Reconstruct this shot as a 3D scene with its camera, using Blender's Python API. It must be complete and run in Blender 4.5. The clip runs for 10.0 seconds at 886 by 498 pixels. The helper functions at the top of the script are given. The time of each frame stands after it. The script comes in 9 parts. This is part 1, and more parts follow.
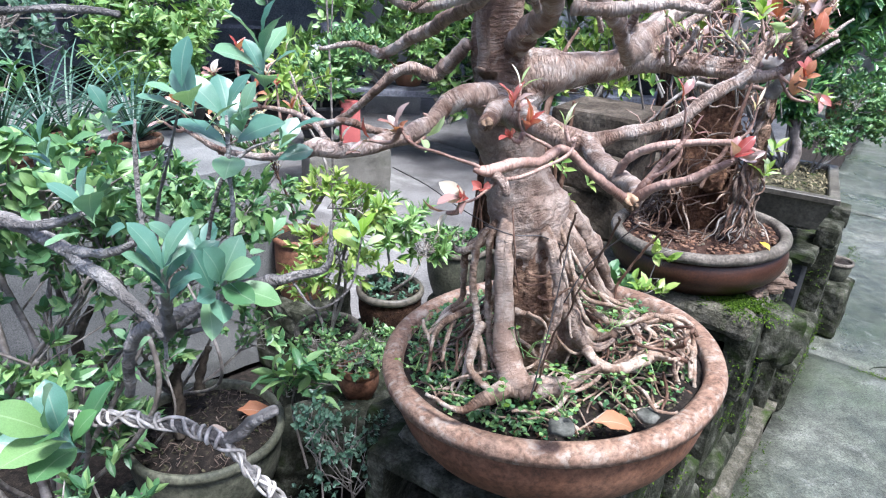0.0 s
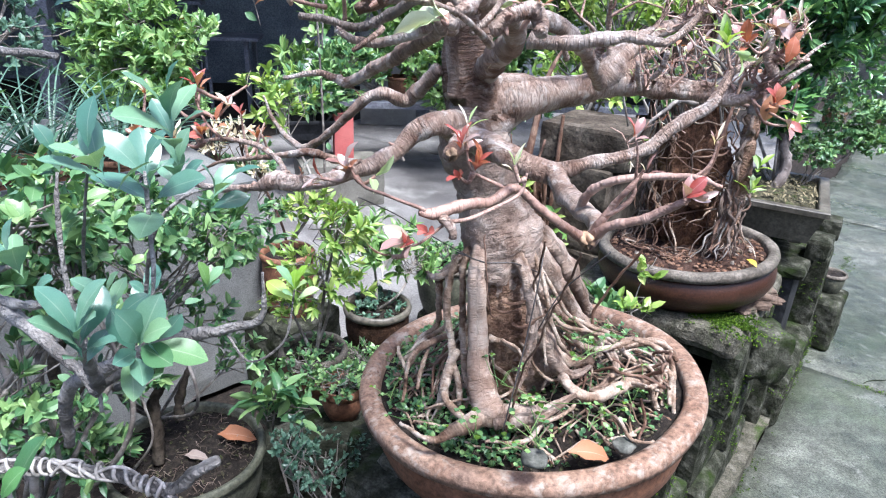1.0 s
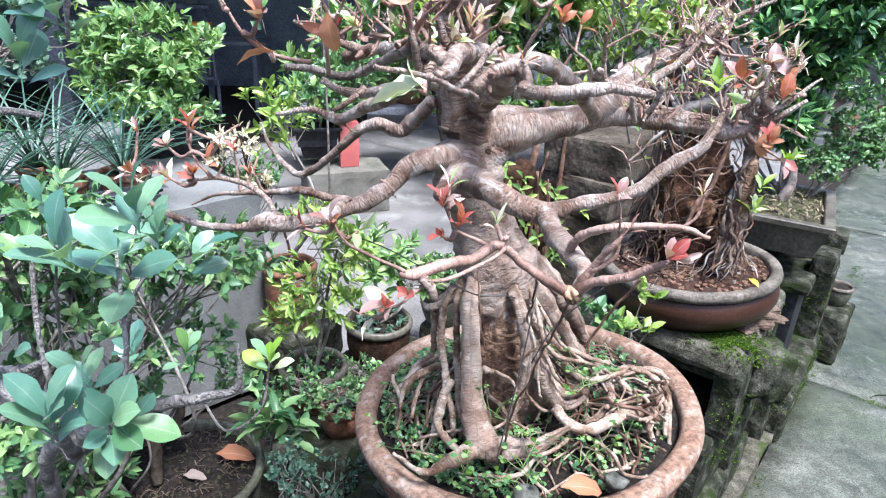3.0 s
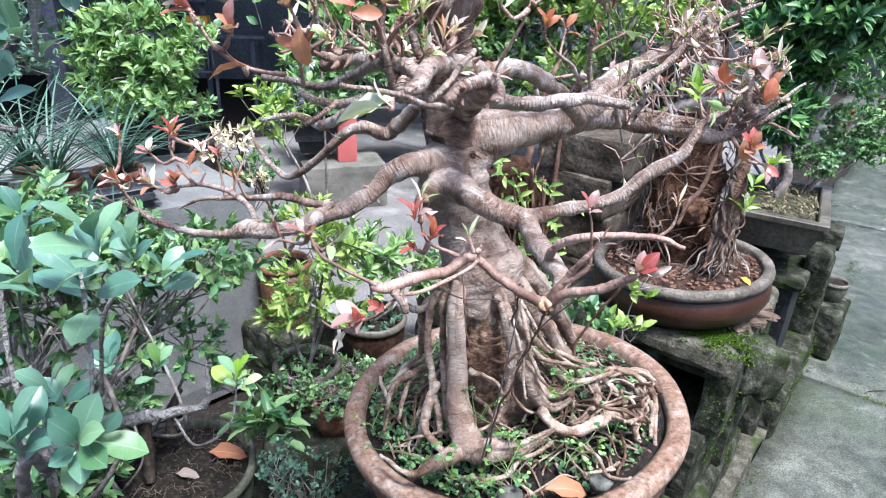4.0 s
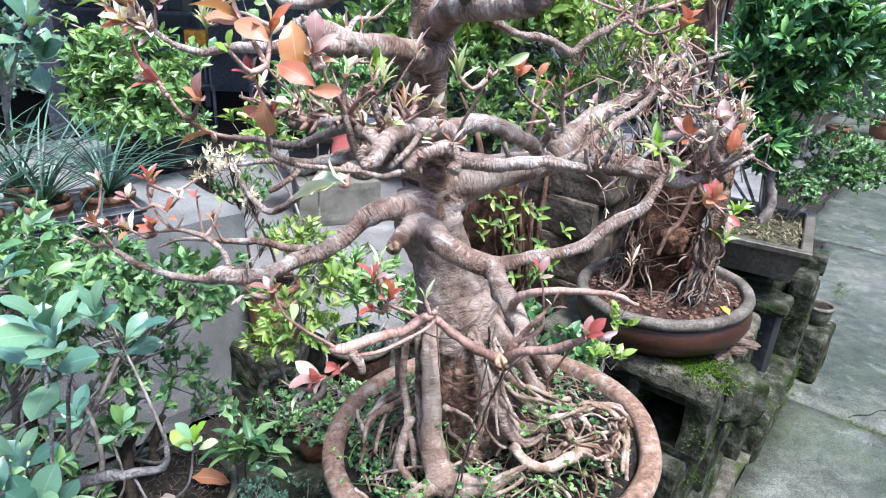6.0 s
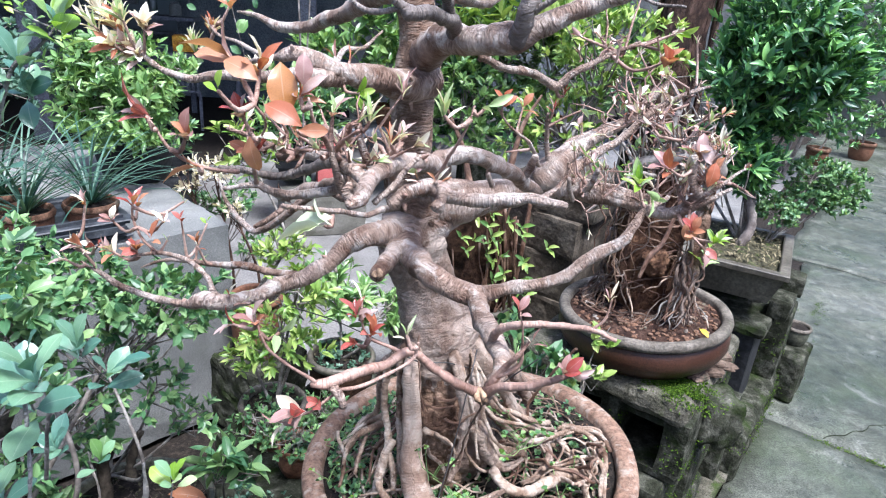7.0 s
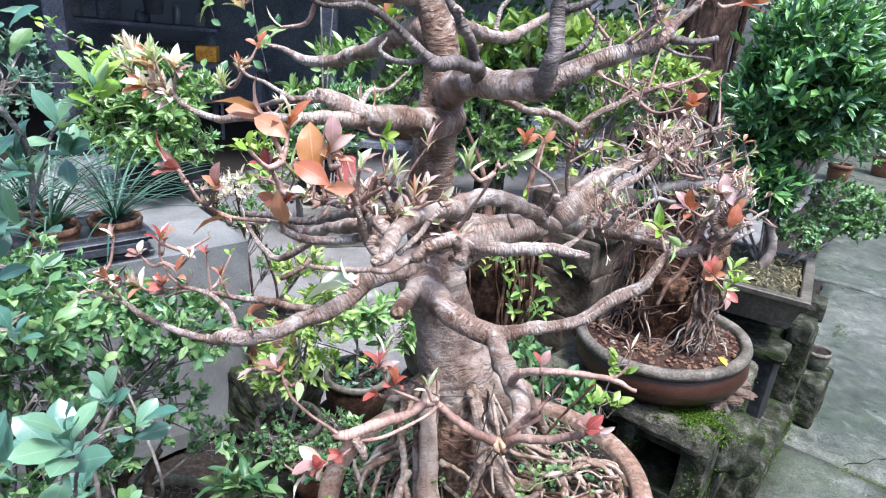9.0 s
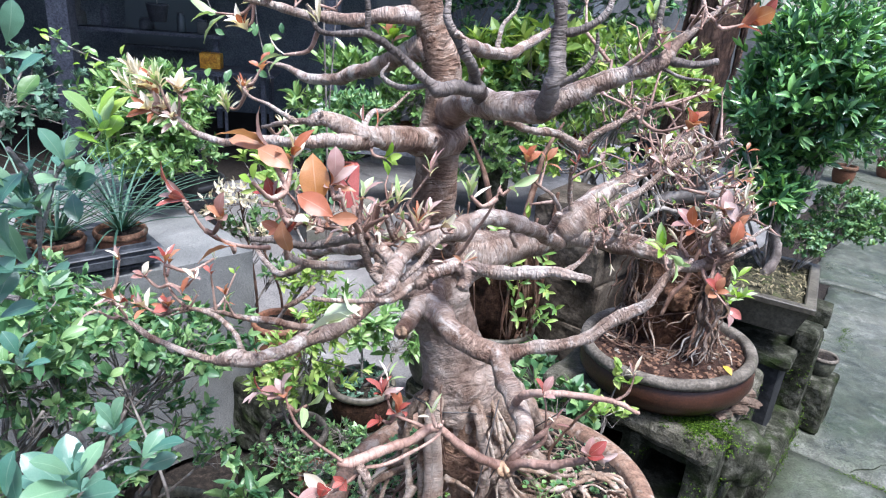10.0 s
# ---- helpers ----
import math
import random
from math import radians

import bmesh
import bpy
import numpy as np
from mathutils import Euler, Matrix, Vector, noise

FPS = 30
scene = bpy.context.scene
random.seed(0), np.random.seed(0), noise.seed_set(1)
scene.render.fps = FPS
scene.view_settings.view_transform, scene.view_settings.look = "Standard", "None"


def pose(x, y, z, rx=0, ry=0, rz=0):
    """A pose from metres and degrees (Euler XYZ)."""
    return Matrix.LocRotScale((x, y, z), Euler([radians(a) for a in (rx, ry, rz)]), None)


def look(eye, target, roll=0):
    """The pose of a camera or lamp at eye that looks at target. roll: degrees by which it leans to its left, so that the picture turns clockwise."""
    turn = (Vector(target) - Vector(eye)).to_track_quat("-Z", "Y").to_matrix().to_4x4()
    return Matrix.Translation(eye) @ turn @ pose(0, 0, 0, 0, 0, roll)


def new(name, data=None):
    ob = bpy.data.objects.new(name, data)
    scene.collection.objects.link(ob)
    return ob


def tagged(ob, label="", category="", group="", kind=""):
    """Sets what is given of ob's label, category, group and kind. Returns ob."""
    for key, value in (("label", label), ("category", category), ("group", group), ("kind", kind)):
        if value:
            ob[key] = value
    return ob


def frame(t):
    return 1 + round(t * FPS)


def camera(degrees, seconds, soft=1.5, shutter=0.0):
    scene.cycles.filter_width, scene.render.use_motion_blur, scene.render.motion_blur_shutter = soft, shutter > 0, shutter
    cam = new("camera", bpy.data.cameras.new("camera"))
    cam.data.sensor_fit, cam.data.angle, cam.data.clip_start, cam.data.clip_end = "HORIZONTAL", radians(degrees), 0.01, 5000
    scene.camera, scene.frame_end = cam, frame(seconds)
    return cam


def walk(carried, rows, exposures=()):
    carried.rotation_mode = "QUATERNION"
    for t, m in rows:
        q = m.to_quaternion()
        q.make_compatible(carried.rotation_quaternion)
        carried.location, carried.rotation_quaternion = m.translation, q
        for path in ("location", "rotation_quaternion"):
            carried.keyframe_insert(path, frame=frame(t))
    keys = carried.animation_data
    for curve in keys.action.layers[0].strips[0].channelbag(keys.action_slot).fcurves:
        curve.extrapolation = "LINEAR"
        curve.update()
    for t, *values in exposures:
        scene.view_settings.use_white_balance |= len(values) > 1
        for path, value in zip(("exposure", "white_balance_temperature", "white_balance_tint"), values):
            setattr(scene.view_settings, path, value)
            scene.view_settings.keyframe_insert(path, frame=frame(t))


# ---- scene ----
cam = camera(69.76, 10.0, 1.15)
# seconds, eye, then yaw (to the left of +y), pitch (up) and roll in degrees
PATH = [
    (0.0, 0.0528, 0.0375, 1.3336, 2.06, -23.75, 3.30),
    (0.5, 0.0721, 0.0594, 1.3439, 2.75, -23.29, 3.05),
    (1.0, 0.0923, 0.0618, 1.3564, 2.19, -23.03, 2.86),
    (1.5, 0.0945, 0.0670, 1.3710, 1.85, -23.02, 3.32),
    (2.0, 0.1002, 0.0750, 1.3826, 1.65, -23.08, 3.29),
    (2.5, 0.1034, 0.0788, 1.3930, 2.80, -22.86, 2.96),
    (4.0, 0.1318, 0.0874, 1.4168, 3.10, -23.82, 2.72),
    (4.5, 0.1430, 0.0867, 1.4346, 3.43, -23.43, 2.73),
    (5.0, 0.1545, 0.0837, 1.4475, 3.46, -23.23, 2.03),
    (5.5, 0.1611, 0.0859, 1.4558, 3.35, -23.16, 2.66),
    (7.0, 0.1626, 0.0874, 1.4906, 1.49, -21.95, 5.00),
    (7.5, 0.1593, 0.0922, 1.5022, 1.10, -21.67, 5.99),
    (8.0, 0.1575, 0.0911, 1.5103, 1.33, -21.85, 5.93),
    (8.5, 0.1542, 0.0941, 1.5176, 2.99, -21.83, 5.16),
    (9.0, 0.1527, 0.0952, 1.5281, 3.06, -21.39, 5.39),
    (9.5, 0.1547, 0.0931, 1.5398, 3.34, -20.86, 5.11),
    (10.0, 0.1520, 0.0994, 1.5486, 3.49, -21.18, 4.86),
]
walk(cam, [(t, pose(x, y, z, 90 + pitch, 0, yaw) @ pose(0, 0, 0, 0, 0, roll)) for t, x, y, z, yaw, pitch, roll in PATH], [(0.0, 2.68, 5880, 16), (2.7, 2.76, 5880, 15), (4.5, 2.61, 5850, 15), (8.5, 2.61, 5870, 16), (10.0, 2.49, 5880, 16)])

# ---- light: an overcast day, soft light from the open yard behind and above ----
world = bpy.data.worlds.new("overcast")
scene.world = world
world.use_nodes = True
sky = world.node_tree.nodes.new("ShaderNodeTexSky")
sky.sky_type, sky.sun_disc = "NISHITA", False
sky.sun_elevation, sky.sun_rotation = radians(68), radians(142)
sky.air_density, sky.dust_density = 1.0, 3.0
back = world.node_tree.nodes["Background"]
back.inputs["Strength"].default_value = 0.063
world.node_tree.links.new(sky.outputs["Color"], back.inputs["Color"])
sun = new("sun", bpy.data.lights.new("sun", "SUN"))
sun.data.energy, sun.data.angle, sun.data.color = 1.58, radians(14), (0.98, 1.0, 0.97)
sun.matrix_basis = look((1.0, -1.3, 4.0), (0, 0, 0))


# ---- materials ----
def shader(name, rough=0.7, spec=0.4):
    m = bpy.data.materials.new(name)
    m.use_nodes = True
    t = m.node_tree
    b = t.nodes["Principled BSDF"]
    b.inputs["Roughness"].default_value = rough
    b.inputs["Specular IOR Level"].default_value = spec
    return m, t, b


def node(t, kind, **values):
    n = t.nodes.new(kind)
    for key, v in values.items():
        if key in n.inputs:
            n.inputs[key].default_value = v
    return n


def coords(t, out="Object"):
    return t.nodes.new("ShaderNodeTexCoord").outputs[out]


def noise_tex(t, vec, scale, detail=5.0, rough=0.6, distort=0.0):
    n = node(t, "ShaderNodeTexNoise", Scale=scale, Detail=detail, Roughness=rough, Distortion=distort)
    t.links.new(vec, n.inputs["Vector"])
    return n.outputs["Fac"]


def ramp(t, fac, stops):
    r = t.nodes.new("ShaderNodeValToRGB")
    e = r.color_ramp.elements
    while len(e) < len(stops):
        e.new(0.5)
    for k, (pos, col) in enumerate(stops):
        e[k].position, e[k].color = pos, (*col, 1) if len(col) == 3 else col
    t.links.new(fac, r.inputs["Fac"])
    return r.outputs["Color"]


def mix(t, fac, a, b, how="MIX"):
    m = t.nodes.new("ShaderNodeMix")
    m.data_type, m.blend_type = "RGBA", how
    for v, key in ((fac, 0), (a, 6), (b, 7)):
        if isinstance(v, (int, float)):
            m.inputs[key].default_value = v
        elif isinstance(v, tuple):
            m.inputs[key].default_value = (*v, 1)
        else:
            t.links.new(v, m.inputs[key])
    return m.outputs[2]


def bump(t, b, height, strength, dist):
    n = node(t, "ShaderNodeBump", Strength=strength, Distance=dist)
    t.links.new(height, n.inputs["Height"])
    t.links.new(n.outputs["Normal"], b.inputs["Normal"])


def grainy(name, dark, mid, light, scale, rough=0.85, relief=0.004, patch=None, patch_scale=6.0, patch_at=0.55, fine=60.0, spec=0.3, patch_soft=0.08, sheen=None):
    """Stone, concrete, clay or soil: two scales of grain and, where given, patches of another colour."""
    m, t, b = shader(name, rough, spec)
    v = coords(t)
    big, small = noise_tex(t, v, scale), noise_tex(t, v, fine, 4, 0.7)
    col = ramp(t, big, [(0.3, dark), (0.5, mid), (0.72, light)])
    col = mix(t, 0.7, col, ramp(t, small, [(0.34, (0.17, 0.17, 0.17)), (0.66, (0.83, 0.83, 0.83))]), "OVERLAY")
    if patch:
        mask = ramp(t, noise_tex(t, v, patch_scale, 6, 0.65, 0.4), [(patch_at, (0, 0, 0)), (patch_at + patch_soft, (1, 1, 1))])
        col = mix(t, mask, col, patch)
    if sheen:
        t.links.new(ramp(t, noise_tex(t, v, sheen[0], 6, 0.65, 0.5), [(0.38, (sheen[1],) * 3), (0.62, (sheen[2],) * 3)]), b.inputs["Roughness"])
    t.links.new(col, b.inputs["Base Color"])
    h = mix(t, 0.5, ramp(t, big, [(0, (0, 0, 0)), (1, (1, 1, 1))]), ramp(t, small, [(0, (0, 0, 0)), (1, (1, 1, 1))]))
    bump(t, b, h, 0.8, relief)
    return m


def bark(name, dark, mid, light, ring=0.005, ring_fac=0.6, blotch=None, spec=0.5, rough=0.5, relief=0.0026, along=False, aspect=0.07):
    """Bark with close wavy wrinkles across the limb; blotch: pale worn patches."""
    m, t, b = shader(name, rough, spec)
    uv, obj = coords(t, "UV"), coords(t)
    warp = node(t, "ShaderNodeTexNoise", Scale=28.0, Detail=3.0)
    t.links.new(obj, warp.inputs["Vector"])
    bent = t.nodes.new("ShaderNodeVectorMath")
    bent.operation = "MULTIPLY_ADD"
    t.links.new(warp.outputs["Color"], bent.inputs[0])
    bent.inputs[1].default_value = (0.03, 0.022, 0.0)
    t.links.new(uv, bent.inputs[2])
    stretch = node(t, "ShaderNodeMapping")
    stretch.inputs["Scale"].default_value = (1.0, 0.12, 1.0) if along else (aspect, 1.0, 1.0)
    t.links.new(bent.outputs[0], stretch.inputs["Vector"])
    lines = noise_tex(t, stretch.outputs["Vector"], 1.0 / ring, 4, 0.62, 0.0)
    big = noise_tex(t, obj, 22, 4, 0.6)
    fine = noise_tex(t, obj, 320, 3, 0.65)
    col = ramp(t, big, [(0.34, dark), (0.5, mid), (0.66, light)])
    where = ramp(t, noise_tex(t, obj, 17, 3, 0.6), [(0.36, (ring_fac * 0.25,) * 3), (0.62, (ring_fac,) * 3)])
    col = mix(t, where, col, ramp(t, lines, [(0.34, (0.12, 0.085, 0.07)), (0.46, (0.4, 0.37, 0.355)), (0.58, (0.58, 0.575, 0.57)), (0.7, (0.76, 0.76, 0.76))]), "OVERLAY")
    col = mix(t, 0.35, col, ramp(t, fine, [(0.3, (0.3, 0.3, 0.3)), (0.7, (0.72, 0.72, 0.72))]), "OVERLAY")
    if blotch:
        mask = ramp(t, noise_tex(t, obj, 26, 7, 0.72, 0.4), [(0.52, (0, 0, 0)), (0.63, (0.75, 0.75, 0.75))])
        col = mix(t, mask, col, blotch)
    t.links.new(col, b.inputs["Base Color"])
    h = mix(t, 0.25, ramp(t, lines, [(0.32, (0, 0, 0)), (0.62, (1, 1, 1))]), ramp(t, fine, [(0.2, (0, 0, 0)), (0.8, (1, 1, 1))]))
    bump(t, b, h, 1.0, relief)
    return m


def leafy(name, a, c, rough=0.4, through_light=0.3, spec=0.5, vein=0.15, third=None):
    """A leaf: colour from piece to piece, a paler midrib side, light through the blade."""
    m, t, b = shader(name, rough, spec)
    geo, info = t.nodes.new("ShaderNodeNewGeometry"), t.nodes.new("ShaderNodeObjectInfo")
    add = t.nodes.new("ShaderNodeMath")
    add.operation = "ADD"
    t.links.new(geo.outputs["Random Per Island"], add.inputs[0])
    t.links.new(info.outputs["Random"], add.inputs[1])
    frac = t.nodes.new("ShaderNodeMath")
    frac.operation = "FRACT"
    t.links.new(add.outputs[0], frac.inputs[0])
    stops = [(0.1, a), (0.9, c)] if third is None else [(0.0, a), (0.5, c), (0.95, third)]
    col = ramp(t, frac.outputs[0], stops)
    tone = noise_tex(t, coords(t), 45, 3, 0.6)
    col = mix(t, vein * 2, col, ramp(t, tone, [(0.3, (0.3, 0.3, 0.3)), (0.7, (0.75, 0.75, 0.75))]), "OVERLAY")
    apart = t.nodes.new("ShaderNodeSeparateXYZ")
    t.links.new(coords(t, "UV"), apart.inputs[0])
    off = t.nodes.new("ShaderNodeMath")
    off.operation = "COMPARE"
    off.inputs[1].default_value, off.inputs[2].default_value = 0.5, 0.022
    t.links.new(apart.outputs[0], off.inputs[0])
    rib = t.nodes.new("ShaderNodeMath")
    rib.operation = "MULTIPLY"
    rib.inputs[1].default_value = 0.09
    t.links.new(off.outputs[0], rib.inputs[0])
    col = mix(t, rib.outputs[0], col, mix(t, 1.0, col, (1.0, 1.0, 0.8), "SCREEN"))
    t.links.new(col, b.inputs["Base Color"])
    tr = t.nodes.new("ShaderNodeBsdfTranslucent")
    t.links.new(mix(t, 1.0, col, (1.0, 1.0, 0.55), "MULTIPLY"), tr.inputs["Color"])
    ms = t.nodes.new("ShaderNodeMixShader")
    ms.inputs[0].default_value = through_light
    t.links.new(b.outputs[0], ms.inputs[1])
    t.links.new(tr.outputs[0], ms.inputs[2])
    t.links.new(ms.outputs[0], t.nodes["Material Output"].inputs["Surface"])
    bump(t, b, tone, 0.12, 0.0015)
    return m




def yard_floor(name):
    """Old cast concrete: worn pale scuffs, damp grey, a film of algae, fine aggregate."""
    m, t, b = shader(name, 0.5, 0.35)
    v = coords(t)
    wide, mid, fine = noise_tex(t, v, 1.3, 6, 0.6, 0.3), noise_tex(t, v, 13, 9, 0.78, 0.4), noise_tex(t, v, 150, 4, 0.75)
    col = ramp(t, wide, [(0.34, (0.044, 0.052, 0.037)), (0.52, (0.075, 0.082, 0.064)), (0.68, (0.112, 0.116, 0.096))])
    col = mix(t, 0.75, col, ramp(t, mid, [(0.32, (0.12, 0.12, 0.12)), (0.5, (0.48, 0.48, 0.48)), (0.66, (0.9, 0.9, 0.9))]), "OVERLAY")
    green = ramp(t, noise_tex(t, v, 2.2, 6, 0.65, 0.5), [(0.5, (0, 0, 0)), (0.66, (0.55, 0.55, 0.55))])
    col = mix(t, green, col, (0.046, 0.066, 0.033))
    pale = ramp(t, noise_tex(t, v, 5.5, 9, 0.75, 1.2), [(0.55, (0, 0, 0)), (0.66, (0.7, 0.7, 0.7))])
    col = mix(t, pale, col, (0.185, 0.19, 0.166))
    col = mix(t, 0.8, col, ramp(t, fine, [(0.36, (0.12, 0.12, 0.12)), (0.64, (0.82, 0.82, 0.82))]), "OVERLAY")
    t.links.new(col, b.inputs["Base Color"])
    t.links.new(ramp(t, noise_tex(t, v, 2.6, 7, 0.7, 0.6), [(0.38, (0.2,) * 3), (0.6, (0.66,) * 3)]), b.inputs["Roughness"])
    bump(t, b, mix(t, 0.5, ramp(t, mid, [(0, (0, 0, 0)), (1, (1, 1, 1))]), ramp(t, fine, [(0, (0, 0, 0)), (1, (1, 1, 1))])), 0.8, 0.005)
    return m


FLOOR = yard_floor("yard_concrete")
YARD = grainy("inner_yard_concrete", (0.09, 0.086, 0.082), (0.15, 0.143, 0.137), (0.215, 0.207, 0.198), 2.4, 0.55, 0.004, (0.27, 0.265, 0.25), 3.2, 0.56, 110, 0.35, 0.12, (2.0, 0.3, 0.7))
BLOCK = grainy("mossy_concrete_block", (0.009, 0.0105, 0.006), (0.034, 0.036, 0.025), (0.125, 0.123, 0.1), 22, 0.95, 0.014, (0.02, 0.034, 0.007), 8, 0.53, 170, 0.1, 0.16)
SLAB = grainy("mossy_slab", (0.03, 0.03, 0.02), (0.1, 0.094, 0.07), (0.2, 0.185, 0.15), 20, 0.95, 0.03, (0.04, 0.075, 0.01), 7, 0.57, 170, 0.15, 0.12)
WALLC = grainy("rendered_wall", (0.1, 0.103, 0.1), (0.15, 0.153, 0.147), (0.205, 0.206, 0.197), 3.5, 0.85, 0.004, (0.08, 0.086, 0.07), 4, 0.56, 320, 0.25, 0.25)
PALEC = grainy("pale_concrete", (0.075, 0.073, 0.06), (0.135, 0.128, 0.108), (0.2, 0.19, 0.165), 5, 0.85, 0.005, (0.05, 0.06, 0.033), 6, 0.55, 300, 0.25, 0.2)
CLAY = grainy("terracotta", (0.115, 0.04784, 0.02576), (0.161, 0.0736, 0.0414), (0.207, 0.103, 0.06256), 7, 0.65, 0.003, (0.1058, 0.06072, 0.04048), 11, 0.62, 90, 0.35, 0.2)
RIM = grainy("limed_terracotta_rim", (0.14, 0.08, 0.053), (0.19, 0.117, 0.081), (0.25, 0.168, 0.122), 16, 0.78, 0.005, (0.31, 0.255, 0.208), 42, 0.52, 110, 0.25, 0.14)
GLAZE = grainy("brown_glazed_clay", (0.02016, 0.00756, 0.00432), (0.03816, 0.01476, 0.00828), (0.0612, 0.02592, 0.01512), 6, 0.42, 0.002, (0.02376, 0.01296, 0.00792), 9, 0.58, 200, 0.4, 0.2)
GREYRIM = grainy("weathered_pot_rim", (0.0504, 0.042, 0.03276), (0.105, 0.09072, 0.07308), (0.1848, 0.1613, 0.1344), 18, 0.8, 0.006, (0.0588, 0.06048, 0.0378), 12, 0.58, 130, 0.3, 0.12)
TROUGHM = grainy("dark_glazed_trough", (0.042, 0.036, 0.027), (0.078, 0.069, 0.053), (0.14, 0.126, 0.1), 7, 0.5, 0.003, (0.085, 0.09, 0.055), 8, 0.6, 80, 0.45, 0.2)
POTGREEN = grainy("olive_clay_pot", (0.035, 0.038, 0.026), (0.085, 0.087, 0.06), (0.16, 0.155, 0.11), 10, 0.7, 0.004, (0.2, 0.185, 0.13), 9, 0.64, 100, 0.4, 0.2)
# Plastic of the tubs; also blackens the box that stands for shade below the trough.
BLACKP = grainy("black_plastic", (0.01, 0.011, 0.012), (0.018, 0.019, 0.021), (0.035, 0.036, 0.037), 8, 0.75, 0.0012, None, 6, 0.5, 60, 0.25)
SOIL = grainy("potting_soil", (0.005, 0.0042, 0.0035), (0.016, 0.0125, 0.01), (0.045, 0.035, 0.027), 50, 0.9, 0.016, (0.07, 0.055, 0.04), 110, 0.63, 190, 0.2, 0.05)
REDSOIL = grainy("brick_grit_soil", (0.014, 0.0075, 0.006), (0.035, 0.018, 0.0125), (0.085, 0.05, 0.036), 45, 0.95, 0.012, (0.16, 0.115, 0.085), 95, 0.66, 170, 0.2, 0.04)
DRYSOIL = grainy("littered_soil", (0.02, 0.019, 0.011), (0.05, 0.046, 0.027), (0.11, 0.097, 0.06), 40, 0.95, 0.012, (0.045, 0.06, 0.018), 30, 0.55, 160, 0.2, 0.1)
ROCKB = grainy("brown_rock", (0.028, 0.013, 0.008), (0.075, 0.036, 0.02), (0.165, 0.088, 0.048), 30, 0.9, 0.02, (0.26, 0.155, 0.08), 13, 0.6, 130, 0.25, 0.1)
STONE = grainy("grey_pebble", (0.035, 0.037, 0.03), (0.075, 0.076, 0.064), (0.14, 0.137, 0.12), 45, 0.9, 0.006)
STACKM = grainy("stained_block", (0.022, 0.016, 0.011), (0.058, 0.046, 0.034), (0.13, 0.11, 0.086), 9, 0.92, 0.008, (0.02, 0.018, 0.012), 7, 0.55, 90, 0.2, 0.15)
# Brown of the root mass; also the shade painted on one low pot's body.
FIBRESHADE = grainy("root_fibre_and_pot_shade", (0.012, 0.006, 0.004), (0.038, 0.019, 0.011), (0.085, 0.046, 0.028), 45, 0.95, 0.02, (0.02, 0.012, 0.008), 20, 0.55, 160, 0.15, 0.1)
TRAYP = grainy("grey_black_plastic", (0.025, 0.028, 0.034), (0.045, 0.05, 0.058), (0.08, 0.085, 0.093), 6, 0.5, 0.001, None, 6, 0.5, 90, 0.5)
BRICKM = grainy("broken_brick", (0.07, 0.036, 0.023), (0.13, 0.07, 0.044), (0.21, 0.13, 0.09), 22, 0.9, 0.006, (0.12, 0.115, 0.085), 16, 0.55, 120, 0.2, 0.1)
GRIT = grainy("pale_grit", (0.08, 0.065, 0.052), (0.15, 0.125, 0.105), (0.26, 0.225, 0.195), 60, 0.9, 0.002)
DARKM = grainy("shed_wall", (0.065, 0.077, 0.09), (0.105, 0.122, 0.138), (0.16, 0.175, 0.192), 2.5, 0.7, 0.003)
SHEDPOST = grainy("painted_post", (0.06, 0.065, 0.08), (0.1, 0.105, 0.125), (0.15, 0.155, 0.175), 6, 0.6, 0.002)
REDP = grainy("red_paint", (0.36, 0.085, 0.08), (0.42, 0.11, 0.1), (0.46, 0.14, 0.125), 6, 0.55, 0.0008, None, 6, 0.5, 900)
YELLOWP = grainy("orange_card", (0.42, 0.16, 0.015), (0.6, 0.28, 0.025), (0.7, 0.42, 0.06), 14, 0.55, 0.001)
WHITEP = grainy("white_plastic", (0.6, 0.62, 0.62), (0.7, 0.71, 0.71), (0.78, 0.78, 0.77), 8, 0.4, 0.0006)
GLASSY, _t, _b = shader("dusty_window", 0.25, 0.5)
_b.inputs["Base Color"].default_value = (0.09, 0.11, 0.12, 1)
BARK = bark("fig_bark", (0.15, 0.085, 0.058), (0.33, 0.24, 0.19), (0.51, 0.43, 0.375), 0.0028, 0.85, (0.62, 0.56, 0.51), 0.35, 0.6, 0.004, False, 0.13)
BARKO = bark("fig_trunk_bark", (0.1, 0.05, 0.03), (0.235, 0.147, 0.1), (0.41, 0.315, 0.25), 0.0045, 0.9, (0.46, 0.37, 0.3), 0.35, 0.65, 0.009, False, 0.14)
COLUMN = bark("smooth_root_bark", (0.153, 0.09, 0.0594), (0.27, 0.1845, 0.135), (0.396, 0.3105, 0.2475), 0.004, 0.22, (0.441, 0.3645, 0.297), 0.4, 0.62, 0.0016)
ROOTBIG = bark("old_root_bark", (0.1232, 0.07216, 0.04752), (0.2376, 0.1646, 0.1214), (0.3696, 0.2904, 0.2332), 0.006, 0.4, (0.4136, 0.3432, 0.286), 0.35, 0.68, 0.003, False, 0.4)
TRUNKG = bark("fig_lower_bark", (0.132, 0.08448, 0.0616), (0.2464, 0.1778, 0.139), (0.3696, 0.2948, 0.2446), 0.0065, 0.3, (0.396, 0.3256, 0.2728), 0.3, 0.7, 0.003, False, 0.38)
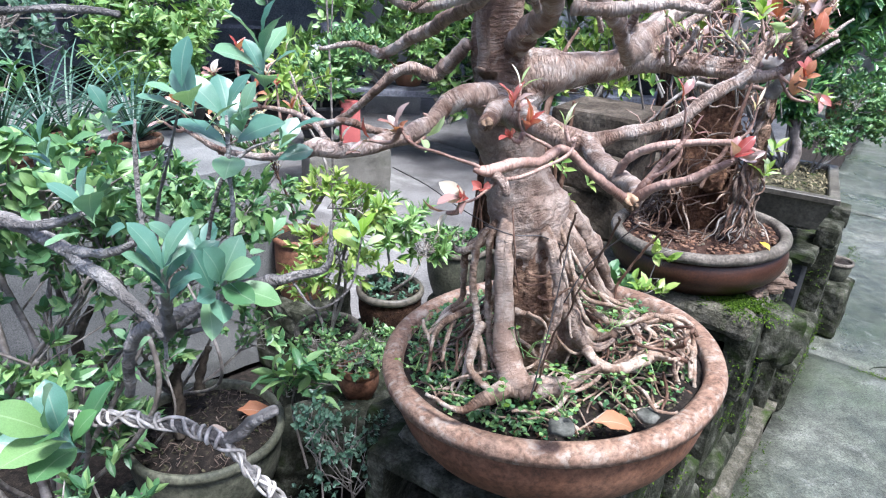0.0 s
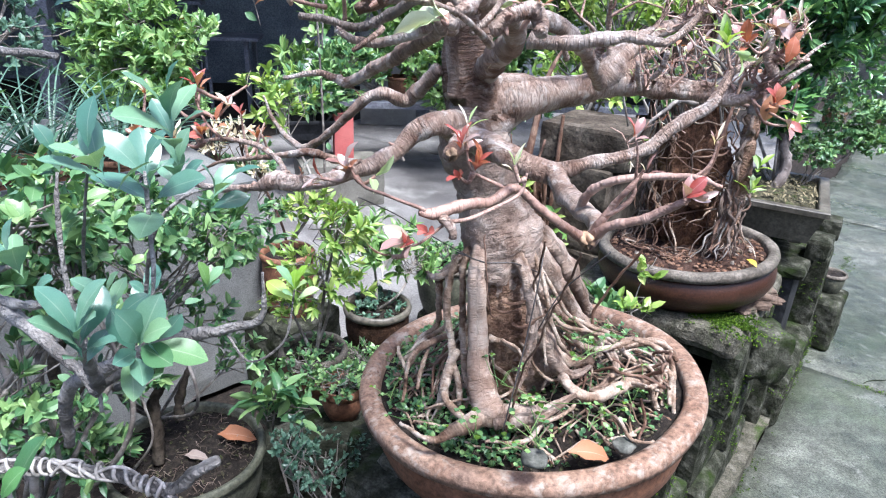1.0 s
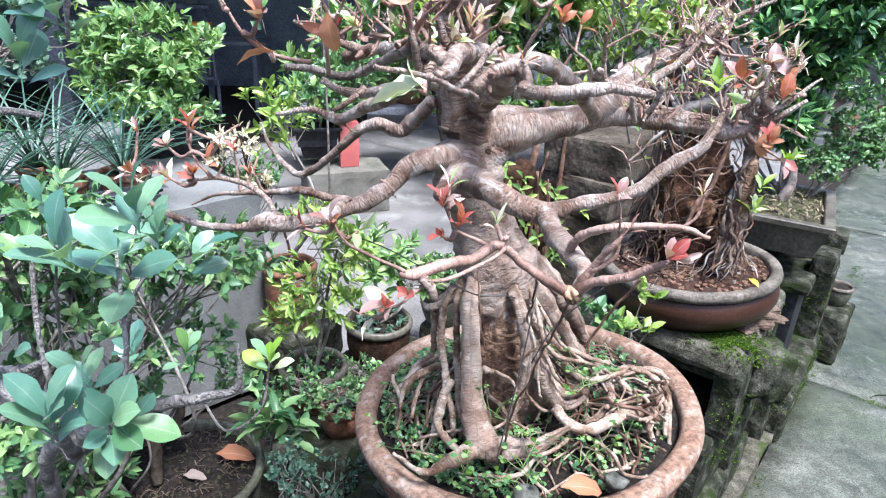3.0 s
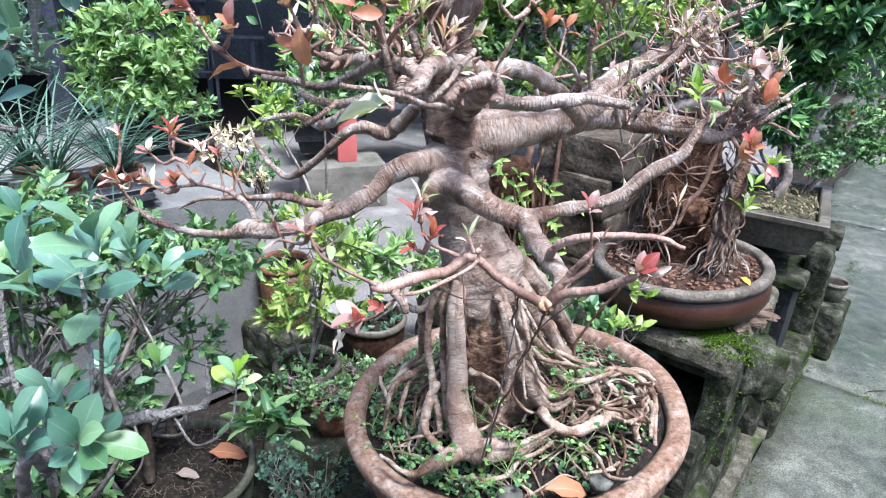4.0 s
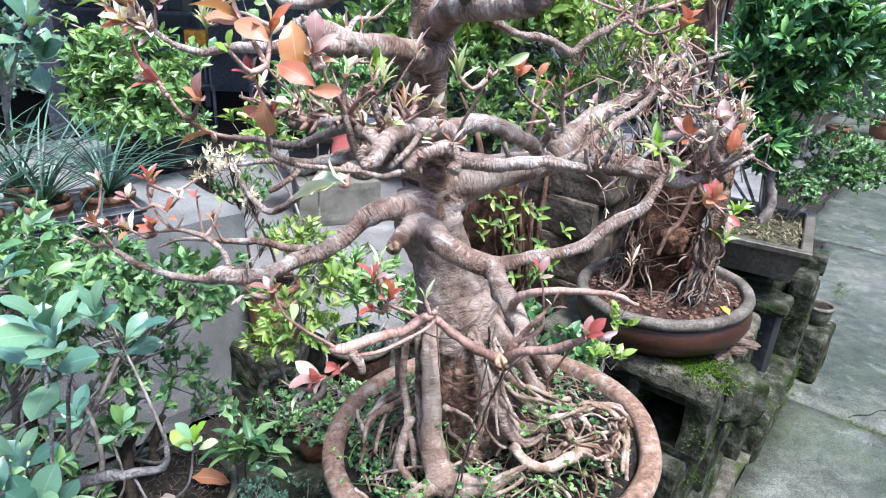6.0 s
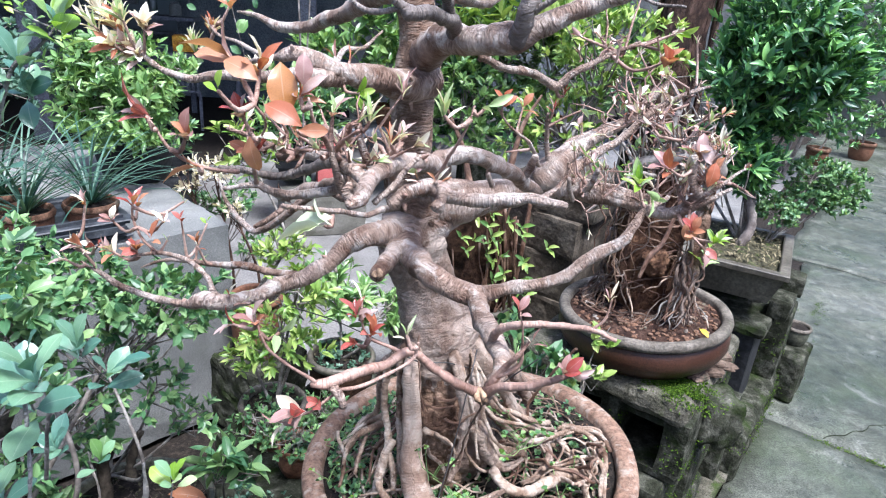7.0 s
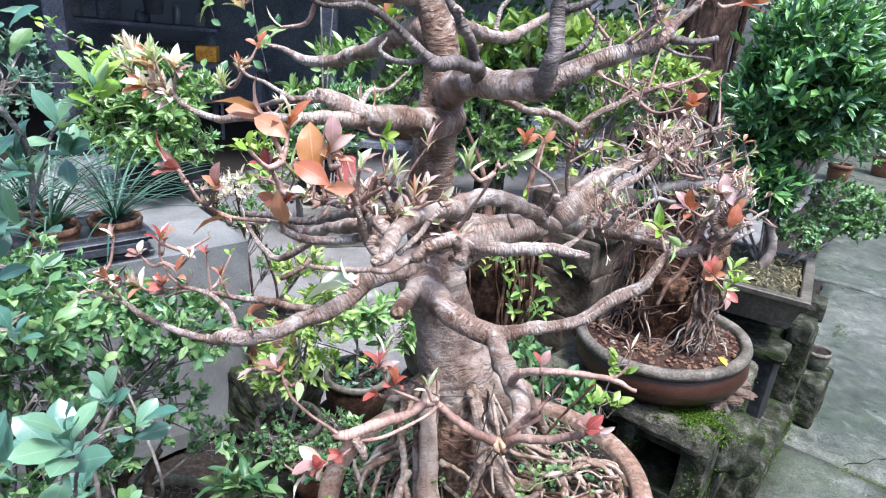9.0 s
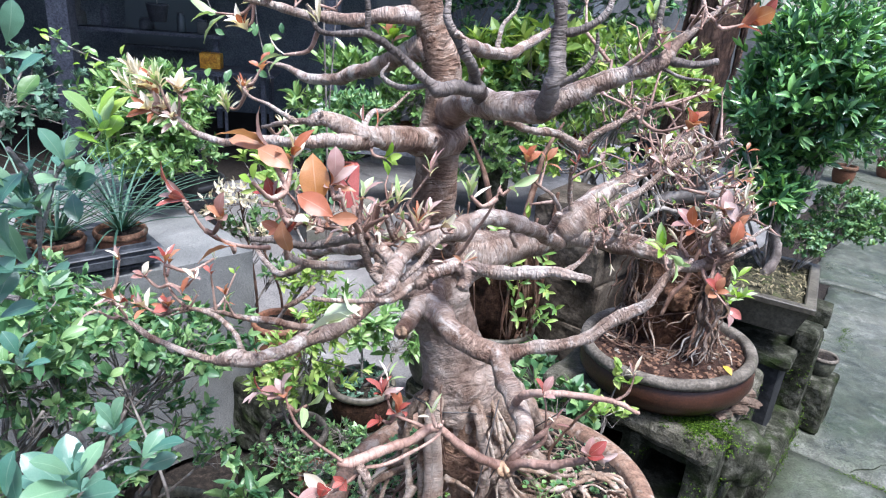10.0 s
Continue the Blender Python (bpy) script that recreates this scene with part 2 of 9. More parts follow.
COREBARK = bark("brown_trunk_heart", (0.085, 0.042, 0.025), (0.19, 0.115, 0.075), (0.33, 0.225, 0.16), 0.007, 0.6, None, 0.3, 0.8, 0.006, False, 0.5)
BARKD = bark("fig_bark_grey", (0.07, 0.055, 0.048), (0.15, 0.125, 0.11), (0.29, 0.25, 0.225), 0.004, 0.7, None, 0.4, 0.55, 0.004)
ROOTM = bark("fig_root", (0.094, 0.04888, 0.0282), (0.2726, 0.188, 0.1316), (0.4888, 0.3995, 0.3196), 0.003, 0.45, (0.564, 0.4794, 0.3948), 0.35, 0.65, 0.0022)
ROOTD = bark("brown_root", (0.055, 0.026, 0.016), (0.125, 0.066, 0.042), (0.24, 0.155, 0.108), 0.004, 0.5, None, 0.4, 0.6, 0.002, True)
NEARTWIG = bark("pale_grey_twig", (0.075, 0.07, 0.065), (0.165, 0.155, 0.145), (0.32, 0.305, 0.288), 0.005, 0.35, None, 0.35, 0.7, 0.003, False, 0.6)
CRACKM = grainy("crack_dirt", (0.008, 0.01, 0.006), (0.015, 0.02, 0.01), (0.03, 0.04, 0.018), 30, 0.95, 0.001)
SHARD = grainy("old_tile", (0.05, 0.034, 0.025), (0.1, 0.07, 0.052), (0.17, 0.128, 0.1), 26, 0.9, 0.008, (0.075, 0.08, 0.055), 18, 0.58, 140, 0.2, 0.12)
STEMROOT = bark("weathered_root", (0.06, 0.038, 0.028), (0.125, 0.09, 0.07), (0.24, 0.19, 0.155), 0.004, 0.7, None, 0.4, 0.65, 0.003, True)
PINKTWIG = bark("young_twig", (0.15, 0.082, 0.06), (0.29, 0.18, 0.138), (0.45, 0.325, 0.27), 0.004, 0.4, None, 0.5, 0.5, 0.0014)
GREYTWIG = bark("grey_twig", (0.07, 0.06, 0.052), (0.15, 0.13, 0.112), (0.3, 0.27, 0.24), 0.012, 0.05, (0.36, 0.34, 0.31), 0.4, 0.6, 0.0006)
BROWNTRUNK = bark("red_brown_trunk", (0.03, 0.016, 0.011), (0.08, 0.043, 0.029), (0.165, 0.098, 0.07), 0.02, 0.7, None, 0.3, 0.75, 0.02, True)
WIREG = grainy("grey_wire", (0.17, 0.16, 0.145), (0.3, 0.28, 0.255), (0.45, 0.43, 0.4), 90, 0.6, 0.001)
WIRE, _t, _b = shader("iron_wire", 0.5, 0.5)
_b.inputs["Base Color"].default_value = (0.035, 0.03, 0.028, 1)
CUT = grainy("sawn_wood", (0.13, 0.075, 0.042), (0.22, 0.14, 0.085), (0.33, 0.23, 0.15), 120, 0.8, 0.001)
LRED = leafy("red_leaf", (0.3, 0.055, 0.045), (0.43, 0.14, 0.115), 0.25, 0.3, 0.8)
LORANGE = leafy("orange_leaf", (0.37, 0.12, 0.062), (0.47, 0.23, 0.135), 0.38, 0.35, 0.45)
LAMBER = leafy("amber_leaf", (0.36, 0.125, 0.036), (0.45, 0.2, 0.07), 0.24, 0.35, 0.8)
LPINK = leafy("pink_leaf", (0.31, 0.16, 0.14), (0.46, 0.34, 0.31), 0.22, 0.3, 0.9)
LCREAM = leafy("cream_leaf", (0.68, 0.58, 0.44), (0.84, 0.79, 0.67), 0.35, 0.35)
LWHITE = leafy("whitish_leaf", (0.5, 0.56, 0.36), (0.62, 0.67, 0.5), 0.3, 0.2, 0.8)
LLIME = leafy("lime_leaf", (0.2, 0.36, 0.035), (0.36, 0.5, 0.1), 0.35, 0.4)
LPALE = leafy("pale_green_leaf", (0.32, 0.45, 0.18), (0.45, 0.56, 0.3), 0.35, 0.35)
LFICUS = leafy("blue_green_leaf", (0.055, 0.155, 0.108), (0.1, 0.22, 0.16), 0.3, 0.26, 0.9, 0.12, (0.19, 0.33, 0.175))
LSHRUB = leafy("shrub_leaf", (0.042, 0.122, 0.052), (0.105, 0.225, 0.088), 0.4, 0.3, 0.55, 0.15, (0.25, 0.39, 0.15))
LBRIGHT = leafy("bright_leaf", (0.065, 0.15, 0.042), (0.15, 0.285, 0.082), 0.34, 0.35, 0.6, 0.15, (0.3, 0.43, 0.16))
LYELLOW = leafy("yellow_green_leaf", (0.115, 0.23, 0.04025), (0.23, 0.3565, 0.07475), 0.38, 0.35, 0.5, 0.15, (0.414, 0.506, 0.1495))
LDARK = leafy("dark_leaf", (0.02, 0.075, 0.03125), (0.0525, 0.1562, 0.0525), 0.34, 0.2, 0.7, 0.15, (0.2, 0.4125, 0.1063))
LSPIKE = leafy("spike_leaf", (0.022, 0.064, 0.048), (0.045, 0.11, 0.078), 0.4, 0.2, 0.5, 0.15, (0.1, 0.18, 0.125))
LBLUE = leafy("grey_green_leaf", (0.035, 0.085, 0.055), (0.07, 0.145, 0.095), 0.4, 0.25, 0.5, 0.15, (0.14, 0.23, 0.16))
LMOSS = leafy("moss_leaf", (0.016, 0.036, 0.007), (0.04, 0.08, 0.01), 0.8, 0.2, 0.1, 0.1, (0.115, 0.2, 0.018))
LDEAD = leafy("dead_leaf", (0.26, 0.11, 0.055), (0.36, 0.17, 0.09), 0.6, 0.1, 0.3)
LSTRAW = leafy("straw_litter", (0.07, 0.06, 0.03), (0.14, 0.12, 0.07), 0.7, 0.1, 0.2, 0.2, (0.25, 0.21, 0.13))
LPAPER = leafy("papery_leaf", (0.19, 0.145, 0.12), (0.27, 0.215, 0.185), 0.7, 0.1, 0.3)
LYELL = leafy("yellowed_leaf", (0.55, 0.36, 0.04), (0.6, 0.42, 0.08), 0.45, 0.3)


# ---- mesh helpers ----
def world_of(ob):
    if ob.parent is None:
        return ob.matrix_basis.copy()
    return world_of(ob.parent) @ ob.matrix_parent_inverse @ ob.matrix_basis


def thing(name, at, label, category, group="", kind=""):
    """An Empty at the base of a thing; its parts are placed in the world's coordinates."""
    ob = new(name)
    ob.empty_display_size = 0.05
    ob.matrix_basis = Matrix.Translation(at) if not isinstance(at, Matrix) else at
    return tagged(ob, label, category, group, kind)


def mesh_of(name, verts, faces, mat, uvs=None, smooth=True):
    me = bpy.data.meshes.new(name)
    me.from_pydata([tuple(v) for v in verts] if not isinstance(verts, np.ndarray) else verts.tolist(), [], faces)
    me.materials.append(mat)
    if smooth:
        me.polygons.foreach_set("use_smooth", np.ones(len(me.polygons), bool))
    if uvs is not None:
        layer = me.uv_layers.new(name="UVMap")
        idx = np.empty(len(me.loops), np.int32)
        me.loops.foreach_get("vertex_index", idx)
        layer.data.foreach_set("uv", np.asarray(uvs, np.float32)[idx].ravel())
    me.update()
    return me


def hang(name, me, parent=None, m=None, label="", local=False):
    """Links a mesh as one object, under a thing or a part where one is given."""
    ob = new(name, me)
    if parent is not None:
        ob.parent = parent
        if not local:
            ob.matrix_parent_inverse = world_of(parent).inverted()
    if m is not None:
        ob.matrix_basis = m
    if label:
        ob["label"] = label
    return ob


def part(name, shape, mat, parent=None, label="", smooth=True, m=None):
    """Links (verts, faces[, uvs]) as ONE mesh object under a thing or under a part."""
    return hang(name, mesh_of(name, shape[0], shape[1], mat, shape[2] if len(shape) > 2 else None, smooth), parent, m, label)


def joined(shapes):
    """Several (verts, faces, uvs) as one."""
    vs, fs, us, k = [], [], [], 0
    for s in shapes:
        v = np.asarray(s[0], float)
        vs.append(v)
        fs += [tuple(i + k for i in f) for f in s[1]]
        us.append(np.asarray(s[2], float) if len(s) > 2 else np.zeros((len(v), 2)))
        k += len(v)
    return np.concatenate(vs), fs, np.concatenate(us)


def spline(rows, step):
    """Points of a smooth line through the rows (any number of columns)."""
    p = np.asarray(rows, float)
    p = np.vstack([2 * p[0] - p[1], p, 2 * p[-1] - p[-2]])
    p[:, 3:] = np.maximum(p[:, 3:], 1e-4)
    out = []
    for i in range(1, len(p) - 2):
        n = max(2, int(np.linalg.norm(p[i + 1, :3] - p[i, :3]) / step) + 1)
        u = np.linspace(0, 1, n, endpoint=False)[:, None]
        a, b, c, d = p[i - 1], p[i], p[i + 1], p[i + 2]
        q = 0.5 * (2 * b + (c - a) * u + (2 * a - 5 * b + 4 * c - d) * u**2 + (3 * b - 3 * c + d - a) * u**3)
        q[:, 3:] = b[3:] + (c[3:] - b[3:]) * (3 * u**2 - 2 * u**3)
        out.append(q)
    return np.vstack(out + [p[-2:-1]])


def tube(rows, sides=10, gnarl=0.08, step=None, seed=0.0, wander=0.0, groove=0.0):
    """A limb along rows of x, y, z, radius: smooth, uneven, capped."""
    rmax = max(r[3] for r in rows)
    q = spline(rows, step or max(0.0035, rmax * 0.45))
    n = len(q)
    if wander:
        for i in range(1, n - 1):
            q[i, :3] += np.array(noise.noise_vector(Vector(q[i, :3]) * 30 + Vector((seed, 0, 0)))) * wander
    tan = np.gradient(q[:, :3], axis=0)
    tan /= np.linalg.norm(tan, axis=1)[:, None] + 1e-9
    side = np.cross(tan[0], (0.3, 0.5, 0.81))
    side /= np.linalg.norm(side)
    ang = np.linspace(0, 2 * math.pi, sides, endpoint=False)
    length = np.concatenate([[0], np.cumsum(np.linalg.norm(np.diff(q[:, :3], axis=0), axis=1))])
    vs, uvs = [], []
    for i in range(n):
        side = side - tan[i] * (side @ tan[i])
        side /= np.linalg.norm(side) + 1e-9
        up = np.cross(tan[i], side)
        for a in ang:
            d = side * math.cos(a) + up * math.sin(a)
            r = q[i, 3] * (1 + 0.9 * gnarl * max(0.0, noise.noise(Vector((length[i] * 0.9 / max(rmax, 0.005), seed, 4.0)))))
            base = Vector(q[i, :3] + d * r)
            f = 1 + gnarl * (noise.noise(base * (0.8 / max(rmax, 0.006)) + Vector((seed, 3, 7))) + 0.6 * noise.noise(base * 90 + Vector((0, seed, 1))))
            if groove:
                cut = noise.noise(Vector((math.cos(a) * 4.5, math.sin(a) * 4.5, length[i] * 9 + seed))) + 0.6 * noise.noise(Vector((math.cos(a) * 11, math.sin(a) * 11, length[i] * 26 + seed)))
                f += groove * (0.25 - abs(cut) * 1.6)
            vs.append(q[i, :3] + d * r * f)
            uvs.append((a / 6.283 * 6.283 * rmax, length[i]))
    fs = [(i * sides + j, i * sides + (j + 1) % sides, (i + 1) * sides + (j + 1) % sides, (i + 1) * sides + j) for i in range(n - 1) for j in range(sides)]
    vs += [q[0, :3] - tan[0] * q[0, 3] * 0.3, q[-1, :3] + tan[-1] * q[-1, 3] * 0.4]
    uvs += [(0, 0), (0, length[-1])]
    k = n * sides
    fs += [(k, (j + 1) % sides, j) for j in range(sides)]
    fs += [(k + 1, (n - 1) * sides + j, (n - 1) * sides + (j + 1) % sides) for j in range(sides)]
    return np.array(vs), fs, np.array(uvs)


def stick(a, b, r, sides=4, bend=0.0, rng=None):
    """A thin twig of three rings."""
    a, b = np.asarray(a, float), np.asarray(b, float)
    mid = (a + b) / 2 + (np.array(rng.normal(0, bend, 3)) if rng is not None and bend else 0)
    rows = (a, mid, b)
    d = (b - a) / (np.linalg.norm(b - a) + 1e-9)
    s = np.cross(d, (0.31, 0.77, 0.55))
    s /= np.linalg.norm(s) + 1e-9
    u = np.cross(d, s)
    vs = [rows[i] + (s * math.cos(k * 6.283 / sides) + u * math.sin(k * 6.283 / sides)) * r * (1, 0.8, 0.5)[i] for i in range(3) for k in range(sides)]
    fs = [(i * sides + j, i * sides + (j + 1) % sides, (i + 1) * sides + (j + 1) % sides, (i + 1) * sides + j) for i in range(2) for j in range(sides)]
    L = np.linalg.norm(b - a)
    return np.array(vs), fs, np.array([(k * r, i * L / 2) for i in range(3) for k in range(sides)])


def lathe(profile, segs=72, wobble=0.0, seed=0.0, squash=1.0):
    """A turned form from (radius, z) rows, slightly uneven."""
    vs, fs, n = [], [], len(profile)
    for i in range(segs):
        a = 2 * math.pi * i / segs
        for r, z in profile:
            f = 1 + wobble * noise.noise(Vector((math.cos(a) * 2, math.sin(a) * 2, z * 14 + seed)))
            vs.append((r * f * math.cos(a), r * f * math.sin(a) * squash, z + wobble * 0.12 * noise.noise(Vector((math.cos(a) * 3, math.sin(a) * 3, seed + 5)))))
    for i in range(segs):
        for j in range(n - 1):
            fs.append((i * n + j, ((i + 1) % segs) * n + j, ((i + 1) % segs) * n + j + 1, i * n + j + 1))
    return np.array(vs), fs


def moved(shape, m):
    v = np.asarray(shape[0], float)
    r, t = np.array(m.to_3x3()), np.array(m.translation)
    return (v @ r.T + t, *shape[1:])


def box_grid(size, cell=0.03, rough=0.004, seed=0.0, holes=(), soft=0.01):
    """A worn box of size x, y, z standing on z = 0, centred in x and y. holes: (y0, y1, z0, z1) spans cut through along x."""
    sx, sy, sz = size
    ys = sorted({-sy / 2, sy / 2, *[h[0] for h in holes], *[h[1] for h in holes]})
    zs = sorted({0.0, sz, *[h[2] for h in holes], *[h[3] for h in holes]})

    def fill(a):
        out = [a[0]]
        for u, v in zip(a, a[1:]):
            k = max(1, round((v - u) / cell))
            out += [u + (v - u) * i / k for i in range(1, k + 1)]
        return out

    xs, ys, zs = fill([-sx / 2, sx / 2]), fill(ys), fill(zs)
    index, vs, fs = {}, [], []

    def vert(i, j, k):
        if (i, j, k) not in index:
            index[i, j, k] = len(vs)
            vs.append(Vector((xs[i], ys[j], zs[k])))
        return index[i, j, k]

    def solid(i, j, k):
        if not (0 <= i < len(xs) - 1 and 0 <= j < len(ys) - 1 and 0 <= k < len(zs) - 1):
            return False
        y, z = (ys[j] + ys[j + 1]) / 2, (zs[k] + zs[k + 1]) / 2
        return not any(h[0] < y < h[1] and h[2] < z < h[3] for h in holes)

    for i in range(len(xs) - 1):
        for j in range(len(ys) - 1):
            for k in range(len(zs) - 1):
                if not solid(i, j, k):
                    continue
                if not solid(i - 1, j, k):
                    fs.append((vert(i, j, k), vert(i, j, k + 1), vert(i, j + 1, k + 1), vert(i, j + 1, k)))
                if not solid(i + 1, j, k):
                    fs.append((vert(i + 1, j, k), vert(i + 1, j + 1, k), vert(i + 1, j + 1, k + 1), vert(i + 1, j, k + 1)))
                if not solid(i, j - 1, k):
                    fs.append((vert(i, j, k), vert(i + 1, j, k), vert(i + 1, j, k + 1), vert(i, j, k + 1)))
                if not solid(i, j + 1, k):
                    fs.append((vert(i, j + 1, k), vert(i, j + 1, k + 1), vert(i + 1, j + 1, k + 1), vert(i + 1, j + 1, k)))
                if not solid(i, j, k - 1):
                    fs.append((vert(i, j, k), vert(i, j + 1, k), vert(i + 1, j + 1, k), vert(i + 1, j, k)))
                if not solid(i, j, k + 1):
                    fs.append((vert(i, j, k + 1), vert(i + 1, j, k + 1), vert(i + 1, j + 1, k + 1), vert(i, j + 1, k + 1)))
    out = []
    for v in vs:
        near = [abs(abs(v.x) - sx / 2) < 1e-6, abs(abs(v.y) - sy / 2) < 1e-6, v.z < 1e-6 or abs(v.z - sz) < 1e-6]
        p = v.copy()
        if sum(near) >= 2:
            worn = soft * (0.5 + 0.9 * abs(noise.noise(v * 14 + Vector((seed, 1, 2)))))
            for ax in range(3):
                if near[ax]:
                    mid = sz / 2 if ax == 2 else 0
                    p[ax] -= worn * (0.5 if sum(near) == 2 else 0.8) * (1 if v[ax] > mid else -1)
        d = noise.noise_vector(v * 11 + Vector((seed, seed, 0))) + 0.6 * noise.noise_vector(v * 37 + Vector((0, seed, 3))) + 0.4 * noise.noise_vector(v * 95 + Vector((2, seed, 3)))
        out.append(p + d * rough)
    return out, fs


def rock(size, seed=0.0, rough=0.25, level=4, flat=0.35):
    """A broken stone of about size x, y, z, its foot at z = 0."""
    bm = bmesh.new()
    bmesh.ops.create_icosphere(bm, subdivisions=level, radius=1.0)
    vs = []
    for v in bm.verts:
        c = v.co.copy()
        big = max(abs(c.x), abs(c.y), abs(c.z))
        c = c.lerp(c / big, flat * 1.5)
        c *= 1 + rough * noise.noise(v.co * 1.6 + Vector((seed, 2, 0))) + rough * 0.4 * noise.noise(v.co * 5 + Vector((0, seed, 1))) + rough * 0.15 * noise.noise(v.co * 16 + Vector((seed, 0, 4)))
        vs.append((c.x * size[0] / 2, c.y * size[1] / 2, (c.z + 0.85) * size[2] / 2))
    fs = [tuple(v.index for v in f.verts) for f in bm.faces]
    bm.free()
    return np.array(vs), fs


# ---- leaves ----
def blade(n=6, width=0.42, fold=0.25, curl=0.25, skew=1.1, wave=0.02):
    """One leaf of length 1 along +y, its face to +z: a short stalk, five columns, cupped at the midrib and curled."""
    vs, fs = [], []
    for i in range(n + 1):
        u = i / n
        e = min(1.0, max(0.0, (u - 0.06) / 0.94))
        w = max(0.008, width / 2 * math.sin(math.pi * e**skew) ** 0.72) if i < n else 0.004
        z = -curl * u * u + 0.05 * math.sin(3 * u)
        k = wave * math.sin(i * 2.1)
        for c in (-1.0, -0.55, 0.0, 0.55, 1.0):
            vs.append((w * c, u - 0.05 * abs(c) * (1 - u), z + fold * w * abs(c) ** 1.4 + k * c))
    for i in range(n):
        a = i * 5
        fs += [(a + c, a + c + 1, a + c + 6, a + c + 5) for c in range(4)]
    return np.array(vs), fs, np.array([(c, i / n) for i in range(n + 1) for c in (0.02, 0.23, 0.5, 0.77, 0.98)])


def turn_to(direction, face, roll=0.0):
    """A turn that lays +y along direction with +z near face."""
    y = Vector(direction).normalized()
    x = y.cross(Vector(face))
    if x.length < 1e-4:
        x = y.cross(Vector((0.3, 0.2, 0.9)))
    x.normalize()
    z = x.cross(y)
    m = Matrix((x, y, z)).transposed().to_4x4()
    return m @ Matrix.Rotation(roll, 4, "Y")


LEAF_MESHES = {}


def leaf_of(mat, shape):
    key = (mat.name, shape)
    if key not in LEAF_MESHES:
        kinds = {"oval": (8, 0.52, 0.3, 0.25, 1.15, 0.02), "broad": (8, 0.6, 0.22, 0.3, 1.1, 0.03), "long": (8, 0.34, 0.45, 0.2, 1.0, 0.02), "round": (6, 0.85, 0.15, 0.12, 1.2, 0.02), "bud": (5, 0.17, 0.6, 0.08, 0.9, 0.01), "dead": (6, 0.5, 0.5, 0.4, 1.0, 0.06), "obovate": (11, 0.5, 0.2, 0.16, 1.5, 0.012)}
        v, f, uv = blade(*kinds[shape])
        LEAF_MESHES[key] = mesh_of("leaf", v, f, mat, uv)
    return LEAF_MESHES[key]


def put_leaf(parent, mat, shape, at, direction, face, length, roll=0.0):
    m = Matrix.Translation(at) @ turn_to(direction, face, roll) @ Matrix.Scale(length, 4)
    return hang("leaf", leaf_of(mat, shape), parent, m)


def sprig(parent, at, axis, n, length, mats, shape="oval", seed=0, spread=(35, 75), along=0.35):
    """A rosette of single leaves at a twig's tip."""
    rng = random.Random(seed)
    ax = Vector(axis).normalized()
    s = ax.orthogonal().normalized()
    for i in range(n):
        a = i * 2.4 + rng.uniform(-0.4, 0.4)
        tilt = radians(rng.uniform(*spread)) * (0.35 + 0.65 * (i + 1) / n)
        out = Matrix.Rotation(a, 3, ax) @ s
        d = ax * math.cos(tilt) + out * math.sin(tilt)
        face = (ax * 0.9 - out * 0.3) + Vector((0, 0, 0.25))
        foot = Vector(at) - ax * along * length * i / n + d * 0.002
        put_leaf(parent, mats[i % len(mats)], shape, foot, d, face, length * rng.uniform(0.6, 1.1), rng.uniform(-0.45, 0.45))


SMALL_V = np.array([(0, 0, 0), (-0.5, 0.3, 0.12), (0, 0.3, 0), (0.5, 0.3, 0.12), (-0.42, 0.66, 0.04), (0, 0.66, -0.06), (0.42, 0.66, 0.04), (0, 1, -0.18)])
SMALL_F = np.array([(0, 2, 1, 1), (0, 3, 2, 2), (1, 2, 5, 4), (2, 3, 6, 5), (4, 5, 7, 7), (5, 6, 7, 7)])


def leaf_cloud(at, direction, face, length, width):
    """Many small leaves as one mesh: rows of foot, way and face, with lengths and width ratio."""
    at, d, z = (np.asarray(v, float) for v in (at, direction, face))
    d /= np.linalg.norm(d, axis=1)[:, None] + 1e-9
    x = np.cross(d, z)
    x /= np.linalg.norm(x, axis=1)[:, None] + 1e-9
    z = np.cross(x, d)
    L = np.asarray(length, float)[:, None, None]
    t = SMALL_V[None]
    v = at[:, None] + L * (t[..., :1] * width * x[:, None] + t[..., 1:2] * d[:, None] + t[..., 2:] * width * z[:, None])
    n = len(at)
    faces = []
    quads = [tuple(dict.fromkeys(f)) for f in SMALL_F.tolist()]
    for i in range(n):
        k = i * 8
        faces += [tuple(j + k for j in q) for q in quads]
    return v.reshape(-1, 3), faces


def rosettes(rng, tips, axes, per, length, spread=(0.35, 1.25), jitter=0.3):
    """Feet, ways, faces and lengths of leaves set round twig tips."""
    n = len(tips)
    at = np.repeat(tips, per, 0)
    ax = np.repeat(axes, per, 0)
    r = rng.normal(size=(n * per, 3))
    out = r - ax * (r * ax).sum(1)[:, None]
    out /= np.linalg.norm(out, axis=1)[:, None] + 1e-9
    tilt = rng.uniform(*spread, n * per)[:, None]
    d = ax * np.cos(tilt) + out * np.sin(tilt)
    back = rng.uniform(0, 0.9, n * per)[:, None]
    at = at - ax * back * length * 0.8
    face = ax - out * 0.4 + rng.normal(0, jitter, (n * per, 3)) + np.array((0, 0, 0.3))
    return at, d, face, length * rng.uniform(0.55, 1.15, n * per)


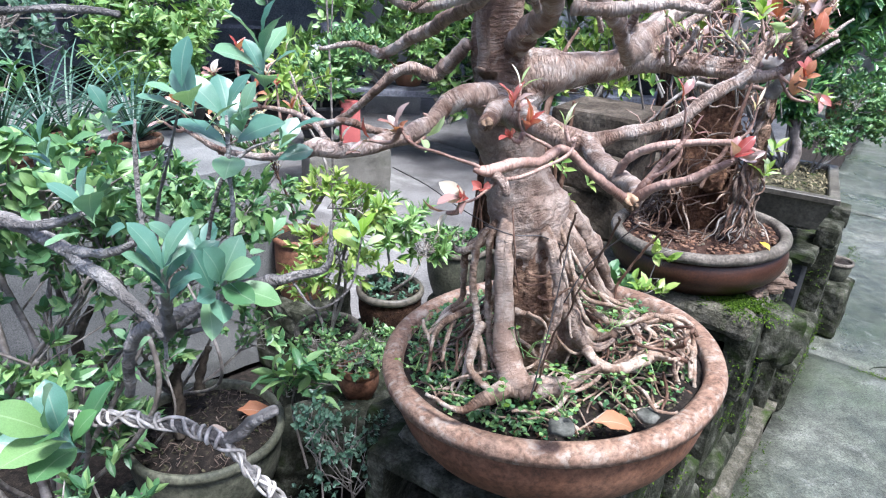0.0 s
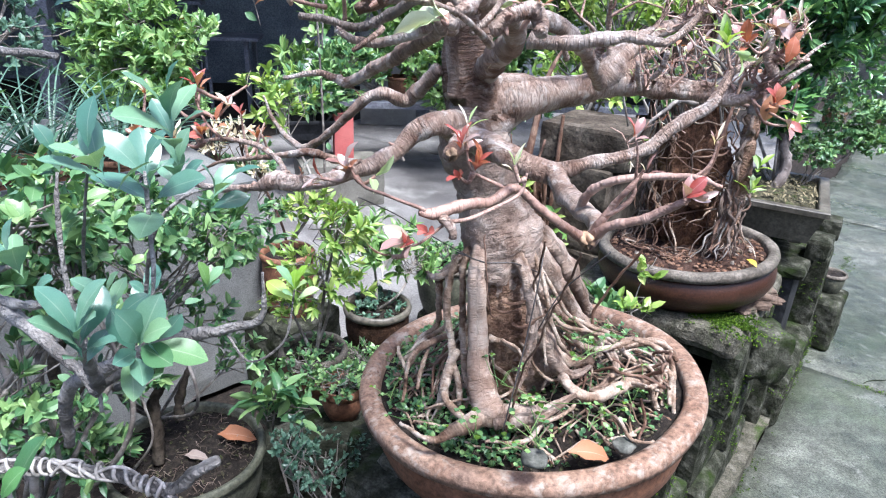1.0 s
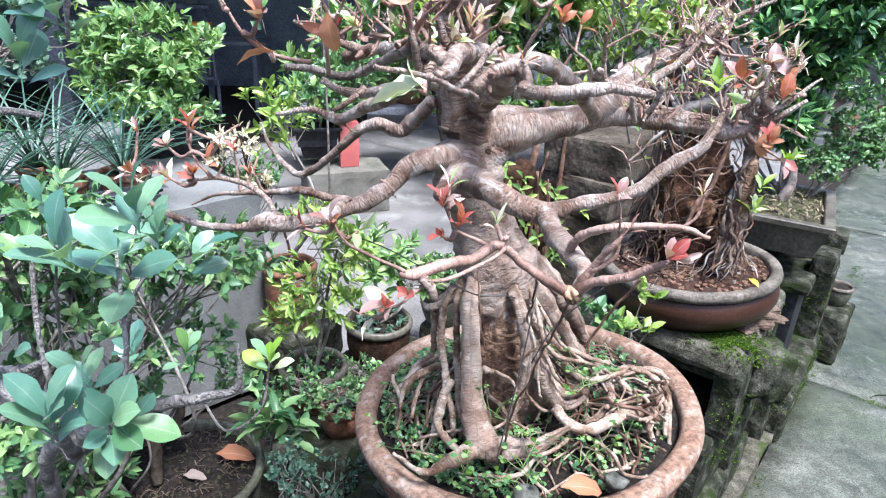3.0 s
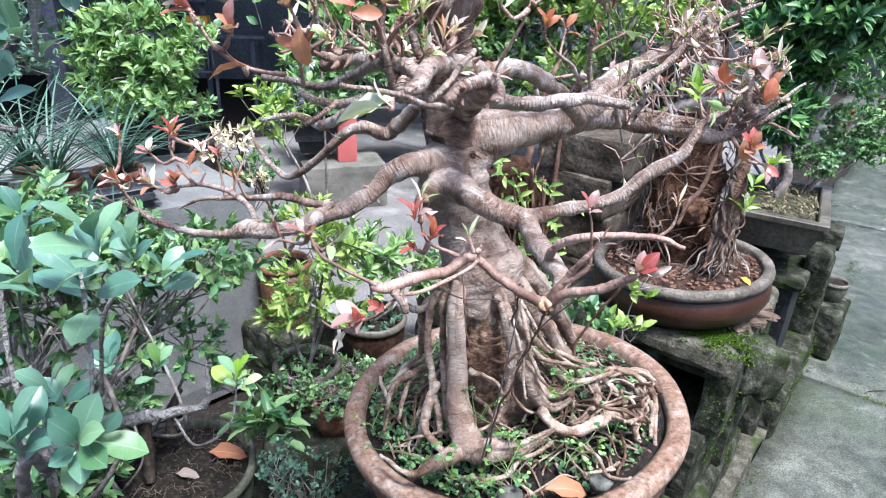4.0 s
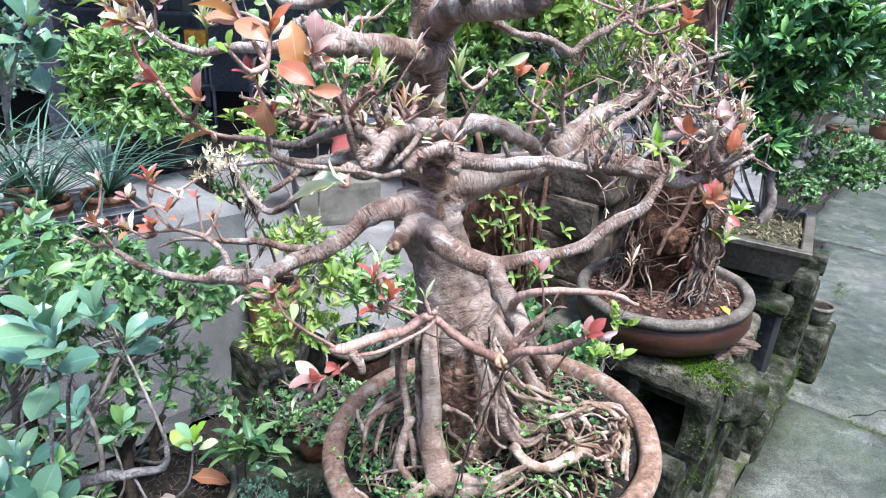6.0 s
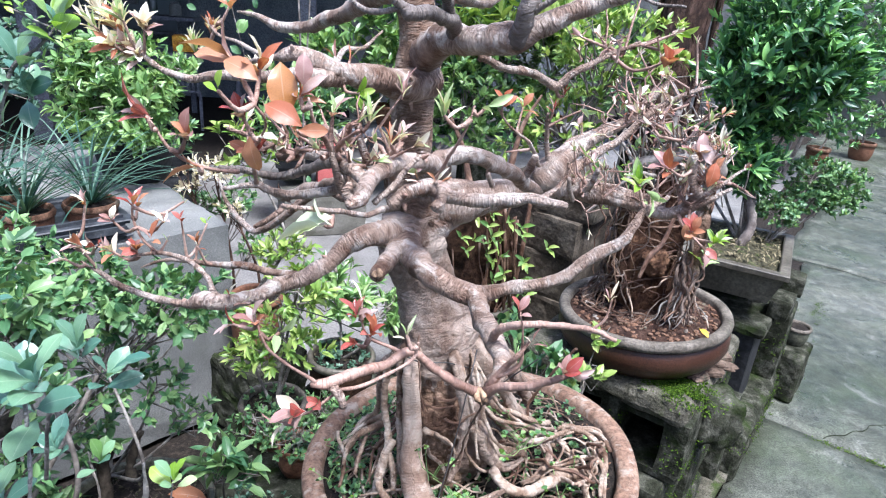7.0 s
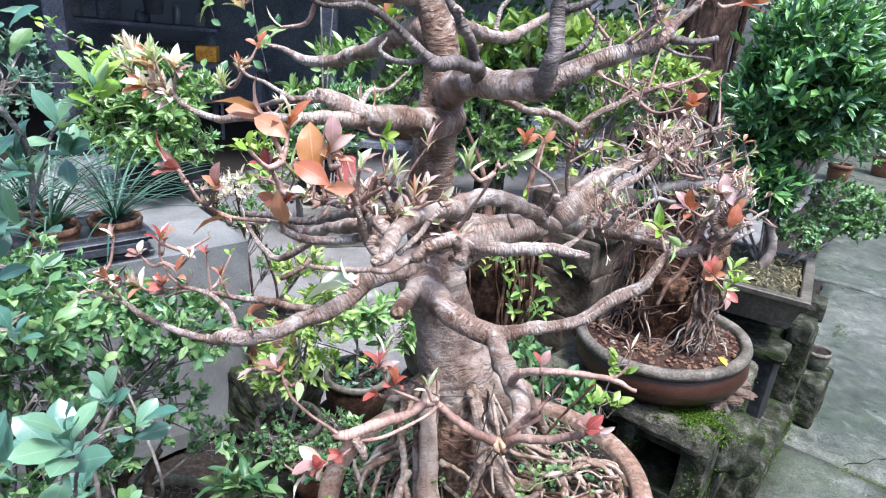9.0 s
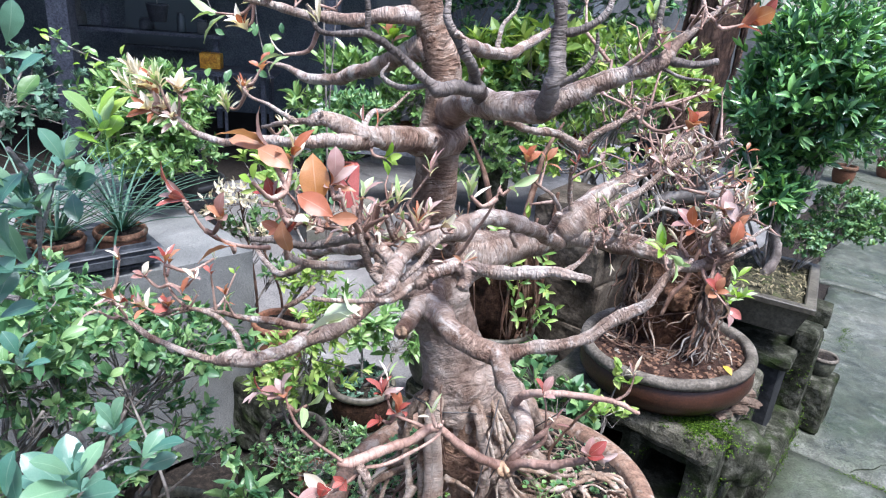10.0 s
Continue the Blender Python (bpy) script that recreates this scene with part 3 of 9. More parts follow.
def clump_tips(rng, centre, radii, n, shell=0.55, flat_low=0.0):
    """Twig tips through an uneven clump, more of them outside, with gaps."""
    pts, axes = [], []
    c, R = np.array(centre), np.array(radii)
    while len(pts) < n:
        d = rng.normal(size=3)
        d /= np.linalg.norm(d)
        if d[2] < -0.75 + flat_low:
            continue
        k = shell + (1 - shell) * rng.random() ** 0.7
        lump = 1 + 0.3 * noise.noise(Vector(d * 2.3 + c * 3)) + 0.22 * noise.noise(Vector(d * 5.5 + c))
        p = c + d * R * k * lump
        if noise.noise(Vector(p / R.mean() * 2.6)) < -0.28:
            continue
        a = d * 0.8 + np.array((0, 0, 0.55)) + rng.normal(0, 0.25, 3)
        pts.append(p)
        axes.append(a / np.linalg.norm(a))
    return np.array(pts), np.array(axes)


def shrub(name, base, clumps, leaf, width, per, mat, bark_mat, label, category="shrub", trunk_r=0.012, seed=1, group="", stems=True, spread=(0.35, 1.25), twigs=60, shell=0.55, single=0, shape="oval"):
    """A shrub: stems from the foot to each clump, twigs to the tips and a crown of leaves. clumps: centre, radii, number of tips."""
    rng = np.random.default_rng(seed)
    ob = thing(name, base, label, category, group)
    base = np.array(base, float)
    woods, A = [], []
    for k, (c, R, n) in enumerate(clumps):
        c = np.array(c, float)
        tips, axes = clump_tips(rng, c, R, n, shell)
        A.append(rosettes(rng, tips, axes, per, leaf, spread))
        if stems:
            mid = (base + c) / 2 + rng.normal(0, 0.14, 3) * np.linalg.norm(c - base) * np.array((1, 1, 0.3))
            off = rng.normal(0, trunk_r * 0.8, 3) * np.array((1, 1, 0)) if len(clumps) > 1 else 0
            woods.append(tube([(*(base + off), trunk_r), (*mid, trunk_r * 0.8), (*c, trunk_r * 0.5)], 7, 0.15, None, seed + k))
            for i in rng.choice(len(tips), min(len(tips), twigs // len(clumps)), False):
                start = c + (mid - c) * rng.random() * 0.5
                woods.append(stick(start, tips[i], trunk_r * 0.22 + 0.0008, 4, 0.02, rng))
    at, d, f, L = (np.concatenate(v) for v in zip(*A))
    if single:
        front = np.argsort(at[:, 1] - 0.25 * at[:, 2])
        for i in front[:single]:
            put_leaf(ob, mat, shape, at[i], d[i], f[i], L[i] * 1.1)
        at, d, f, L = (v[front[single:]] for v in (at, d, f, L))
    if len(at):
        tagged(part("crown", leaf_cloud(at, d, f, L, width), mat, ob, smooth=False), kind="stuff")
    if woods:
        tagged(part("stem", joined(woods), bark_mat, ob), kind="stuff")
    return ob


def pot(name, at, r, h, body, rim_mat, label, foot=0.7, lip=0.03, lip_h=0.022, turn=None, group="", wobble=0.012, bulge=0.03, segs=72, seed=0.0, soil_depth=0.03, squash=1.0):
    """A round pot with a thick lip; at is the middle of its foot."""
    m = Matrix.Translation(at) @ (turn or Matrix())
    ob = thing(name, m, label, "plant pot", group)
    ri = r - lip
    prof = [(0.0, 0.0), (r * foot * 0.97, 0.0), (r * foot, 0.006)]
    for u in (0.15, 0.3, 0.5, 0.7, 0.85, 1.0):
        prof.append((r * foot + (ri + lip * 0.45 - r * foot) * (u ** 0.7) + bulge * math.sin(math.pi * u) * 0.35, 0.006 + (h - lip_h - 0.006) * u))
    body_in = [(ri * 0.995, h - lip_h), (ri * 0.985, h - soil_depth - 0.035), (0.0, h - soil_depth - 0.04)]
    wall = part("body", moved(lathe(prof + body_in, segs, wobble, seed), m), body, ob)
    rp = [(ri * 0.99, h - lip_h * 1.15), (r - lip * 0.25, h - lip_h * 1.1), (r - 0.002, h - lip_h), (r, h - lip_h * 0.55), (r - 0.003, h - 0.004), (r - lip * 0.35, h), (ri + lip * 0.2, h - 0.001), (ri, h - 0.006), (ri * 0.985, h - lip_h * 1.3)]
    part("rim", moved(lathe(rp, segs, wobble, seed), m), rim_mat, wall, "worn rim of another tone")
    return ob


def soil_disc(name, m, r, z, mat, label, mound=0.02, rough=0.008, seed=0.0, rings=26, segs=72):
    """Soil in a pot: uneven, raised in the middle."""
    vs, fs = [(0, 0, z + mound)], []
    for i in range(1, rings + 1):
        for j in range(segs):
            a, q = 2 * math.pi * j / segs, r * i / rings
            p = Vector((q * math.cos(a), q * math.sin(a), 0))
            vs.append((p.x, p.y, z + mound * (1 - (i / rings) ** 2) + rough * (noise.noise(p * 22 + Vector((seed, 0, 0))) + 0.7 * noise.noise(p * 70 + Vector((0, seed, 0))))))
    for j in range(segs):
        fs.append((0, 1 + j, 1 + (j + 1) % segs))
        for i in range(rings - 1):
            a, b = 1 + i * segs, 1 + (i + 1) * segs
            fs.append((a + j, b + j, b + (j + 1) % segs, a + (j + 1) % segs))
    ob = hang(name, mesh_of(name, *moved((vs, fs), m), mat))
    return tagged(ob, label, "soil")


def B(s, w, z=0.0):
    """A place by the bench's own axes: s along it, w to its right."""
    return (0.571 * s + 0.821 * w, 0.821 * s - 0.571 * w, z)


BENCH = -34.8


def block_at(name, s, w, z, size, mat, label, category="concrete block", holes=(), turn=0.0, group="bench blocks", seed=0.0, rough=0.0035, soft=0.006, tip=0.0, cell=0.017):
    """A worn block of size (along w, along s, up) at bench axes; holes run along the bench."""
    v, f = box_grid((size[1], size[0], size[2]), cell, rough, seed, holes, soft)
    m = pose(*B(s, w, z), tip, 0, BENCH + 90 + turn)
    ob = hang(name, mesh_of(name, *moved((np.array([tuple(q) for q in v]), f), m), mat, smooth=False))
    return tagged(ob, label, category, group)


# ---- ground and large structure ----
def slab_piece(s0, s1, w0, w1, z, thick, mat, parent, seed):
    """One cast slab with wavering edges and a faintly uneven top."""
    ns, nw = max(4, int((s1 - s0) / 0.09)), max(4, int((w1 - w0) / 0.09))
    vs, fs = [], []
    for i in range(ns + 1):
        for j in range(nw + 1):
            s, w = s0 + (s1 - s0) * i / ns, w0 + (w1 - w0) * j / nw
            if i in (0, ns):
                s += 0.03 * noise.noise(Vector((w * 3, s0 if i == 0 else s1, 1))) + 0.012 * noise.noise(Vector((w * 14, s, 2)))
            if j in (0, nw):
                w += 0.035 * noise.noise(Vector((s * 3, w, 5))) + 0.02 * noise.noise(Vector((s * 13, w, 8)))
            edge = i in (0, ns) or j in (0, nw)
            x, y, _ = B(s, w)
            vs.append((x, y, z + 0.004 * noise.noise(Vector((x * 2, y * 2, seed))) + 0.0015 * noise.noise(Vector((x * 14, y * 14, seed))) - (0.004 if edge else 0)))
    n = nw + 1
    fs = [(i * n + j, (i + 1) * n + j, (i + 1) * n + j + 1, i * n + j + 1) for i in range(ns) for j in range(nw)]
    ring = [i * n for i in range(ns + 1)] + [ns * n + j for j in range(1, nw + 1)] + [i * n + nw for i in range(ns - 1, -1, -1)] + [j for j in range(nw - 1, 0, -1)]
    k = len(vs)
    vs += [(vs[i][0], vs[i][1], z - thick) for i in ring]
    m = len(ring)
    fs += [(ring[i], k + i, k + (i + 1) % m, ring[(i + 1) % m]) for i in range(m)]
    return part("paving_slab", (np.array(vs), [f[::-1] for f in fs]), mat, parent)


gv, gf = [], []
for i in range(41):
    for j in range(41):
        x, y = (i / 20 - 1) ** 3 * 200, (j / 20 - 1) ** 3 * 200
        gv.append((x, y, -0.022 + 0.003 * noise.noise(Vector((x, y, 0)))))
gf = [(i * 41 + j, (i + 1) * 41 + j, (i + 1) * 41 + j + 1, i * 41 + j + 1) for i in range(40) for j in range(40)]
ground = hang("ground", mesh_of("ground", gv, gf, SOIL))
tagged(ground, "dark damp earth and old concrete under the yard", "ground", "", "structure")
pavement = thing("pavement", (0, 0, 0), "grey cast concrete yard floor, green with algae and cracked", "pavement", "", "structure")
for k, (s0, s1, w0, w1) in enumerate([(-2.5, 0.55, -0.13, 1.9), (0.562, 2.72, -0.13, 1.9), (2.733, 4.9, -0.34, 1.9), (4.912, 8.0, -0.5, 1.9), (8.012, 14, -1.2, 1.9), (-2.5, 2.72, 1.912, 4), (2.733, 8, 1.912, 4), (8.012, 14, 1.912, 5), (1.5, 4.2, -4.6, -1.35), (4.212, 8, -4.6, -0.9), (1.5, 4.2, -1.34, -0.62)]):
    slab_piece(s0, s1, w0, w1, 0.0, 0.03, YARD if w0 < -1.3 or w1 < -0.6 else FLOOR, pavement, k)
kerb = hang("kerb", mesh_of("kerb", *moved((np.array([tuple(q) for q in box_grid((1.1, 0.09, 0.05), 0.04, 0.012, 3.0, (), 0.02)[0]]), box_grid((1.1, 0.09, 0.05), 0.04, 0.012, 3.0, (), 0.02)[1]), pose(*B(1.85, -0.165, -0.002), 0, 0, BENCH + 90)), SLAB, smooth=False))
tagged(kerb, "broken mossy concrete kerb along the foot of the bench", "kerb", "", "structure")

rng = np.random.default_rng(13)
for k, (s, w, c, n) in enumerate([(1.3, -0.05, 0.9, 26), (2.1, 0.9, 2.6, 22), (2.75, 0.1, 0.35, 30), (3.6, 0.6, 2.2, 24), (1.0, 0.5, 0.2, 20), (4.6, 0.1, 1.2, 24)]):
    rows = []
    for i in range(n):
        rows.append((*B(s, w, 0.0005), rng.uniform(0.0007, 0.0024)))
        c += rng.normal(0, 0.3)
        s, w = s + 0.035 * math.cos(c), w + 0.035 * math.sin(c)
    part("crack", tube(rows, 5, 0.4, 0.012, k), CRACKM, pavement, "dark crack in the concrete")

# the raised bed at the left
bed_turn = math.degrees(math.atan2(-0.73, -0.68))
bv, bf = box_grid((2.9, 1.3, 0.735), 0.07, 0.004, 5.0, (), 0.012)
bed_at = Vector((-0.59, 2.0, 0)) + Vector((-0.68, -0.73, 0)) * 1.45 + Vector((-0.73, 0.68, 0)) * 0.65
bed = hang("wall_bed", mesh_of("wall_bed", *moved((np.array([tuple(q) for q in bv]), bf), Matrix.Translation(bed_at) @ pose(0, 0, 0, 0, 0, bed_turn)), WALLC, smooth=False))
tagged(bed, "low grey rendered wall of a raised bed", "wall", "", "structure")


def plain_box(name, x, y, z, size, mat, label, category, turn=0.0, parent=None, kind="", cell=0.2, soft=0.006, rough=0.002, seed=0.0):
    v, f = box_grid(size, cell, rough, seed, (), soft)
    ob = hang(name, mesh_of(name, *moved((np.array([tuple(q) for q in v]), f), pose(x, y, z, 0, 0, turn)), mat, smooth=False), parent)
    return tagged(ob, label, category, "", kind)


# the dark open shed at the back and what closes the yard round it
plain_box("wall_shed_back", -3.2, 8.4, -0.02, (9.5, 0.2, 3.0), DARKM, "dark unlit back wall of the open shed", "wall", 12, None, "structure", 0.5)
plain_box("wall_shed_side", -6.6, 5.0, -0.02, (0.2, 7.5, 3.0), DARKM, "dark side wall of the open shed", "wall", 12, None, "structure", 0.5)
# Roof is out of view; added to keep daylight off the shed's inside.
plain_box("roof_shed", -3.6, 6.6, 2.75, (10.0, 4.6, 0.12), DARKM, "unseen dark sheet roof added to shade the open shed", "roof", 12, None, "structure", 0.5)
plain_box("wall_yard_far", 5.6, 10.6, -0.02, (9.0, 0.2, 1.9), WALLC, "grey yard wall beyond the far pots", "wall", -30, None, "structure", 0.4)
# Out of view: two outer walls added to hem in the yard's light.
plain_box("wall_yard_side", 6.2, 3.0, -0.02, (0.2, 14.0, 2.2), WALLC, "grey wall out of view, added along the open side", "wall", -34, None, "structure", 0.4)
plain_box("wall_house", -1.0, -4.2, -0.02, (12.0, 0.2, 2.6), WALLC, "plain wall out of view, added to close the yard", "wall", 8, None, "structure", 0.4)
for k, (x, y, w) in enumerate([(-1.28, 5.7, 0.13), (-3.56, 5.5, 0.17), (-5.3, 5.2, 0.15)]):
    plain_box("shed_post", x, y, 0, (w, w, 2.75), SHEDPOST, "blue-grey painted post carrying the shed roof", "post", 12, None, "", 0.3)
plain_box("metal_sheet", -0.75, 6.3, 0, (0.55, 0.05, 2.0), WALLC, "pale grey sheet panel beside the shed post", "panel", 8, None, "", 0.2)
table = thing("work_table", (-2.75, 6.6, 0), "dark wooden work table inside the shed", "table")
part("tabletop", moved((np.array([tuple(q) for q in box_grid((1.3, 0.6, 0.04), 0.2, 0.001)[0]]), box_grid((1.3, 0.6, 0.04), 0.2, 0.001)[1]), pose(-2.75, 6.6, 0.70, 0, 0, 12)), SHEDPOST, table, smooth=False)
for dx, dy in ((-0.58, -0.2), (0.55, -0.08), (-0.65, 0.2), (0.5, 0.3)):
    part("leg", moved((np.array([tuple(q) for q in box_grid((0.05, 0.05, 0.7), 0.2, 0.001)[0]]), box_grid((0.05, 0.05, 0.7), 0.2, 0.001)[1]), pose(-2.75 + dx, 6.6 + dy, 0)), SHEDPOST, table, smooth=False)
plain_box("carton", -2.72, 6.5, 0.742, (0.20, 0.16, 0.15), YELLOWP, "orange-yellow cardboard carton standing on the work table", "carton", 12, None, "", 0.05)
crate = thing("slatted_crate", (-2.72, 6.42, 0.30), "dark slatted crate standing under the work table's edge", "crate")
for i in range(9):
    sl = box_grid((0.022, 0.02, 0.3), 0.1, 0.0005, i)
    part("slat", moved((np.array([tuple(q) for q in sl[0]]), sl[1]), pose(-2.9 + i * 0.045, 6.26 + i * 0.009, 0.40, 0, 0, 12)), SHEDPOST, crate, smooth=False)
for dz in (0.37, 0.69):
    sl = box_grid((0.42, 0.03, 0.03), 0.1, 0.0005, dz)
    part("rail", moved((np.array([tuple(q) for q in sl[0]]), sl[1]), pose(-2.72, 6.295, dz, 0, 0, 12)), SHEDPOST, crate, smooth=False)
for dx in (-0.19, 0.19):
    sl = box_grid((0.035, 0.035, 0.4), 0.1, 0.0005, dx)
    part("leg", moved((np.array([tuple(q) for q in sl[0]]), sl[1]), pose(-2.72 + dx, 6.32 + dx * 0.2, -0.01, 0, 0, 12)), SHEDPOST, crate, smooth=False)
for k, (x, y) in enumerate(((-4.15, 6.5), (-3.35, 6.7))):
    hp = thing("hanging_pot", (x, y, 1.13), "pale plastic pot hanging by a cord in the dark shed", "hanging pot", "hanging pots")
    part("body", moved(lathe([(0.0, 0.0), (0.075, 0.0), (0.082, 0.01), (0.105, 0.15), (0.112, 0.155), (0.112, 0.175), (0.1, 0.175), (0.095, 0.15), (0.0, 0.14)], 36, 0.01, k), Matrix.Translation((x, y, 1.13))), (WALLC, TRAYP)[k], hp)
    part("cord", tube([(x, y, 1.30, 0.004), (x + 0.01, y, 1.9, 0.004), (x, y, 2.75, 0.004)], 6, 0.05, 0.1), WIREG, hp)
ledge = plain_box("shed_ledge", -3.7, 7.0, 0.98, (1.7, 0.3, 0.04), SHEDPOST, "narrow grey ledge along the inside of the shed", "ledge", 12, None, "", 0.3)
for dx in (-0.75, 0.75):
    plain_box("ledge_post", -3.7 + dx, 7.0 + dx * 0.21, 0, (0.06, 0.06, 0.98), SHEDPOST, "post under the shed ledge", "post", 12, None, "", 0.3)
for k, (dx, r, h) in enumerate(((-0.6, 0.06, 0.16), (-0.35, 0.05, 0.22), (0.05, 0.075, 0.12), (0.4, 0.045, 0.2), (0.62, 0.06, 0.14))):
    jar = thing("storage_jar", (-3.7 + dx, 7.0 + dx * 0.21, 1.022), "dusty storage jar standing on the shed ledge", "jar", "shed jars")
    body = part("body", moved(lathe([(0.0, 0.0), (r, 0.0), (r * 1.02, 0.01), (r, h * 0.75), (r * 0.7, h * 0.86), (r * 0.7, h * 0.9), (0.0, h * 0.9)], 28, 0.01, k), Matrix.Translation((-3.7 + dx, 7.0 + dx * 0.21, 1.022))), (WALLC, SHEDPOST, TRAYP, GLASSY, WALLC)[k], jar)
    part("lid", moved(lathe([(0.0, h * 0.9), (r * 0.76, h * 0.9), (r * 0.76, h), (0.0, h)], 28), Matrix.Translation((-3.7 + dx, 7.0 + dx * 0.21, 1.022))), SHEDPOST, body)
win = thing("window_1", (-3.9, 7.9, 0.75), "dusty grey window pane in the shed's back", "window", "", "structure")
part("pane", moved((np.array([tuple(q) for q in box_grid((0.9, 0.02, 0.75), 0.3, 0.0)[0]]), box_grid((0.9, 0.02, 0.75), 0.3, 0.0)[1]), pose(-3.9, 7.9, 0.78, 0, 0, 12)), GLASSY, win, smooth=False)
for dz, hh in ((0.74, 0.04), (1.53, 0.05)):
    part("window_frame", moved((np.array([tuple(q) for q in box_grid((1.0, 0.06, hh), 0.3, 0.0)[0]]), box_grid((1.0, 0.06, hh), 0.3, 0.0)[1]), pose(-3.9, 7.88, dz, 0, 0, 12)), SHEDPOST, win, smooth=False)

# ---- the block bench at the right ----
H2 = ((-0.16, -0.02, 0.025, 0.17), (0.02, 0.16, 0.025, 0.17))
H3 = ((-0.135, -0.01, 0.025, 0.165), (0.04, 0.15, 0.025, 0.165))
HOLLOW = "grey hollow concrete block, rough and mossy, in the bench"
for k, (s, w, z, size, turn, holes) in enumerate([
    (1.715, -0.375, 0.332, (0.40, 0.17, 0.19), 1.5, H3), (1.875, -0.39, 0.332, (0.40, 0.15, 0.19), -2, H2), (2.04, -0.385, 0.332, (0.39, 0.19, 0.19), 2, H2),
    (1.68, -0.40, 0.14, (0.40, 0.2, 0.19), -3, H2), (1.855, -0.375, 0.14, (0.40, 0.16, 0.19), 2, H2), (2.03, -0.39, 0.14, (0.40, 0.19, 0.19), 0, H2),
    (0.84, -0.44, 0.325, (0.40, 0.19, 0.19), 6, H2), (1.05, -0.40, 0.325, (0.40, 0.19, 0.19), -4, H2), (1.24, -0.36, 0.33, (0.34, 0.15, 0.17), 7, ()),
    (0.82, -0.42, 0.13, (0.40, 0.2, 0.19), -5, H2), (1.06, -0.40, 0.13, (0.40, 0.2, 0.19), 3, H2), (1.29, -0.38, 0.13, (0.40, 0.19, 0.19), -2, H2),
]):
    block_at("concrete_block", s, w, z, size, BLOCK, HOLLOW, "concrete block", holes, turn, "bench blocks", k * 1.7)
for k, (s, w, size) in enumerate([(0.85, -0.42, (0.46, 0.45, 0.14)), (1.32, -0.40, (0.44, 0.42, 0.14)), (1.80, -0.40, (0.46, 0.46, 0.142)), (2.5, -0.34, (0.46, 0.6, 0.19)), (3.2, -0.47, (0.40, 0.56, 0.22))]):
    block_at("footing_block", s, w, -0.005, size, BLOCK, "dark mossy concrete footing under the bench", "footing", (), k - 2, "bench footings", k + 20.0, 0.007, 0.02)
block_at("bench_slab", 1.87, -0.43, 0.522, (0.49, 0.53, 0.066), SLAB, "thick concrete slab with green moss on its worn front corner", "slab", (), 0.5, "bench slabs", 31.0, 0.005, 0.02, 0, 0.02)
block_at("bench_slab", 1.0, -0.41, 0.515, (0.40, 0.42, 0.035), SLAB, "mossy slab carrying the large fig pot", "slab", (), 3, "bench slabs", 33.0, 0.004, 0.012)
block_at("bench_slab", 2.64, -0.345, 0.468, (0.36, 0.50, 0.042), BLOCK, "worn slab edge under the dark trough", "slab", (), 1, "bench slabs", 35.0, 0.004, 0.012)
# Black box in place of a block: its colour carries the shade here.
block_at("plastic_crate", 2.50, -0.365, 0.16, (0.35, 0.17, 0.306), BLACKP, "black box standing for the shade under the trough's slab", "crate", (), 0, "", 41.0, 0.0008, 0.006)
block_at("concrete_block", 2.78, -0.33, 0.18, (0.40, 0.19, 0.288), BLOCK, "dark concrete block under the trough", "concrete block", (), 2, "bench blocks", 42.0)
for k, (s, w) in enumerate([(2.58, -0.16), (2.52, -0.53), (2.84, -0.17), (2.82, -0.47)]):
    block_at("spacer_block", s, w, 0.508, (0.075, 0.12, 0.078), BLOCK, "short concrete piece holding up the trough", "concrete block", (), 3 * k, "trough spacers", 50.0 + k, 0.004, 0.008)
# Added to close the gap's far side so that it stays unlit.
block_at("concrete_block", 2.80, -0.33, 0.508, (0.22, 0.1, 0.074), BLOCK, "block added at the back of the trough's gap to shut light out", "concrete block", (), 0, "bench blocks", 47.0)
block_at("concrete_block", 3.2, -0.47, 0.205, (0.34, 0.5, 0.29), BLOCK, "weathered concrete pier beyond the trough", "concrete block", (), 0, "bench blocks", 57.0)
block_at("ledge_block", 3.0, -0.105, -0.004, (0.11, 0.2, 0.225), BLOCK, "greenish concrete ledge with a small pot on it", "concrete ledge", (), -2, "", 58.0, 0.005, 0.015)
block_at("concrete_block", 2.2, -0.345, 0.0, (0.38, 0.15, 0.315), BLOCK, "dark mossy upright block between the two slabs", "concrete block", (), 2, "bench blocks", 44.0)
for k, (s, w, z, size, turn) in enumerate([(1.83, -0.205, 0.586, (0.075, 0.045, 0.018), 30), (1.775, -0.22, 0.586, (0.06, 0.045, 0.02), 70), (1.885, -0.19, 0.586, (0.085, 0.034, 0.016), 15), (1.93, -0.2, 0.586, (0.05, 0.035, 0.018), 50), (1.85, -0.2, 0.602, (0.06, 0.03, 0.012), 38)]):
    ob = hang("brick_shard", mesh_of("brick_shard", *moved(rock(size, k * 3.1, 0.22, 3, 0.5), pose(*B(s, w, z), 4, -3, BENCH + turn)), SHARD, smooth=False))
    tagged(ob, "broken piece of dull brown roof tile wedged under the pot", "tile shard", "tile shards")
for k, (s, w, z, size) in enumerate([(1.42, -0.22, -0.004, (0.2, 0.16, 0.15)), (1.84, -0.165, 0.40, (0.12, 0.13, 0.15)), (1.0, -0.66, -0.004, (0.22, 0.2, 0.34))]):
    ob = hang("rubble_stone", mesh_of("rubble_stone", *moved(rock(size, k * 2.3 + 9, 0.22, 4, 0.45), pose(*B(s, w, z), 0, 0, BENCH + k * 37)), BLOCK))
    tagged(ob, "rough mossy rubble stone packed against the bench", "stone", "rubble stones")
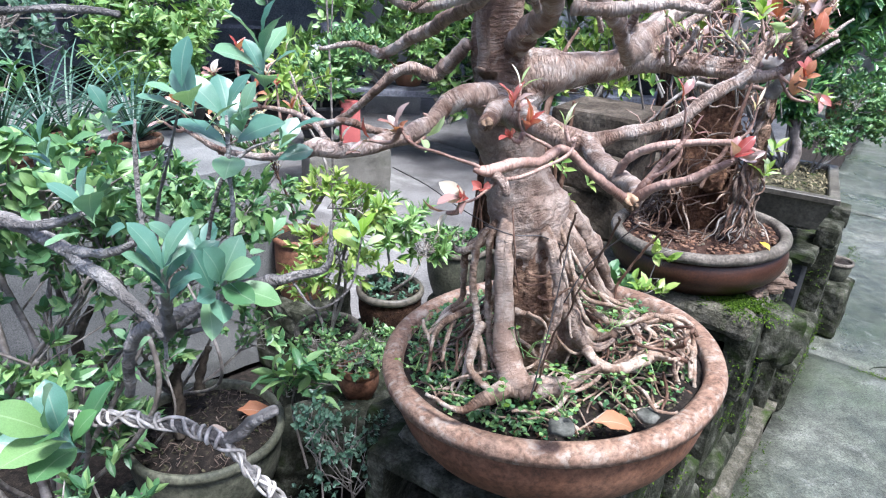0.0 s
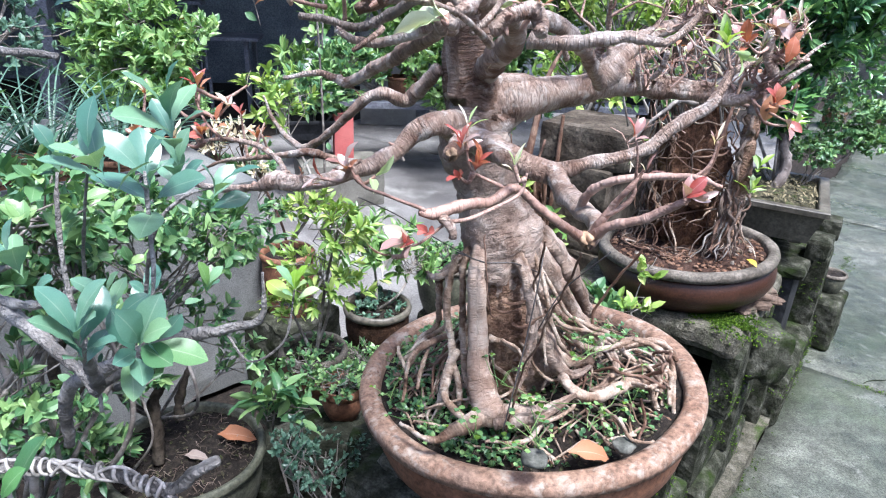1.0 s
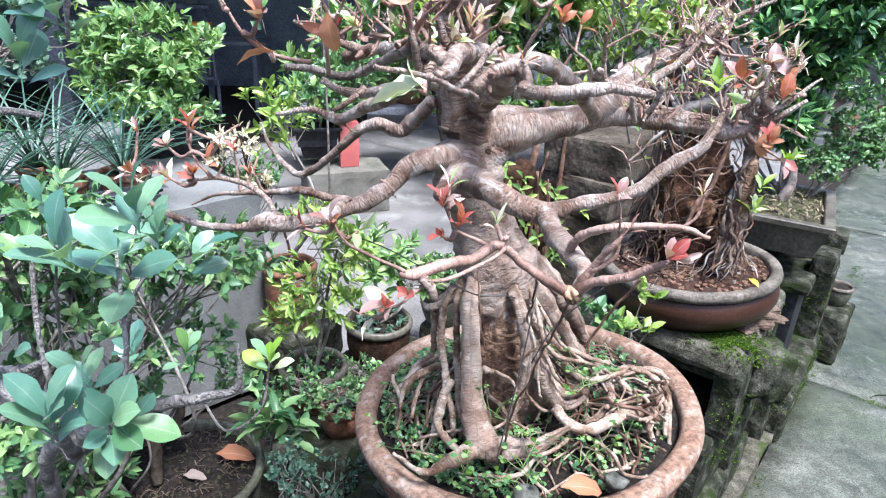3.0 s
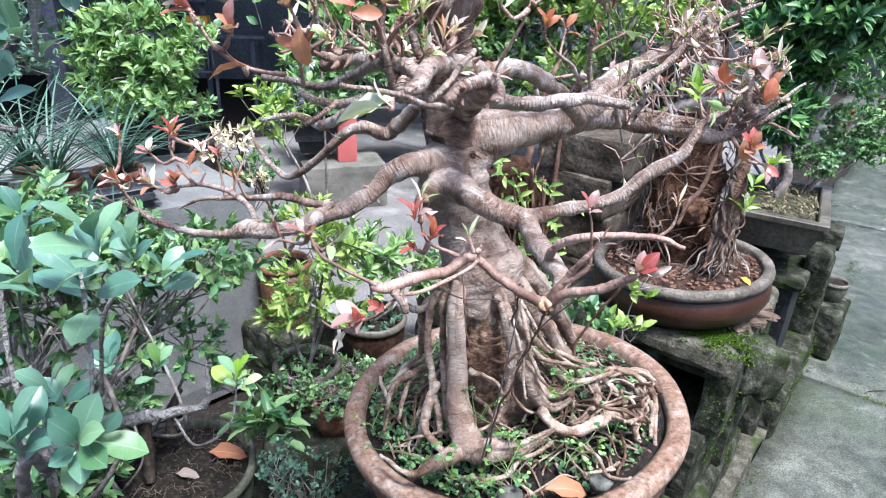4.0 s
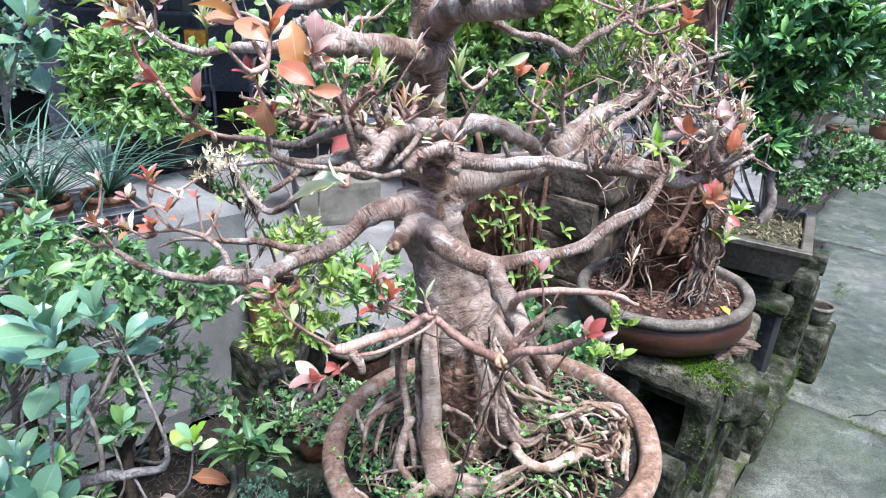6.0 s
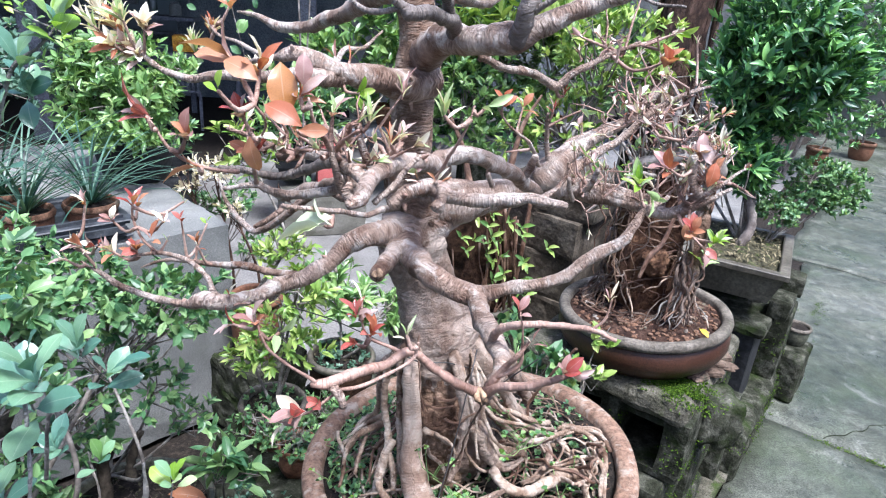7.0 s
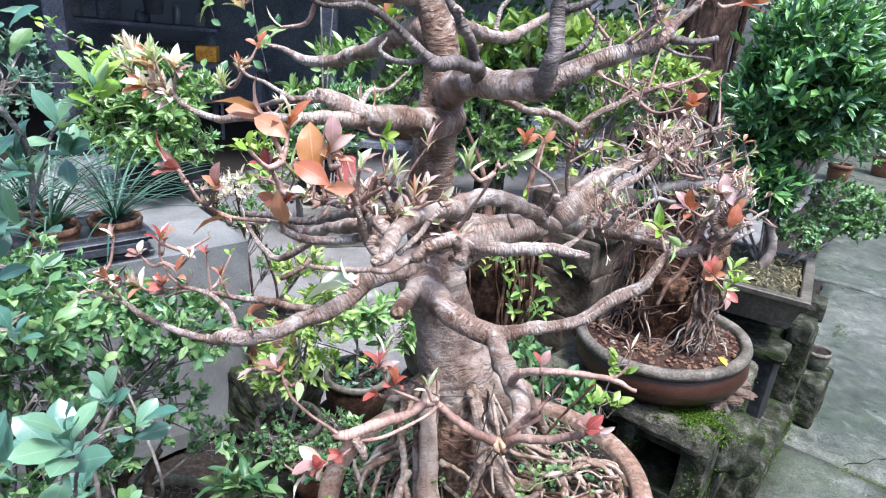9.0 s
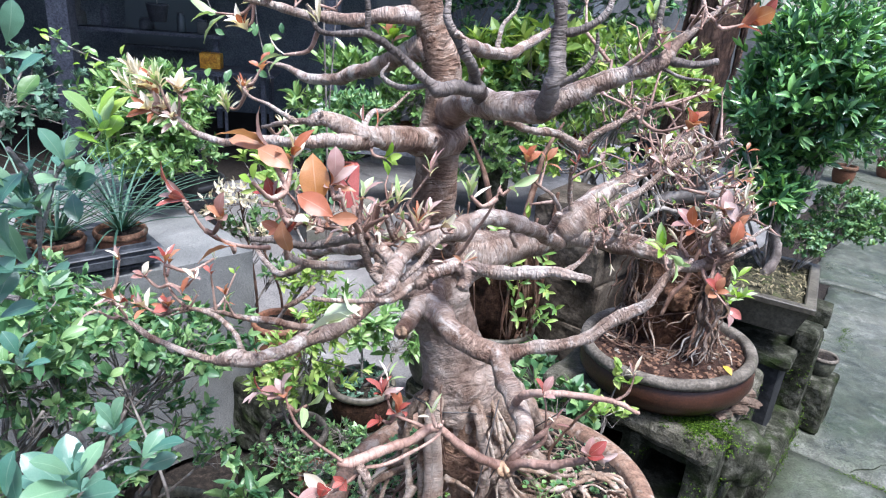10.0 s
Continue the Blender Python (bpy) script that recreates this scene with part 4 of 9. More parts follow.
shard = hang("pot_shard", mesh_of("pot_shard", *moved((lambda s: (s[0], [f for f in s[1] if max(f) < 16 * 6]))(lathe([(0.085, 0), (0.1, 0.05), (0.115, 0.12), (0.107, 0.12), (0.09, 0.05), (0.075, 0.0)], 40, 0.03, 2.0)), pose(*B(1.88, -0.285, 0.34), 0, 5, -60)), STACKM))
tagged(shard, "broken curved terracotta pot fragment leaning on the bench", "pot shard")

# ---- the large fig in its terracotta bowl ----
TILT1 = Vector((0, 0, 1)).rotation_difference(Vector((-0.107, 0.026, 1))).to_matrix().to_4x4()
foot1 = Vector((0.215, 1.028, 0.728)) - TILT1 @ Vector((0, 0, 0.185))
pot("terracotta_bowl", foot1, 0.300, 0.185, CLAY, RIM, "wide round terracotta bowl with a lime-flaked rim, on mossy blocks", 0.66, 0.036, 0.026, TILT1, "", 0.008, 0.06, 96, 1.0, 0.02)
M1 = Matrix.Translation(foot1) @ TILT1
soil_disc("soil", M1, 0.263, 0.165, SOIL, "black damp potting soil in the terracotta bowl", 0.035, 0.007, 1.0)
fig = thing("bonsai_fig", (0.16, 0.96, 0.74), "old fig bonsai, pale wrinkled bark, aerial roots, few red leaves", "bonsai tree")
part("trunk", tube([(0.192, 0.992, 0.698, 0.0640), (0.186, 0.980, 0.790, 0.0620), (0.174, 0.968, 0.880, 0.0590), (0.160, 0.962, 0.950, 0.0570), (0.146, 0.960, 1.000, 0.0550), (0.133, 0.960, 1.030, 0.0515), (0.116, 0.960, 1.089, 0.0463), (0.097, 0.960, 1.131, 0.0455), (0.088, 0.965, 1.187, 0.0431)], 56, 0.17, 0.006, 0.0, 0.0, 0.075), TRUNKG, fig)
part("trunk", tube([(0.088, 0.965, 1.187, 0.0431), (0.092, 0.970, 1.202, 0.0365), (0.081, 0.975, 1.256, 0.0315), (0.081, 0.975, 1.320, 0.0315), (0.081, 0.975, 1.364, 0.0307), (0.085, 0.975, 1.404, 0.0287), (0.079, 0.975, 1.460, 0.0235), (0.063, 0.975, 1.509, 0.0230), (0.050, 0.975, 1.549, 0.0212), (0.042, 0.975, 1.589, 0.0179), (0.041, 0.980, 1.628, 0.0142)], 32, 0.13, None, 1.3), BARKO, fig)
part("trunk", tube([(0.072, 0.990, 1.172, 0.0194), (0.060, 1.000, 1.231, 0.0185), (0.060, 1.000, 1.285, 0.0165), (0.074, 0.985, 1.337, 0.0185)], 32, 0.13, None, 2.6), BARKO, fig)
part("branch", tube([(0.065, 0.985, 1.174, 0.0205), (0.089, 0.985, 1.189, 0.0341), (0.117, 0.980, 1.199, 0.0386), (0.149, 0.985, 1.205, 0.0330), (0.194, 1.020, 1.207, 0.0266), (0.255, 1.060, 1.212, 0.0223), (0.323, 1.070, 1.223, 0.0180), (0.378, 1.050, 1.224, 0.0143), (0.427, 1.020, 1.226, 0.0114), (0.457, 1.000, 1.225, 0.0088)], 16, 0.24, None, 3.9, 0.0022), BARK, fig)
part("branch", tube([(0.089, 0.965, 1.124, 0.0246), (0.108, 0.965, 1.155, 0.0267), (0.129, 0.970, 1.184, 0.0248), (0.161, 0.990, 1.197, 0.0203), (0.203, 1.020, 1.202, 0.0150)], 16, 0.24, None, 5.2, 0.0022), BARK, fig)
part("branch", tube([(0.080, 0.970, 1.229, 0.0197), (0.100, 0.970, 1.223, 0.0229), (0.128, 0.975, 1.218, 0.0206), (0.168, 1.000, 1.214, 0.0146)], 16, 0.24, None, 6.5, 0.0022), BARK, fig)
part("branch", tube([(0.274, 1.060, 1.226, 0.0222), (0.295, 1.070, 1.244, 0.0232), (0.325, 1.100, 1.272, 0.0149), (0.379, 1.150, 1.295, 0.0113), (0.433, 1.200, 1.314, 0.0092), (0.463, 1.200, 1.351, 0.0067), (0.493, 1.200, 1.388, 0.0038)], 16, 0.24, None, 7.8, 0.0022), BARK, fig)
part("branch", tube([(0.314, 1.070, 1.232, 0.0116), (0.354, 1.080, 1.269, 0.0076), (0.398, 1.100, 1.294, 0.0063), (0.441, 1.100, 1.344, 0.0048), (0.486, 1.100, 1.375, 0.0035), (0.521, 1.100, 1.390, 0.0022)], 12, 0.24, None, 9.1, 0.0022), BARK, fig)
part("branch", tube([(0.307, 1.060, 1.219, 0.0134), (0.359, 1.050, 1.217, 0.0115), (0.408, 1.030, 1.217, 0.0099), (0.443, 1.000, 1.219, 0.0080), (0.471, 0.970, 1.225, 0.0061), (0.495, 0.950, 1.249, 0.0043), (0.524, 0.940, 1.275, 0.0027)], 16, 0.24, None, 10.4, 0.0022), BARK, fig)
part("branch", tube([(0.100, 0.960, 1.242, 0.0193), (0.124, 0.870, 1.280, 0.0150), (0.131, 0.780, 1.308, 0.0114), (0.113, 0.700, 1.333, 0.0095), (0.095, 0.640, 1.342, 0.0081), (0.087, 0.580, 1.346, 0.0068), (0.084, 0.550, 1.339, 0.0074), (0.076, 0.540, 1.336, 0.0047)], 16, 0.24, None, 11.7, 0.0022), BARK, fig)
part("branch", tube([(0.102, 0.600, 1.319, 0.0053), (0.109, 0.600, 1.327, 0.0062), (0.122, 0.605, 1.335, 0.0067), (0.135, 0.610, 1.336, 0.0072), (0.142, 0.610, 1.325, 0.0068), (0.141, 0.600, 1.320, 0.0060)], 12, 0.24, None, 13.0, 0.0022), BARK, fig)
part("branch", tube([(0.111, 0.740, 1.315, 0.0084), (0.135, 0.780, 1.319, 0.0094), (0.166, 0.810, 1.319, 0.0098), (0.202, 0.850, 1.300, 0.0097), (0.239, 0.920, 1.264, 0.0091), (0.269, 1.000, 1.228, 0.0101)], 12, 0.24, None, 14.3, 0.0022), BARK, fig)
part("branch", tube([(0.138, 0.680, 1.308, 0.0071), (0.170, 0.675, 1.307, 0.0065), (0.197, 0.670, 1.311, 0.0065), (0.229, 0.670, 1.315, 0.0054), (0.261, 0.670, 1.311, 0.0038)], 12, 0.24, None, 15.6, 0.0022), BARK, fig)
part("twig", tube([(0.226, 0.670, 1.313, 0.0032), (0.245, 0.680, 1.319, 0.0027), (0.258, 0.690, 1.332, 0.0022), (0.260, 0.690, 1.349, 0.0014)], 8, 0.24, None, 16.9, 0.0022), BARK, fig)
part("branch", tube([(0.084, 0.600, 1.338, 0.0062), (0.065, 0.610, 1.344, 0.0058), (0.037, 0.650, 1.343, 0.0057), (-0.003, 0.680, 1.336, 0.0043), (-0.036, 0.680, 1.345, 0.0027), (-0.060, 0.660, 1.359, 0.0016)], 12, 0.24, None, 18.2, 0.0022), BARK, fig)
part("branch", tube([(0.056, 0.620, 1.349, 0.0044), (0.019, 0.660, 1.329, 0.0050), (-0.019, 0.680, 1.311, 0.0041), (-0.044, 0.670, 1.317, 0.0035), (-0.070, 0.660, 1.320, 0.0032)], 8, 0.24, None, 19.5, 0.0022), BARKD, fig)
part("branch", tube([(0.067, 0.660, 1.322, 0.0064), (0.034, 0.720, 1.297, 0.0071), (-0.015, 0.800, 1.264, 0.0073), (-0.064, 0.850, 1.235, 0.0061), (-0.103, 0.860, 1.242, 0.0040), (-0.147, 0.860, 1.234, 0.0025)], 12, 0.24, None, 20.8, 0.0022), BARK, fig)
part("twig", tube([(0.103, 0.640, 1.305, 0.0034), (0.087, 0.550, 1.327, 0.0022), (0.061, 0.510, 1.341, 0.0018), (0.038, 0.500, 1.345, 0.0018)], 8, 0.24, None, 22.1, 0.0022), BARK, fig)
part("twig", tube([(0.053, 0.620, 1.349, 0.0029), (0.050, 0.590, 1.369, 0.0021), (0.045, 0.570, 1.389, 0.0015), (0.041, 0.560, 1.410, 0.0010)], 8, 0.24, None, 23.4, 0.0022), PINKTWIG, fig)
part("twig", tube([(0.044, 0.630, 1.346, 0.0025), (0.057, 0.600, 1.368, 0.0021), (0.076, 0.580, 1.385, 0.0015)], 8, 0.24, None, 24.7, 0.0022), PINKTWIG, fig)
part("twig", tube([(-0.021, 0.620, 1.321, 0.0020), (-0.016, 0.600, 1.352, 0.0014), (0.002, 0.580, 1.383, 0.0011), (-0.008, 0.570, 1.405, 0.0009)], 8, 0.24, None, 26.0, 0.0022), PINKTWIG, fig)
part("twig", tube([(-0.036, 0.620, 1.330, 0.0020), (-0.062, 0.600, 1.337, 0.0017), (-0.079, 0.585, 1.354, 0.0014), (-0.091, 0.580, 1.377, 0.0009)], 8, 0.24, None, 27.3, 0.0022), PINKTWIG, fig)
part("twig", tube([(0.094, 0.660, 1.325, 0.0032), (0.094, 0.650, 1.347, 0.0023), (0.108, 0.640, 1.371, 0.0012)], 8, 0.24, None, 28.6, 0.0022), PINKTWIG, fig)
part("twig", tube([(0.130, 0.680, 1.315, 0.0025), (0.149, 0.660, 1.356, 0.0016), (0.162, 0.650, 1.385, 0.0010), (0.165, 0.650, 1.401, 0.0007)], 8, 0.24, None, 29.9, 0.0022), PINKTWIG, fig)
part("branch", tube([(0.102, 0.970, 1.380, 0.0234), (0.075, 0.930, 1.375, 0.0195), (0.044, 0.880, 1.386, 0.0158), (0.011, 0.830, 1.394, 0.0118), (-0.014, 0.820, 1.406, 0.0111), (-0.041, 0.820, 1.413, 0.0085), (-0.059, 0.820, 1.407, 0.0059)], 16, 0.24, None, 31.2, 0.0022), BARK, fig)
part("branch", tube([(0.011, 0.830, 1.390, 0.0106), (-0.022, 0.800, 1.393, 0.0090), (-0.065, 0.790, 1.390, 0.0067), (-0.121, 0.800, 1.385, 0.0052), (-0.159, 0.810, 1.377, 0.0043), (-0.204, 0.820, 1.387, 0.0030), (-0.242, 0.850, 1.403, 0.0017)], 12, 0.24, None, 32.5, 0.0022), BARK, fig)
part("branch", tube([(-0.048, 0.820, 1.409, 0.0046), (-0.098, 0.850, 1.398, 0.0031), (-0.133, 0.870, 1.386, 0.0021)], 8, 0.24, None, 33.8, 0.0022), BARK, fig)
part("twig", tube([(-0.077, 0.830, 1.403, 0.0030), (-0.111, 0.850, 1.415, 0.0024), (-0.151, 0.880, 1.422, 0.0018), (-0.173, 0.900, 1.438, 0.0014)], 8, 0.24, None, 35.1, 0.0022), BARK, fig)
part("branch", tube([(0.001, 0.840, 1.404, 0.0040), (0.007, 0.860, 1.419, 0.0031), (0.028, 0.880, 1.421, 0.0024), (0.045, 0.900, 1.441, 0.0014)], 8, 0.24, None, 36.4, 0.0022), BARK, fig)
part("branch", tube([(0.091, 0.970, 1.408, 0.0232), (0.120, 0.900, 1.437, 0.0197), (0.158, 0.840, 1.443, 0.0169), (0.195, 0.800, 1.450, 0.0166), (0.222, 0.790, 1.464, 0.0126), (0.255, 0.790, 1.482, 0.0101), (0.288, 0.790, 1.496, 0.0088), (0.317, 0.790, 1.511, 0.0072), (0.335, 0.800, 1.532, 0.0049), (0.364, 0.820, 1.556, 0.0029), (0.387, 0.830, 1.571, 0.0018)], 16, 0.24, None, 37.7, 0.0022), BARK, fig)
part("branch", tube([(0.203, 0.790, 1.447, 0.0109), (0.209, 0.770, 1.485, 0.0092), (0.209, 0.770, 1.523, 0.0079), (0.205, 0.770, 1.555, 0.0067), (0.198, 0.780, 1.585, 0.0055), (0.200, 0.790, 1.616, 0.0041)], 12, 0.24, None, 39.0, 0.0022), BARKD, fig)
part("branch", tube([(0.210, 0.770, 1.529, 0.0045), (0.233, 0.770, 1.535, 0.0042), (0.249, 0.770, 1.551, 0.0036), (0.256, 0.770, 1.577, 0.0025)], 8, 0.24, None, 40.3, 0.0022), BARKD, fig)
part("branch", tube([(0.215, 0.770, 1.481, 0.0038), (0.233, 0.760, 1.494, 0.0031), (0.244, 0.760, 1.510, 0.0025), (0.243, 0.760, 1.532, 0.0014)], 8, 0.24, None, 41.6, 0.0022), BARKD, fig)
part("branch", tube([(0.298, 0.790, 1.503, 0.0044), (0.304, 0.790, 1.531, 0.0037), (0.305, 0.790, 1.563, 0.0034), (0.303, 0.790, 1.594, 0.0022)], 8, 0.24, None, 42.9, 0.0022), BARKD, fig)
part("branch", tube([(0.325, 0.790, 1.511, 0.0049), (0.351, 0.780, 1.511, 0.0037), (0.368, 0.780, 1.515, 0.0031)], 8, 0.24, None, 44.2, 0.0022), BARKD, fig)
part("twig", tube([(0.315, 0.790, 1.505, 0.0023), (0.337, 0.780, 1.496, 0.0017), (0.363, 0.770, 1.496, 0.0011)], 8, 0.24, None, 45.5, 0.0022), BARKD, fig)
part("branch", tube([(0.137, 0.860, 1.448, 0.0100), (0.128, 0.790, 1.476, 0.0066), (0.122, 0.750, 1.498, 0.0053), (0.107, 0.740, 1.521, 0.0046), (0.098, 0.740, 1.540, 0.0038), (0.100, 0.740, 1.570, 0.0026)], 12, 0.24, None, 46.8, 0.0022), BARKD, fig)
part("branch", tube([(0.131, 0.800, 1.463, 0.0073), (0.111, 0.740, 1.471, 0.0073), (0.096, 0.725, 1.470, 0.0074), (0.082, 0.720, 1.480, 0.0046), (0.058, 0.710, 1.500, 0.0037), (0.032, 0.700, 1.515, 0.0036), (0.006, 0.700, 1.515, 0.0029), (-0.015, 0.700, 1.516, 0.0023), (-0.026, 0.700, 1.537, 0.0015)], 12, 0.24, None, 48.1, 0.0022), BARKD, fig)
part("twig", tube([(0.031, 0.700, 1.515, 0.0028), (0.029, 0.700, 1.539, 0.0025), (0.025, 0.700, 1.562, 0.0020)], 8, 0.24, None, 49.4, 0.0022), BARKD, fig)
part("twig", tube([(0.088, 0.720, 1.473, 0.0024), (0.059, 0.730, 1.468, 0.0028), (0.038, 0.740, 1.476, 0.0022), (0.043, 0.750, 1.488, 0.0011)], 8, 0.24, None, 50.7, 0.0022), BARKD, fig)
part("branch", tube([(0.057, 0.970, 1.495, 0.0164), (0.012, 1.000, 1.473, 0.0125), (-0.045, 1.050, 1.445, 0.0108), (-0.106, 1.090, 1.423, 0.0088), (-0.144, 1.100, 1.422, 0.0071), (-0.187, 1.120, 1.433, 0.0036), (-0.218, 1.130, 1.436, 0.0018)], 16, 0.24, None, 52.0, 0.0022), BARK, fig)
part("branch", tube([(0.047, 0.970, 1.530, 0.0125), (0.003, 0.950, 1.527, 0.0097), (-0.041, 0.950, 1.519, 0.0080), (-0.085, 0.950, 1.519, 0.0066), (-0.130, 0.950, 1.524, 0.0051), (-0.182, 0.950, 1.532, 0.0033)], 16, 0.24, None, 53.3, 0.0022), BARK, fig)
part("branch", tube([(0.083, 0.970, 1.501, 0.0104), (0.126, 1.080, 1.487, 0.0100), (0.164, 1.150, 1.480, 0.0089), (0.204, 1.200, 1.501, 0.0070), (0.230, 1.220, 1.520, 0.0047)], 12, 0.24, None, 54.6, 0.0022), BARK, fig)
part("branch", tube([(0.146, 1.120, 1.490, 0.0043), (0.151, 1.120, 1.520, 0.0034), (0.169, 1.120, 1.545, 0.0025), (0.174, 1.120, 1.573, 0.0017)], 8, 0.24, None, 55.9, 0.0022), BARK, fig)
part("branch", tube([(0.167, 0.860, 1.424, 0.0054), (0.196, 0.880, 1.412, 0.0048), (0.233, 0.900, 1.407, 0.0053), (0.265, 0.920, 1.392, 0.0058), (0.284, 0.920, 1.409, 0.0047), (0.318, 0.930, 1.428, 0.0036), (0.368, 0.950, 1.452, 0.0022)], 8, 0.24, None, 57.2, 0.0022), BARK, fig)
part("branch", tube([(0.291, 1.060, 1.251, 0.0048), (0.281, 1.050, 1.297, 0.0039), (0.274, 1.030, 1.339, 0.0025)], 8, 0.24, None, 58.5, 0.0022), BARK, fig)
part("branch", tube([(0.273, 1.050, 1.256, 0.0039), (0.250, 1.000, 1.299, 0.0029), (0.222, 0.980, 1.321, 0.0020), (0.198, 0.970, 1.350, 0.0012)], 8, 0.24, None, 59.8, 0.0022), BARK, fig)
part("branch", tube([(0.082, 0.930, 1.164, 0.0210), (0.049, 0.870, 1.187, 0.0152), (0.019, 0.850, 1.176, 0.0128), (0.001, 0.830, 1.159, 0.0116), (-0.023, 0.810, 1.146, 0.0104), (-0.054, 0.790, 1.137, 0.0102), (-0.073, 0.760, 1.136, 0.0082), (-0.096, 0.730, 1.140, 0.0085), (-0.118, 0.720, 1.146, 0.0100), (-0.148, 0.730, 1.132, 0.0045), (-0.214, 0.770, 1.115, 0.0041), (-0.259, 0.790, 1.115, 0.0038), (-0.284, 0.800, 1.124, 0.0032), (-0.311, 0.800, 1.139, 0.0017)], 16, 0.24, None, 61.1, 0.0022), BARK, fig)
part("branch", tube([(-0.040, 0.820, 1.142, 0.0042), (-0.076, 0.800, 1.151, 0.0048), (-0.107, 0.790, 1.159, 0.0047), (-0.154, 0.820, 1.143, 0.0035), (-0.196, 0.850, 1.131, 0.0029), (-0.244, 0.870, 1.117, 0.0023), (-0.278, 0.880, 1.099, 0.0012)], 8, 0.24, None, 62.4, 0.0022), BARK, fig)
part("branch", tube([(-0.106, 0.720, 1.153, 0.0040), (-0.123, 0.740, 1.164, 0.0032), (-0.153, 0.760, 1.172, 0.0032), (-0.187, 0.770, 1.175, 0.0026), (-0.222, 0.760, 1.173, 0.0016)], 8, 0.24, None, 63.7, 0.0022), BARK, fig)
part("twig", tube([(-0.197, 0.770, 1.174, 0.0020), (-0.211, 0.770, 1.192, 0.0016), (-0.221, 0.770, 1.218, 0.0013), (-0.218, 0.770, 1.241, 0.0009)], 8, 0.24, None, 65.0, 0.0022), PINKTWIG, fig)
part("twig", tube([(-0.294, 0.800, 1.133, 0.0021), (-0.299, 0.790, 1.156, 0.0017), (-0.314, 0.780, 1.176, 0.0010)], 8, 0.24, None, 66.3, 0.0022), PINKTWIG, fig)
part("branch", tube([(0.085, 0.940, 1.161, 0.0228), (0.097, 0.870, 1.168, 0.0182), (0.128, 0.800, 1.171, 0.0147), (0.162, 0.785, 1.159, 0.0132), (0.195, 0.780, 1.153, 0.0131)], 16, 0.24, None, 67.6, 0.0022), BARK, fig)
part("branch", tube([(0.083, 0.870, 1.169, 0.0143), (0.076, 0.820, 1.173, 0.0107), (0.069, 0.780, 1.169, 0.0092)], 16, 0.24, None, 68.9, 0.0022), BARK, fig)
part("branch", tube([(0.185, 0.780, 1.155, 0.0118), (0.226, 0.780, 1.169, 0.0081), (0.263, 0.780, 1.180, 0.0071), (0.294, 0.785, 1.191, 0.0070), (0.320, 0.785, 1.219, 0.0076), (0.348, 0.785, 1.237, 0.0065), (0.363, 0.790, 1.262, 0.0055), (0.376, 0.800, 1.278, 0.0040), (0.403, 0.820, 1.289, 0.0025)], 12, 0.24, None, 70.2, 0.0022), BARK, fig)
part("branch", tube([(0.185, 0.780, 1.157, 0.0124), (0.200, 0.740, 1.144, 0.0119), (0.213, 0.700, 1.139, 0.0107), (0.220, 0.660, 1.143, 0.0090), (0.211, 0.610, 1.149, 0.0067), (0.197, 0.574, 1.153, 0.0061)], 16, 0.24, None, 71.5, 0.0022), BARK, fig)
part("branch", tube([(0.198, 0.580, 1.153, 0.0054), (0.177, 0.570, 1.167, 0.0043), (0.152, 0.565, 1.184, 0.0040), (0.129, 0.560, 1.202, 0.0039), (0.110, 0.550, 1.193, 0.0043), (0.089, 0.530, 1.196, 0.0044), (0.069, 0.516, 1.193, 0.0050), (0.057, 0.510, 1.194, 0.0030)], 8, 0.24, None, 72.8, 0.0022), PINKTWIG, fig)
part("branch", tube([(0.070, 0.518, 1.192, 0.0037), (0.078, 0.512, 1.184, 0.0039), (0.082, 0.510, 1.175, 0.0032)], 8, 0.24, None, 74.1, 0.0022), BARK, fig)
part("twig", tube([(0.073, 0.520, 1.184, 0.0017), (0.103, 0.530, 1.188, 0.0015), (0.132, 0.550, 1.200, 0.0016), (0.137, 0.550, 1.218, 0.0009)], 8, 0.24, None, 75.4, 0.0022), PINKTWIG, fig)
part("twig", tube([(0.123, 0.560, 1.200, 0.0016), (0.095, 0.555, 1.215, 0.0011), (0.086, 0.550, 1.240, 0.0009)], 8, 0.24, None, 76.7, 0.0022), PINKTWIG, fig)
part("twig", tube([(0.060, 0.510, 1.196, 0.0015), (0.027, 0.530, 1.199, 0.0013), (0.001, 0.560, 1.200, 0.0012), (-0.011, 0.580, 1.209, 0.0007)], 8, 0.24, None, 78.0, 0.0022), PINKTWIG, fig)
part("twig", tube([(0.074, 0.515, 1.183, 0.0013), (0.058, 0.505, 1.172, 0.0011), (0.046, 0.500, 1.172, 0.0009)], 8, 0.24, None, 79.3, 0.0022), PINKTWIG, fig)
part("branch", tube([(0.197, 0.577, 1.153, 0.0054), (0.210, 0.565, 1.172, 0.0043), (0.234, 0.550, 1.187, 0.0039), (0.252, 0.540, 1.202, 0.0033), (0.261, 0.535, 1.210, 0.0019)], 8, 0.24, None, 80.6, 0.0022), PINKTWIG, fig)
part("branch", tube([(0.199, 0.577, 1.157, 0.0046), (0.211, 0.570, 1.186, 0.0031), (0.221, 0.560, 1.207, 0.0025), (0.230, 0.560, 1.224, 0.0013)], 8, 0.24, None, 81.9, 0.0022), PINKTWIG, fig)
part("twig", tube([(0.209, 0.570, 1.181, 0.0026), (0.225, 0.565, 1.200, 0.0021), (0.223, 0.560, 1.232, 0.0009), (0.219, 0.560, 1.251, 0.0007)], 8, 0.24, None, 83.2, 0.0022), PINKTWIG, fig)
